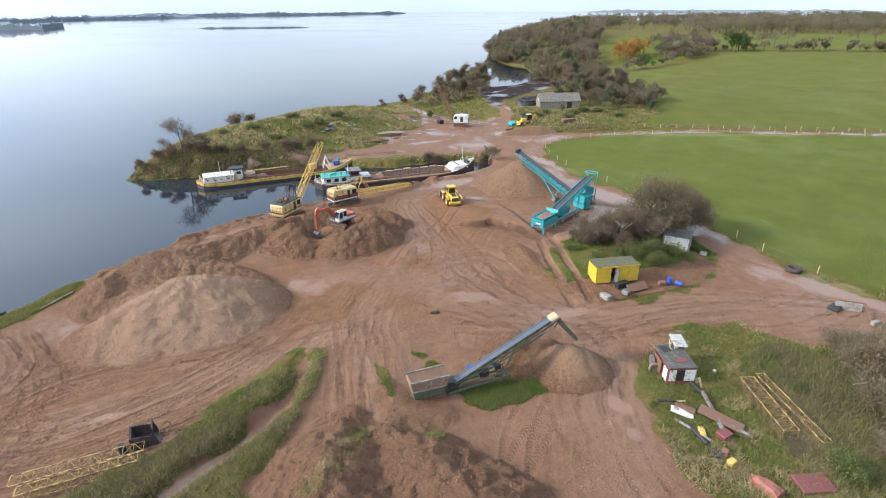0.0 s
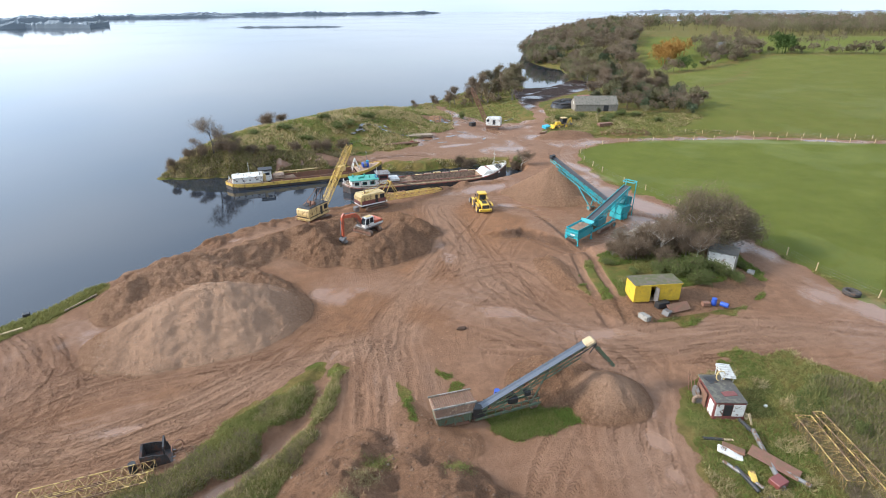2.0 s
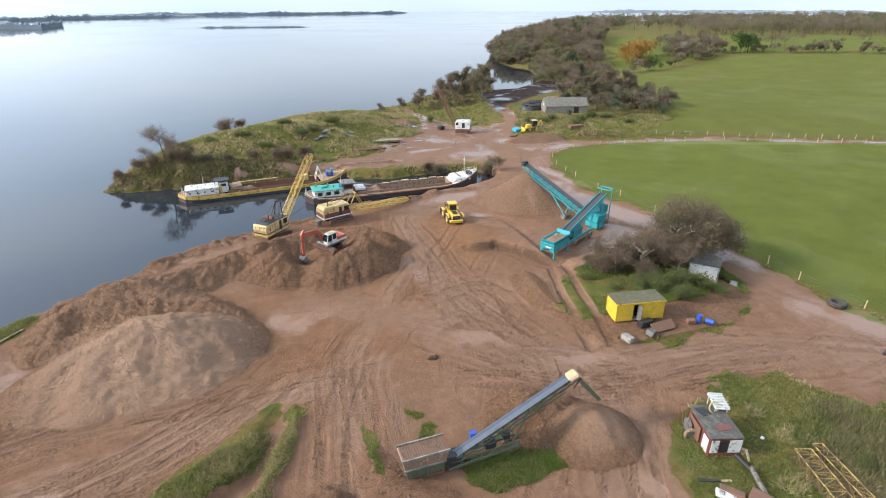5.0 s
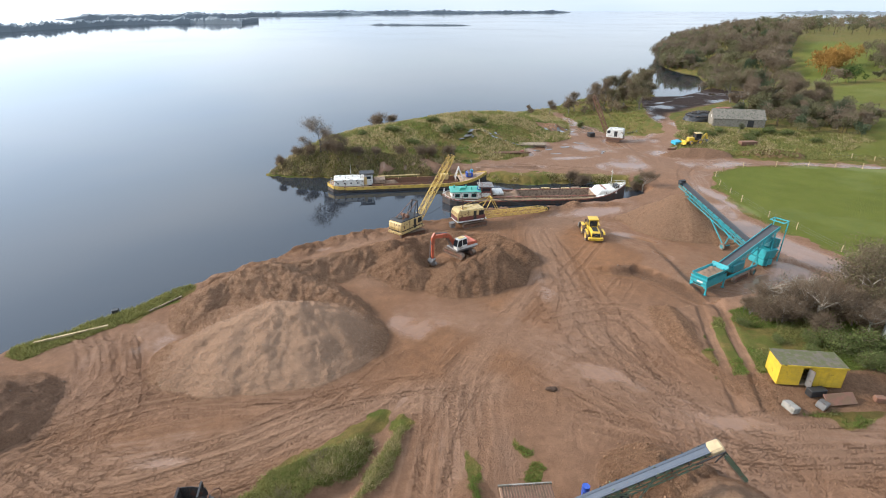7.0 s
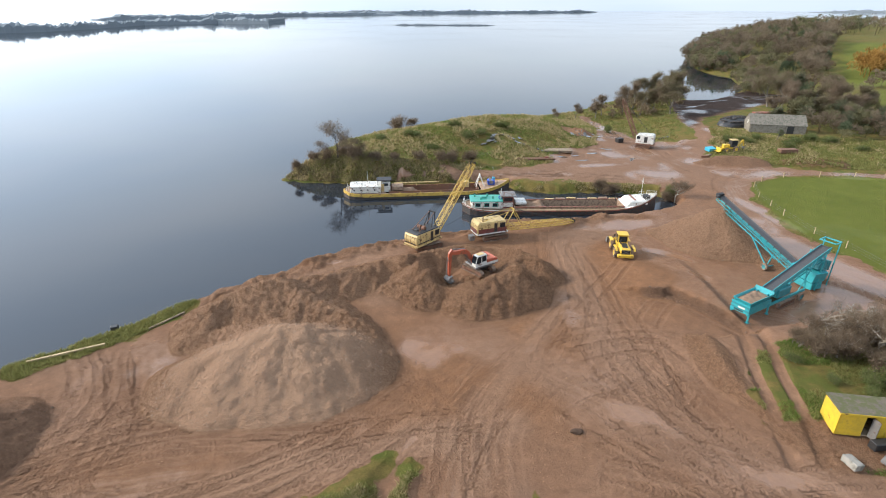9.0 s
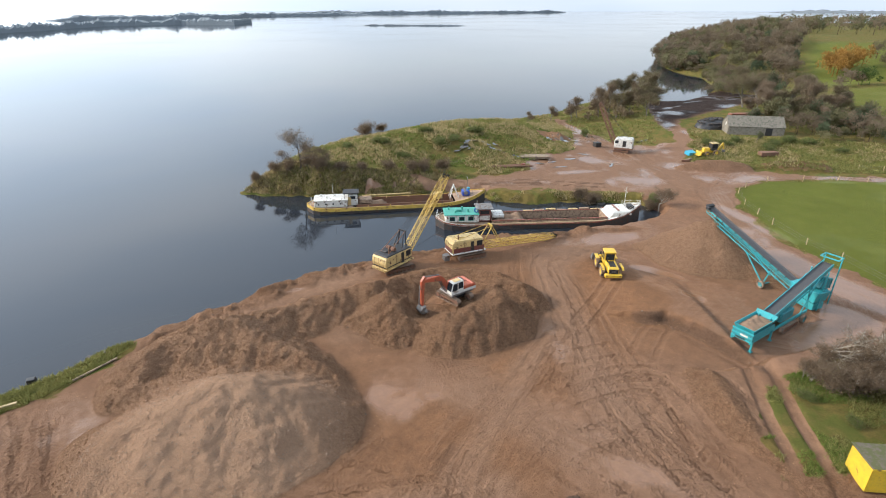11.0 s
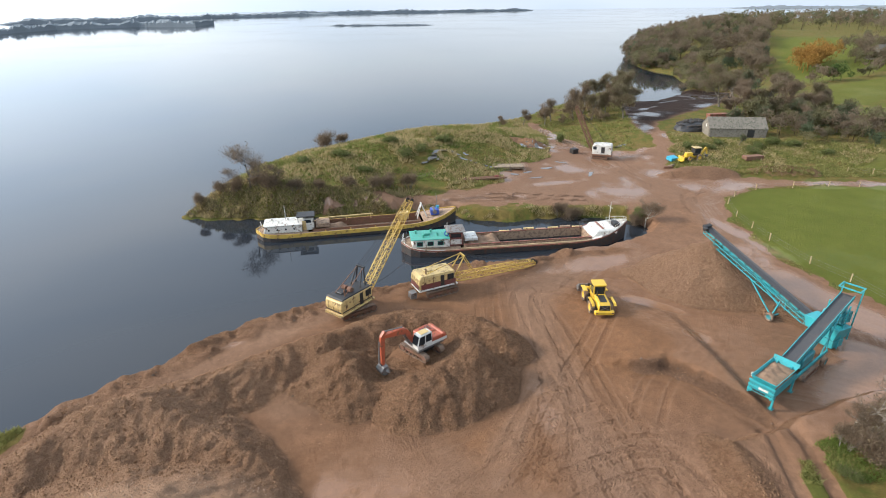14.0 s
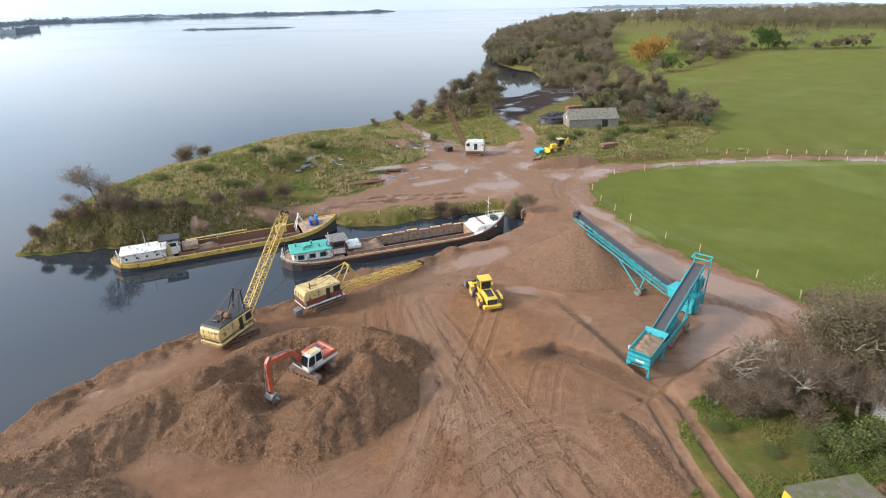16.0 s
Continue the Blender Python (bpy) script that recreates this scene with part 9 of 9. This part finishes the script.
def tufts(name, mat, label, outline, count, seed, hmin, hmax, avoid=None, blades_each=6, lean=0.5, width=0.035, keep=None):
    """Clumps of grass blades scattered over an outline."""
    nr = np.random.RandomState(seed)
    xs, ys = np.array([p[0] for p in outline]), np.array([p[1] for p in outline])
    k = count * 4
    px, py = nr.uniform(xs.min(), xs.max(), k), nr.uniform(ys.min(), ys.max(), k)
    z, cv, cv2 = survey(px, py)
    patch = vnoise(px, py, 5.0, seed) + 0.5 * vnoise(px, py, 1.8, seed + 1)
    ok = (inside(px, py, outline) > 0) & (cv[0] > 0.45) & (z > WATER_Z + 0.25) & (cv2[0] < 0.5) & (patch > (-0.12 if keep is None else keep))
    px, py, z = px[ok][:count], py[ok][:count], z[ok][:count]
    n = len(px)
    h = nr.uniform(hmin, hmax, n)
    base = np.stack([px, py, z - 0.03], -1)[:, None, :] + nr.normal(size=(n, blades_each, 3)) * np.array([0.16, 0.16, 0.0]) * (h[:, None, None] + 0.3)
    d = nr.normal(size=(n, blades_each, 3)) * np.array([lean, lean, 0.15]) + np.array([0, 0, 1.0])
    d /= np.linalg.norm(d, axis=2, keepdims=True)
    ln = (h[:, None] * nr.uniform(0.6, 1.2, (n, blades_each))).ravel()
    v, f = blades(base.reshape(-1, 3), d.reshape(-1, 3), ln, np.full(n * blades_each, width) * (0.6 + ln), nr)
    return tagged(loose_mesh(name, v, f, mat), label, "grass", kind="stuff")


SPIT = [(-38, 103), (-12, 103), (0, 104), (10, 107.5), (26, 113), (26, 118), (38, 128), (44, 150), (43, 178), (20, 170), (-6, 153), (-27, 126), (-38, 108)]
ISLE = [(34.6, 43), (28, 40), (24.5, 33), (24.5, 27), (28.5, 23.4), (34, 22), (42, 22), (50, 26), (54.5, 31.5), (56, 37), (50, 43.5), (42, 46)]
SPIT_EAST = [(46, 172), (50, 140), (60, 133), (70, 150), (88, 190), (104, 240), (70, 214), (44, 184)]
LOWER = [(20, -10), (20.5, 1), (23, 7.6), (26.8, 13.3), (34.3, 17.6), (41, 17.2), (44.3, 10), (56, 8.8), (64, 4), (62, -10)]
VERGE = [(54.4, 72), (57, 60), (59, 40), (58.4, 24), (63, 12), (66, 14), (61.5, 25), (61.4, 40), (60.2, 60), (57, 72), (58, 82), (60, 91), (64, 99), (90, 102.6), (90, 104.6), (63, 101), (57, 91)]
BARNYARD = [(62, 118), (70, 113), (90, 108), (112, 106), (116, 124), (100, 130), (90, 134), (74, 142), (66, 128)]
DITCHES = [(-1, 26), (-24, 16), (-31, 11), (-28, 2), (-14, 4), (-5, 13), (0, 22)]
QUAY = [(12, 79), (22, 79.2), (30, 81), (41, 85.6), (45, 91), (42.5, 97), (30, 98.6), (14, 101), (14, 97), (30, 96), (41, 93), (38, 87), (28, 83), (12, 81)]
tufts("rough_grass", M_GRASS, "rough olive grass on the spit", SPIT, 6500, 21, 0.3, 0.8, width=0.06)
tufts("rough_grass", M_STRAW, "straw-coloured dead grass on the spit", SPIT, 7000, 22, 0.4, 0.9, width=0.07, keep=-0.02)
tufts("rough_grass", M_LUSH, "greener grass patches on the spit", SPIT, 5000, 23, 0.25, 0.5, width=0.08, keep=0.05)
SPIT_FOOT = [(-37, 104.6), (-22, 103.3), (-3, 102.5), (13, 101.4), (14, 104.6), (0, 106.6), (-20, 108), (-34, 108)]
tufts("reeds", M_STRAW, "dead straw reeds at the foot of the spit", SPIT_FOOT, 3000, 77, 0.3, 0.75, width=0.05, keep=-0.2)
tufts("reeds", M_WEED, "brown sedge at the foot of the spit", SPIT_FOOT, 2000, 78, 0.3, 0.65, width=0.05, keep=-0.4)
tufts("reeds", M_GRASS, "green growth at the foot of the spit", SPIT_FOOT, 2200, 79, 0.3, 0.6, width=0.07, keep=0.0)
tufts("rough_grass", M_GRASS, "rough grass beside the muddy track", SPIT_EAST, 3000, 24, 0.3, 0.8, width=0.07)
tufts("meadow_grass", M_GRASS, "rough grass round the scrap heap", LOWER, 13000, 25, 0.15, 0.45, blades_each=8, width=0.024, lean=0.9)
tufts("meadow_grass", M_STRAW, "dead straw grass in the lower meadow", LOWER, 7000, 26, 0.25, 0.65, blades_each=8, keep=0.05, width=0.028, lean=0.8)
tufts("meadow_grass", M_LUSH, "lush green grass in the lower meadow", LOWER, 11000, 27, 0.12, 0.35, blades_each=8, keep=-0.1, width=0.026, lean=0.9)
WEEDS = [(34.5, 9), (40, 12), (45, 9.5), (47, 6), (42, -1), (38, -6), (27, -6), (26.5, -3.4), (31, -1.5), (34.8, 1)]
tufts("weeds", M_BRAMBLE, "rank green weeds at the thicket edge", WEEDS, 4200, 71, 0.25, 0.7, blades_each=9, width=0.045, lean=1.0, keep=-0.12)
tufts("weeds", M_GRASS, "rank olive grass at the thicket edge", WEEDS, 5000, 76, 0.3, 0.8, blades_each=8, width=0.03, lean=0.8, keep=-0.3)
tufts("weeds", M_WEED, "dead brown weed stalks at the thicket edge", WEEDS, 2200, 72, 0.4, 1.0, blades_each=7, width=0.025, lean=0.8, keep=-0.1)
tufts("weeds", M_STRAW, "pale dead stalks among the weeds", WEEDS, 2200, 73, 0.3, 0.8, blades_each=6, width=0.02, lean=0.7, keep=0.05)
INSIDE_BOOM = [(32.8, 7.4), (35.4, 7.4), (33.6, -1.4), (29.8, -1.4)]
tufts("weeds", M_WEED, "dead brown stalks grown through the lattice boom", INSIDE_BOOM, 2200, 74, 0.2, 0.5, blades_each=8, width=0.025, lean=1.2, keep=-0.6)
tufts("island_grass", M_LUSH, "lush grass round the sheds", ISLE, 6000, 28, 0.15, 0.4, blades_each=8, width=0.03, lean=0.8)
tufts("island_grass", M_GRASS, "rough grass round the sheds", ISLE, 4500, 29, 0.2, 0.5, blades_each=8, keep=0.0, width=0.03, lean=0.8)
tufts("ditch_grass", M_GRASS, "rank grass on the ditch banks", DITCHES, 11000, 30, 0.15, 0.5, blades_each=8, width=0.026, lean=0.9, keep=-0.7)
tufts("ditch_grass", M_LUSH, "bright green growth in the ditch", DITCHES, 3000, 31, 0.12, 0.4, blades_each=8, keep=0.1, width=0.028, lean=0.9)
tufts("ditch_grass", M_WEED, "brown dead stalks on the ditch banks", DITCHES, 4500, 75, 0.2, 0.65, blades_each=7, keep=-0.05, width=0.026, lean=0.9)
tufts("ditch_grass", M_STRAW, "dead stalks along the ditch", DITCHES, 5000, 32, 0.2, 0.6, blades_each=6, keep=0.0, width=0.024, lean=0.8)
tufts("verge_grass", M_GRASS, "rough grass along the field fence", VERGE, 2400, 33, 0.25, 0.6)
tufts("barnyard_grass", M_GRASS, "rough grass below the barn", BARNYARD, 3600, 34, 0.3, 0.8, width=0.06)
tufts("barnyard_grass", M_STRAW, "straw grass below the barn", BARNYARD, 1800, 35, 0.3, 0.8, width=0.06, keep=0.05)
tufts("shore_grass", M_GRASS, "grass strip at the lake edge", GRASS[3], 3000, 36, 0.2, 0.55, keep=-0.7)
tufts("conveyor_grass", M_LUSH, "bright grass patch under the old conveyor", [(6, 17), (6.6, 11), (14, 10.4), (17.5, 12), (15.6, 16.4)], 2400, 37, 0.12, 0.42, blades_each=8, width=0.028, lean=0.8, keep=-0.1)
tufts("conveyor_grass", M_GRASS, "dull grass patch under the old conveyor", [(6, 17), (6.6, 11), (14, 10.4), (17.5, 12), (15.6, 16.4)], 2200, 40, 0.12, 0.45, blades_each=8, width=0.028, lean=0.9, keep=-0.2)
tufts("conveyor_grass", M_LUSH, "grass tufts beside the wheel ruts", [(0, 22), (3, 22), (8, 23), (8, 18), (3.4, 18), (3, 14), (0, 14)], 700, 38, 0.12, 0.3, blades_each=8, width=0.028, lean=0.8)
tufts("quay_reeds", M_STRAW, "pale reeds along the quay edge", QUAY, 1600, 39, 0.4, 1.0, width=0.05)


def clods(name, mat, label, count, seed, smin, smax, where):
    """Loose lumps and stones: little uneven eight-faced bodies."""
    nr = np.random.RandomState(seed)
    k = count * 10
    px, py = nr.uniform(-46, 50, k), nr.uniform(-6, 78, k)
    z, cv, cv2 = survey(px, py)
    ok = where(px, py, z, cv, nr.rand(k)) & (z > WATER_Z + 0.4) & (cv[0] < 0.4) & (cv[1] < 0.6)
    px, py, z = px[ok][:count], py[ok][:count], z[ok][:count]
    n = len(px)
    s = smin + (smax - smin) * nr.rand(n) ** 3
    six = np.array([(1, 0, 0), (-1, 0, 0), (0, 1, 0), (0, -1, 0), (0, 0, 1), (0, 0, -1)], float)
    v = (six[None] * nr.uniform(0.6, 1.1, (n, 6, 1)) + nr.normal(size=(n, 6, 3)) * 0.18) * s[:, None, None] + np.stack([px, py, z + s * 0.12], -1)[:, None, :]
    tri = np.array([(0, 2, 4), (2, 1, 4), (1, 3, 4), (3, 0, 4), (2, 0, 5), (1, 2, 5), (3, 1, 5), (0, 3, 5)])
    f = (tri[None] + 6 * np.arange(n)[:, None, None]).reshape(-1, 3)
    return tagged(loose_mesh(name, v.reshape(-1, 3), f, mat), label, "stones", kind="stuff")


M_CLOD = leafy("sand_clods", (0.24, 0.138, 0.080), (0.42, 0.252, 0.148), 0.95)
M_STONE = leafy("grey_stones", (0.12, 0.085, 0.06), (0.30, 0.22, 0.165), 0.9)
M_CLOD_PALE = leafy("pale_sand_clods", (0.38, 0.252, 0.170), (0.58, 0.40, 0.28), 0.95)


def pale_heap(x, y):
    return ((x + 17) / 10) ** 4 + ((y - 35) / 7) ** 4 < 1


clods("sand_clods", M_CLOD, "crust of damp sand lumps over the heaps", 21000, 41, 0.03, 0.13, lambda x, y, z, c, r: (c[2] > 0.55) & ~pale_heap(x, y) & (x < 30) & ((x < 16) | (y > 30)))
clods("sand_clods", M_CLOD_PALE, "crust of pale dry sand lumps on the front heap", 12000, 45, 0.025, 0.11, lambda x, y, z, c, r: (c[2] > 0.55) & pale_heap(x, y))
M_CLOD_MUD = leafy("mud_clods", (0.19, 0.118, 0.080), (0.34, 0.222, 0.152), 0.95)
clods("mud_clods", M_CLOD_MUD, "angular lumps of churned mud on the bank", 2600, 46, 0.04, 0.17, lambda x, y, z, c, r: (c[2] > 0.25) & (x > -11) & (x < 13) & (y < 16.5))
clods("mud_clods", M_CLOD_MUD, "fallen lumps under the cut face by the hopper", 420, 47, 0.08, 0.34, lambda x, y, z, c, r: (x > 24.5) & (x < 32.5) & (np.abs(to_line(x, y, SCARP)[1] - 0.25) < 0.6) & (to_line(x, y, SCARP)[0] < 1))
clods("sand_clods", M_CLOD, "scattered mud clods on the yard", 2500, 42, 0.025, 0.10, lambda x, y, z, c, r: (c[2] < 0.3) & (fbm(x, y, 7, 3, 99) > 0.05))
clods("stones", M_STONE, "stones along the shore and heap feet", 350, 43, 0.04, 0.2, lambda x, y, z, c, r: ((c[2] > 0.05) & (c[2] < 0.6)))


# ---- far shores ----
# distance haze is put into this colour: pale blue-grey instead of leaf green
M_FAR = leafy("haze_tinted_trees", (0.26, 0.295, 0.32), (0.34, 0.375, 0.40), 0.95)


def far_shore(name, line, depth, h, seed, label, per_m=0.05):
    """Low land with an uneven line of treetops across the lake."""
    nr = np.random.RandomState(seed)
    pts, run = [], 0
    bm = bm_new()
    rows = []
    for (x0, y0), (x1, y1) in zip(line, line[1:]):
        n = max(2, int(math.hypot(x1 - x0, y1 - y0) * per_m))
        for k in range(n):
            t = k / n
            pts.append((x0 + (x1 - x0) * t, y0 + (y1 - y0) * t))
    n = len(pts)
    k = np.arange(n) * 1.0
    tree_line = 0.72 + 0.5 * fbm(k, k * 0, 9.0, 4, seed)
    jag = nr.uniform(0.7, 1.25, (n, 3))
    for i, (x, y) in enumerate(pts):
        e = min(1, i / 10, (n - 1 - i) / 10)
        top = h * e * max(0.2, tree_line[i])
        d = math.hypot(x, y)
        ux, uy = x / d, y / d
        rows.append([bm.verts.new((x + ux * o, y + uy * o, WATER_Z + zz)) for o, zz in ((0, -0.5), (depth * 0.04, top * 0.75 * jag[i, 0] + 0.05), (depth * 0.45, top * jag[i, 1] + 0.1), (depth, top * 0.8 * jag[i, 2]), (depth * 1.2, -0.5))])
    for p, q in zip(rows, rows[1:]):
        for k in range(4):
            bm.faces.new((p[k], p[k + 1], q[k + 1], q[k]))
    bmesh.ops.recalc_face_normals(bm, faces=bm.faces)
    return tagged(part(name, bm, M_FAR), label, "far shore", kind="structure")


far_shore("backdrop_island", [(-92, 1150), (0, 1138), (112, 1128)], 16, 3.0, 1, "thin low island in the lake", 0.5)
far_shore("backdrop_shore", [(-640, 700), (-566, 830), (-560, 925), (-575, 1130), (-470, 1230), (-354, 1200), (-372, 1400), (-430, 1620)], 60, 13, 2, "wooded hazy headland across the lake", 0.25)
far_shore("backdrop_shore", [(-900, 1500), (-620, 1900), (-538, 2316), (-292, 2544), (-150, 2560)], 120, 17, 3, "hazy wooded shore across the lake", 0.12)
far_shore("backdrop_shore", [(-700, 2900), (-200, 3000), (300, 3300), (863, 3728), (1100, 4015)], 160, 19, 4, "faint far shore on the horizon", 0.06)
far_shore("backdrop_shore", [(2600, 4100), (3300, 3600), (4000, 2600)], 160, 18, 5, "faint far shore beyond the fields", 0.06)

# ---- far buildings ----
def cottage(x, y, turn, L, W, H, label):
    c = thing("cottage", at(x, y, turn, -0.3), label, "house")
    part("wall", box(bm_new(), (0, 0, H / 2), (L, W, H)), P_STONE, c)
    bm = prism(bm_new(), [(-W / 2 - 0.3, H), (W / 2 + 0.3, H), (0, H + W * 0.45)], -L / 2 - 0.3, L / 2 + 0.3)
    part("roof", bm, P_DARKROOF, c, m=pose(0, 0, 0, 0, 0, 90))
    return c


cottage(470, 176, -12, 16, 8, 3.0, "pale farm shed behind the field hedge")
cottage(238, 258, 20, 9, 7, 3.6, "small stone cottage among far trees")


# ---- grass on the churned bank ----
for k, (gx, gy) in enumerate([(-3.4, 9.6), (-2.2, 11.2), (-5.0, 7.6), (3.6, 9.4), (-6.4, 6.2)]):
    nr = np.random.RandomState(60 + k)
    gp = np.stack([gx + nr.normal(size=900) * 0.55, gy + nr.normal(size=900) * 0.4], -1)
    gz = survey(gp[:, 0], gp[:, 1])[0]
    gd = nr.normal(size=(900, 3)) * np.array([0.8, 0.8, 0.1]) + np.array([0, 0, 1.0])
    gd /= np.linalg.norm(gd, axis=1, keepdims=True)
    gvv, gf = blades(np.column_stack([gp, gz - 0.02]), gd, nr.uniform(0.12, 0.35, 900), np.full(900, 0.022), nr)
    tagged(loose_mesh("bank_grass", gvv, gf, M_GRASS if k % 2 else M_STRAW), "tuft of dull grass on the churned mud bank", "grass", kind="stuff")


# ---- standing water in the wheel ruts of the spit and the black mud ----
def puddle(x, y, length, width, turn, k):
    rnd = random.Random(800 + k)
    c, s = math.cos(radians(turn)), math.sin(radians(turn))
    ring = []
    for i in range(18):
        a = i * math.pi / 9
        r = rnd.uniform(0.7, 1.15)
        u, w = length / 2 * r * math.cos(a), width / 2 * r * math.sin(a) * rnd.uniform(0.7, 1.2)
        ring.append((x + u * c - w * s, y + u * s + w * c))
    zs = [height_at(px, py) for px, py in ring[::3]] + [height_at(x, y)]
    bm = bm_new()
    z0 = sorted(zs)[len(zs) // 2] + 0.04
    verts = [bm.verts.new((px, py, max(z0, height_at(px, py) + 0.03))) for px, py in ring]
    mid = bm.verts.new((x, y, max(z0, height_at(x, y) + 0.03)))
    for p, q in zip(verts, verts[1:] + verts[:1]):
        bm.faces.new((p, q, mid))
    return tagged(part("puddle", bm, M_PUDDLE), "shallow rain puddle mirroring the sky in a rut", "puddle", kind="structure")


M_PUDDLE, _n, _l, _p = nodes_of("rain_puddle")
_p.inputs["Base Color"].default_value = (0.10, 0.085, 0.07, 1)
_p.inputs["Roughness"].default_value = 0.03
_p.inputs["Coat Weight"].default_value = 0.7
_p.inputs["Specular IOR Level"].default_value = 0.6
RUT_WATER = [(9.0, 120.2, 2.2, 0.8, 40), (10.6, 122.0, 3.4, 1.2, 60), (11.6, 124.2, 2.8, 0.9, 70), (12.9, 125.6, 2.2, 1.1, 20), (14.2, 126.2, 1.2, 0.7, 60), (11.9, 121.8, 1.8, 0.5, 60),
             (16.1, 125.4, 3.2, 0.7, 120), (18.4, 125.8, 1.6, 0.8, 120), (17.4, 123.4, 2.6, 0.6, 130), (19.6, 122.7, 2.0, 0.6, 130), (23.4, 121.0, 2.6, 1.0, 150), (25.8, 119.9, 3.4, 1.0, 160),
             (22.2, 121.8, 1.8, 0.5, 140), (27.4, 117.6, 2.0, 0.8, 170), (34.2, 137.2, 2.4, 1.2, 100), (37.2, 137.0, 4.6, 1.6, 130), (39.6, 142.4, 3.2, 0.6, 110), (41.0, 138.0, 2.4, 0.6, 140),
             (39.9, 139.6, 1.6, 0.5, 120), (35.5, 121.6, 2.6, 0.9, 10), (40.0, 126.0, 2.8, 0.7, 150), (30.6, 119.0, 1.8, 0.6, 20), (36.4, 166.0, 8.0, 0.9, 115), (39.0, 158.0, 7.0, 0.8, 110), (33.6, 128.6, 1.8, 0.6, 30),
             (13.6, 137.0, 2.4, 0.5, 100), (11.2, 131.4, 2.4, 0.5, 80), (58.6, 137.2, 4.0, 1.0, 20), (31.4, 115.6, 3.0, 0.6, 10), (43.6, 117.0, 3.2, 0.7, 60)]
for k, row in enumerate(RUT_WATER):
    puddle(row[0], row[1], row[2] * 1.2, row[3] * (1.2 if row[1] < 150 else 0.9), row[4], k)
clods("shore_rubble", M_STONE, "dark rubble and lumps along the water's edge", 420, 44, 0.08, 0.42, lambda x, y, z, c, r: (z < -0.35) & (y < 80) & (inside(x, y, SHORE_NEAR + SHORE_FAR) < 2.0))


M_PEAT_LUMP = leafy("dark_mud", (0.07, 0.045, 0.032), (0.15, 0.095, 0.065), 0.6)
lump = bm_new()
bmesh.ops.create_icosphere(lump, subdivisions=3, radius=0.5)
for v in lump.verts:
    k = 1 + 0.5 * float(fbm(np.array(v.co.x * 3 + 5), np.array(v.co.y * 3 + v.co.z), 1.0, 3, 7))
    v.co = Vector((v.co.x * k * 1.1, v.co.y * k * 0.7, v.co.z * k * 0.4))
tagged(part("mud_lump", lump, M_PEAT_LUMP, None, m=pose(9.9, 29.0, height_at(9.9, 29.0) + 0.05)), "dark wet lump of mud dropped on the yard", "mud lump")
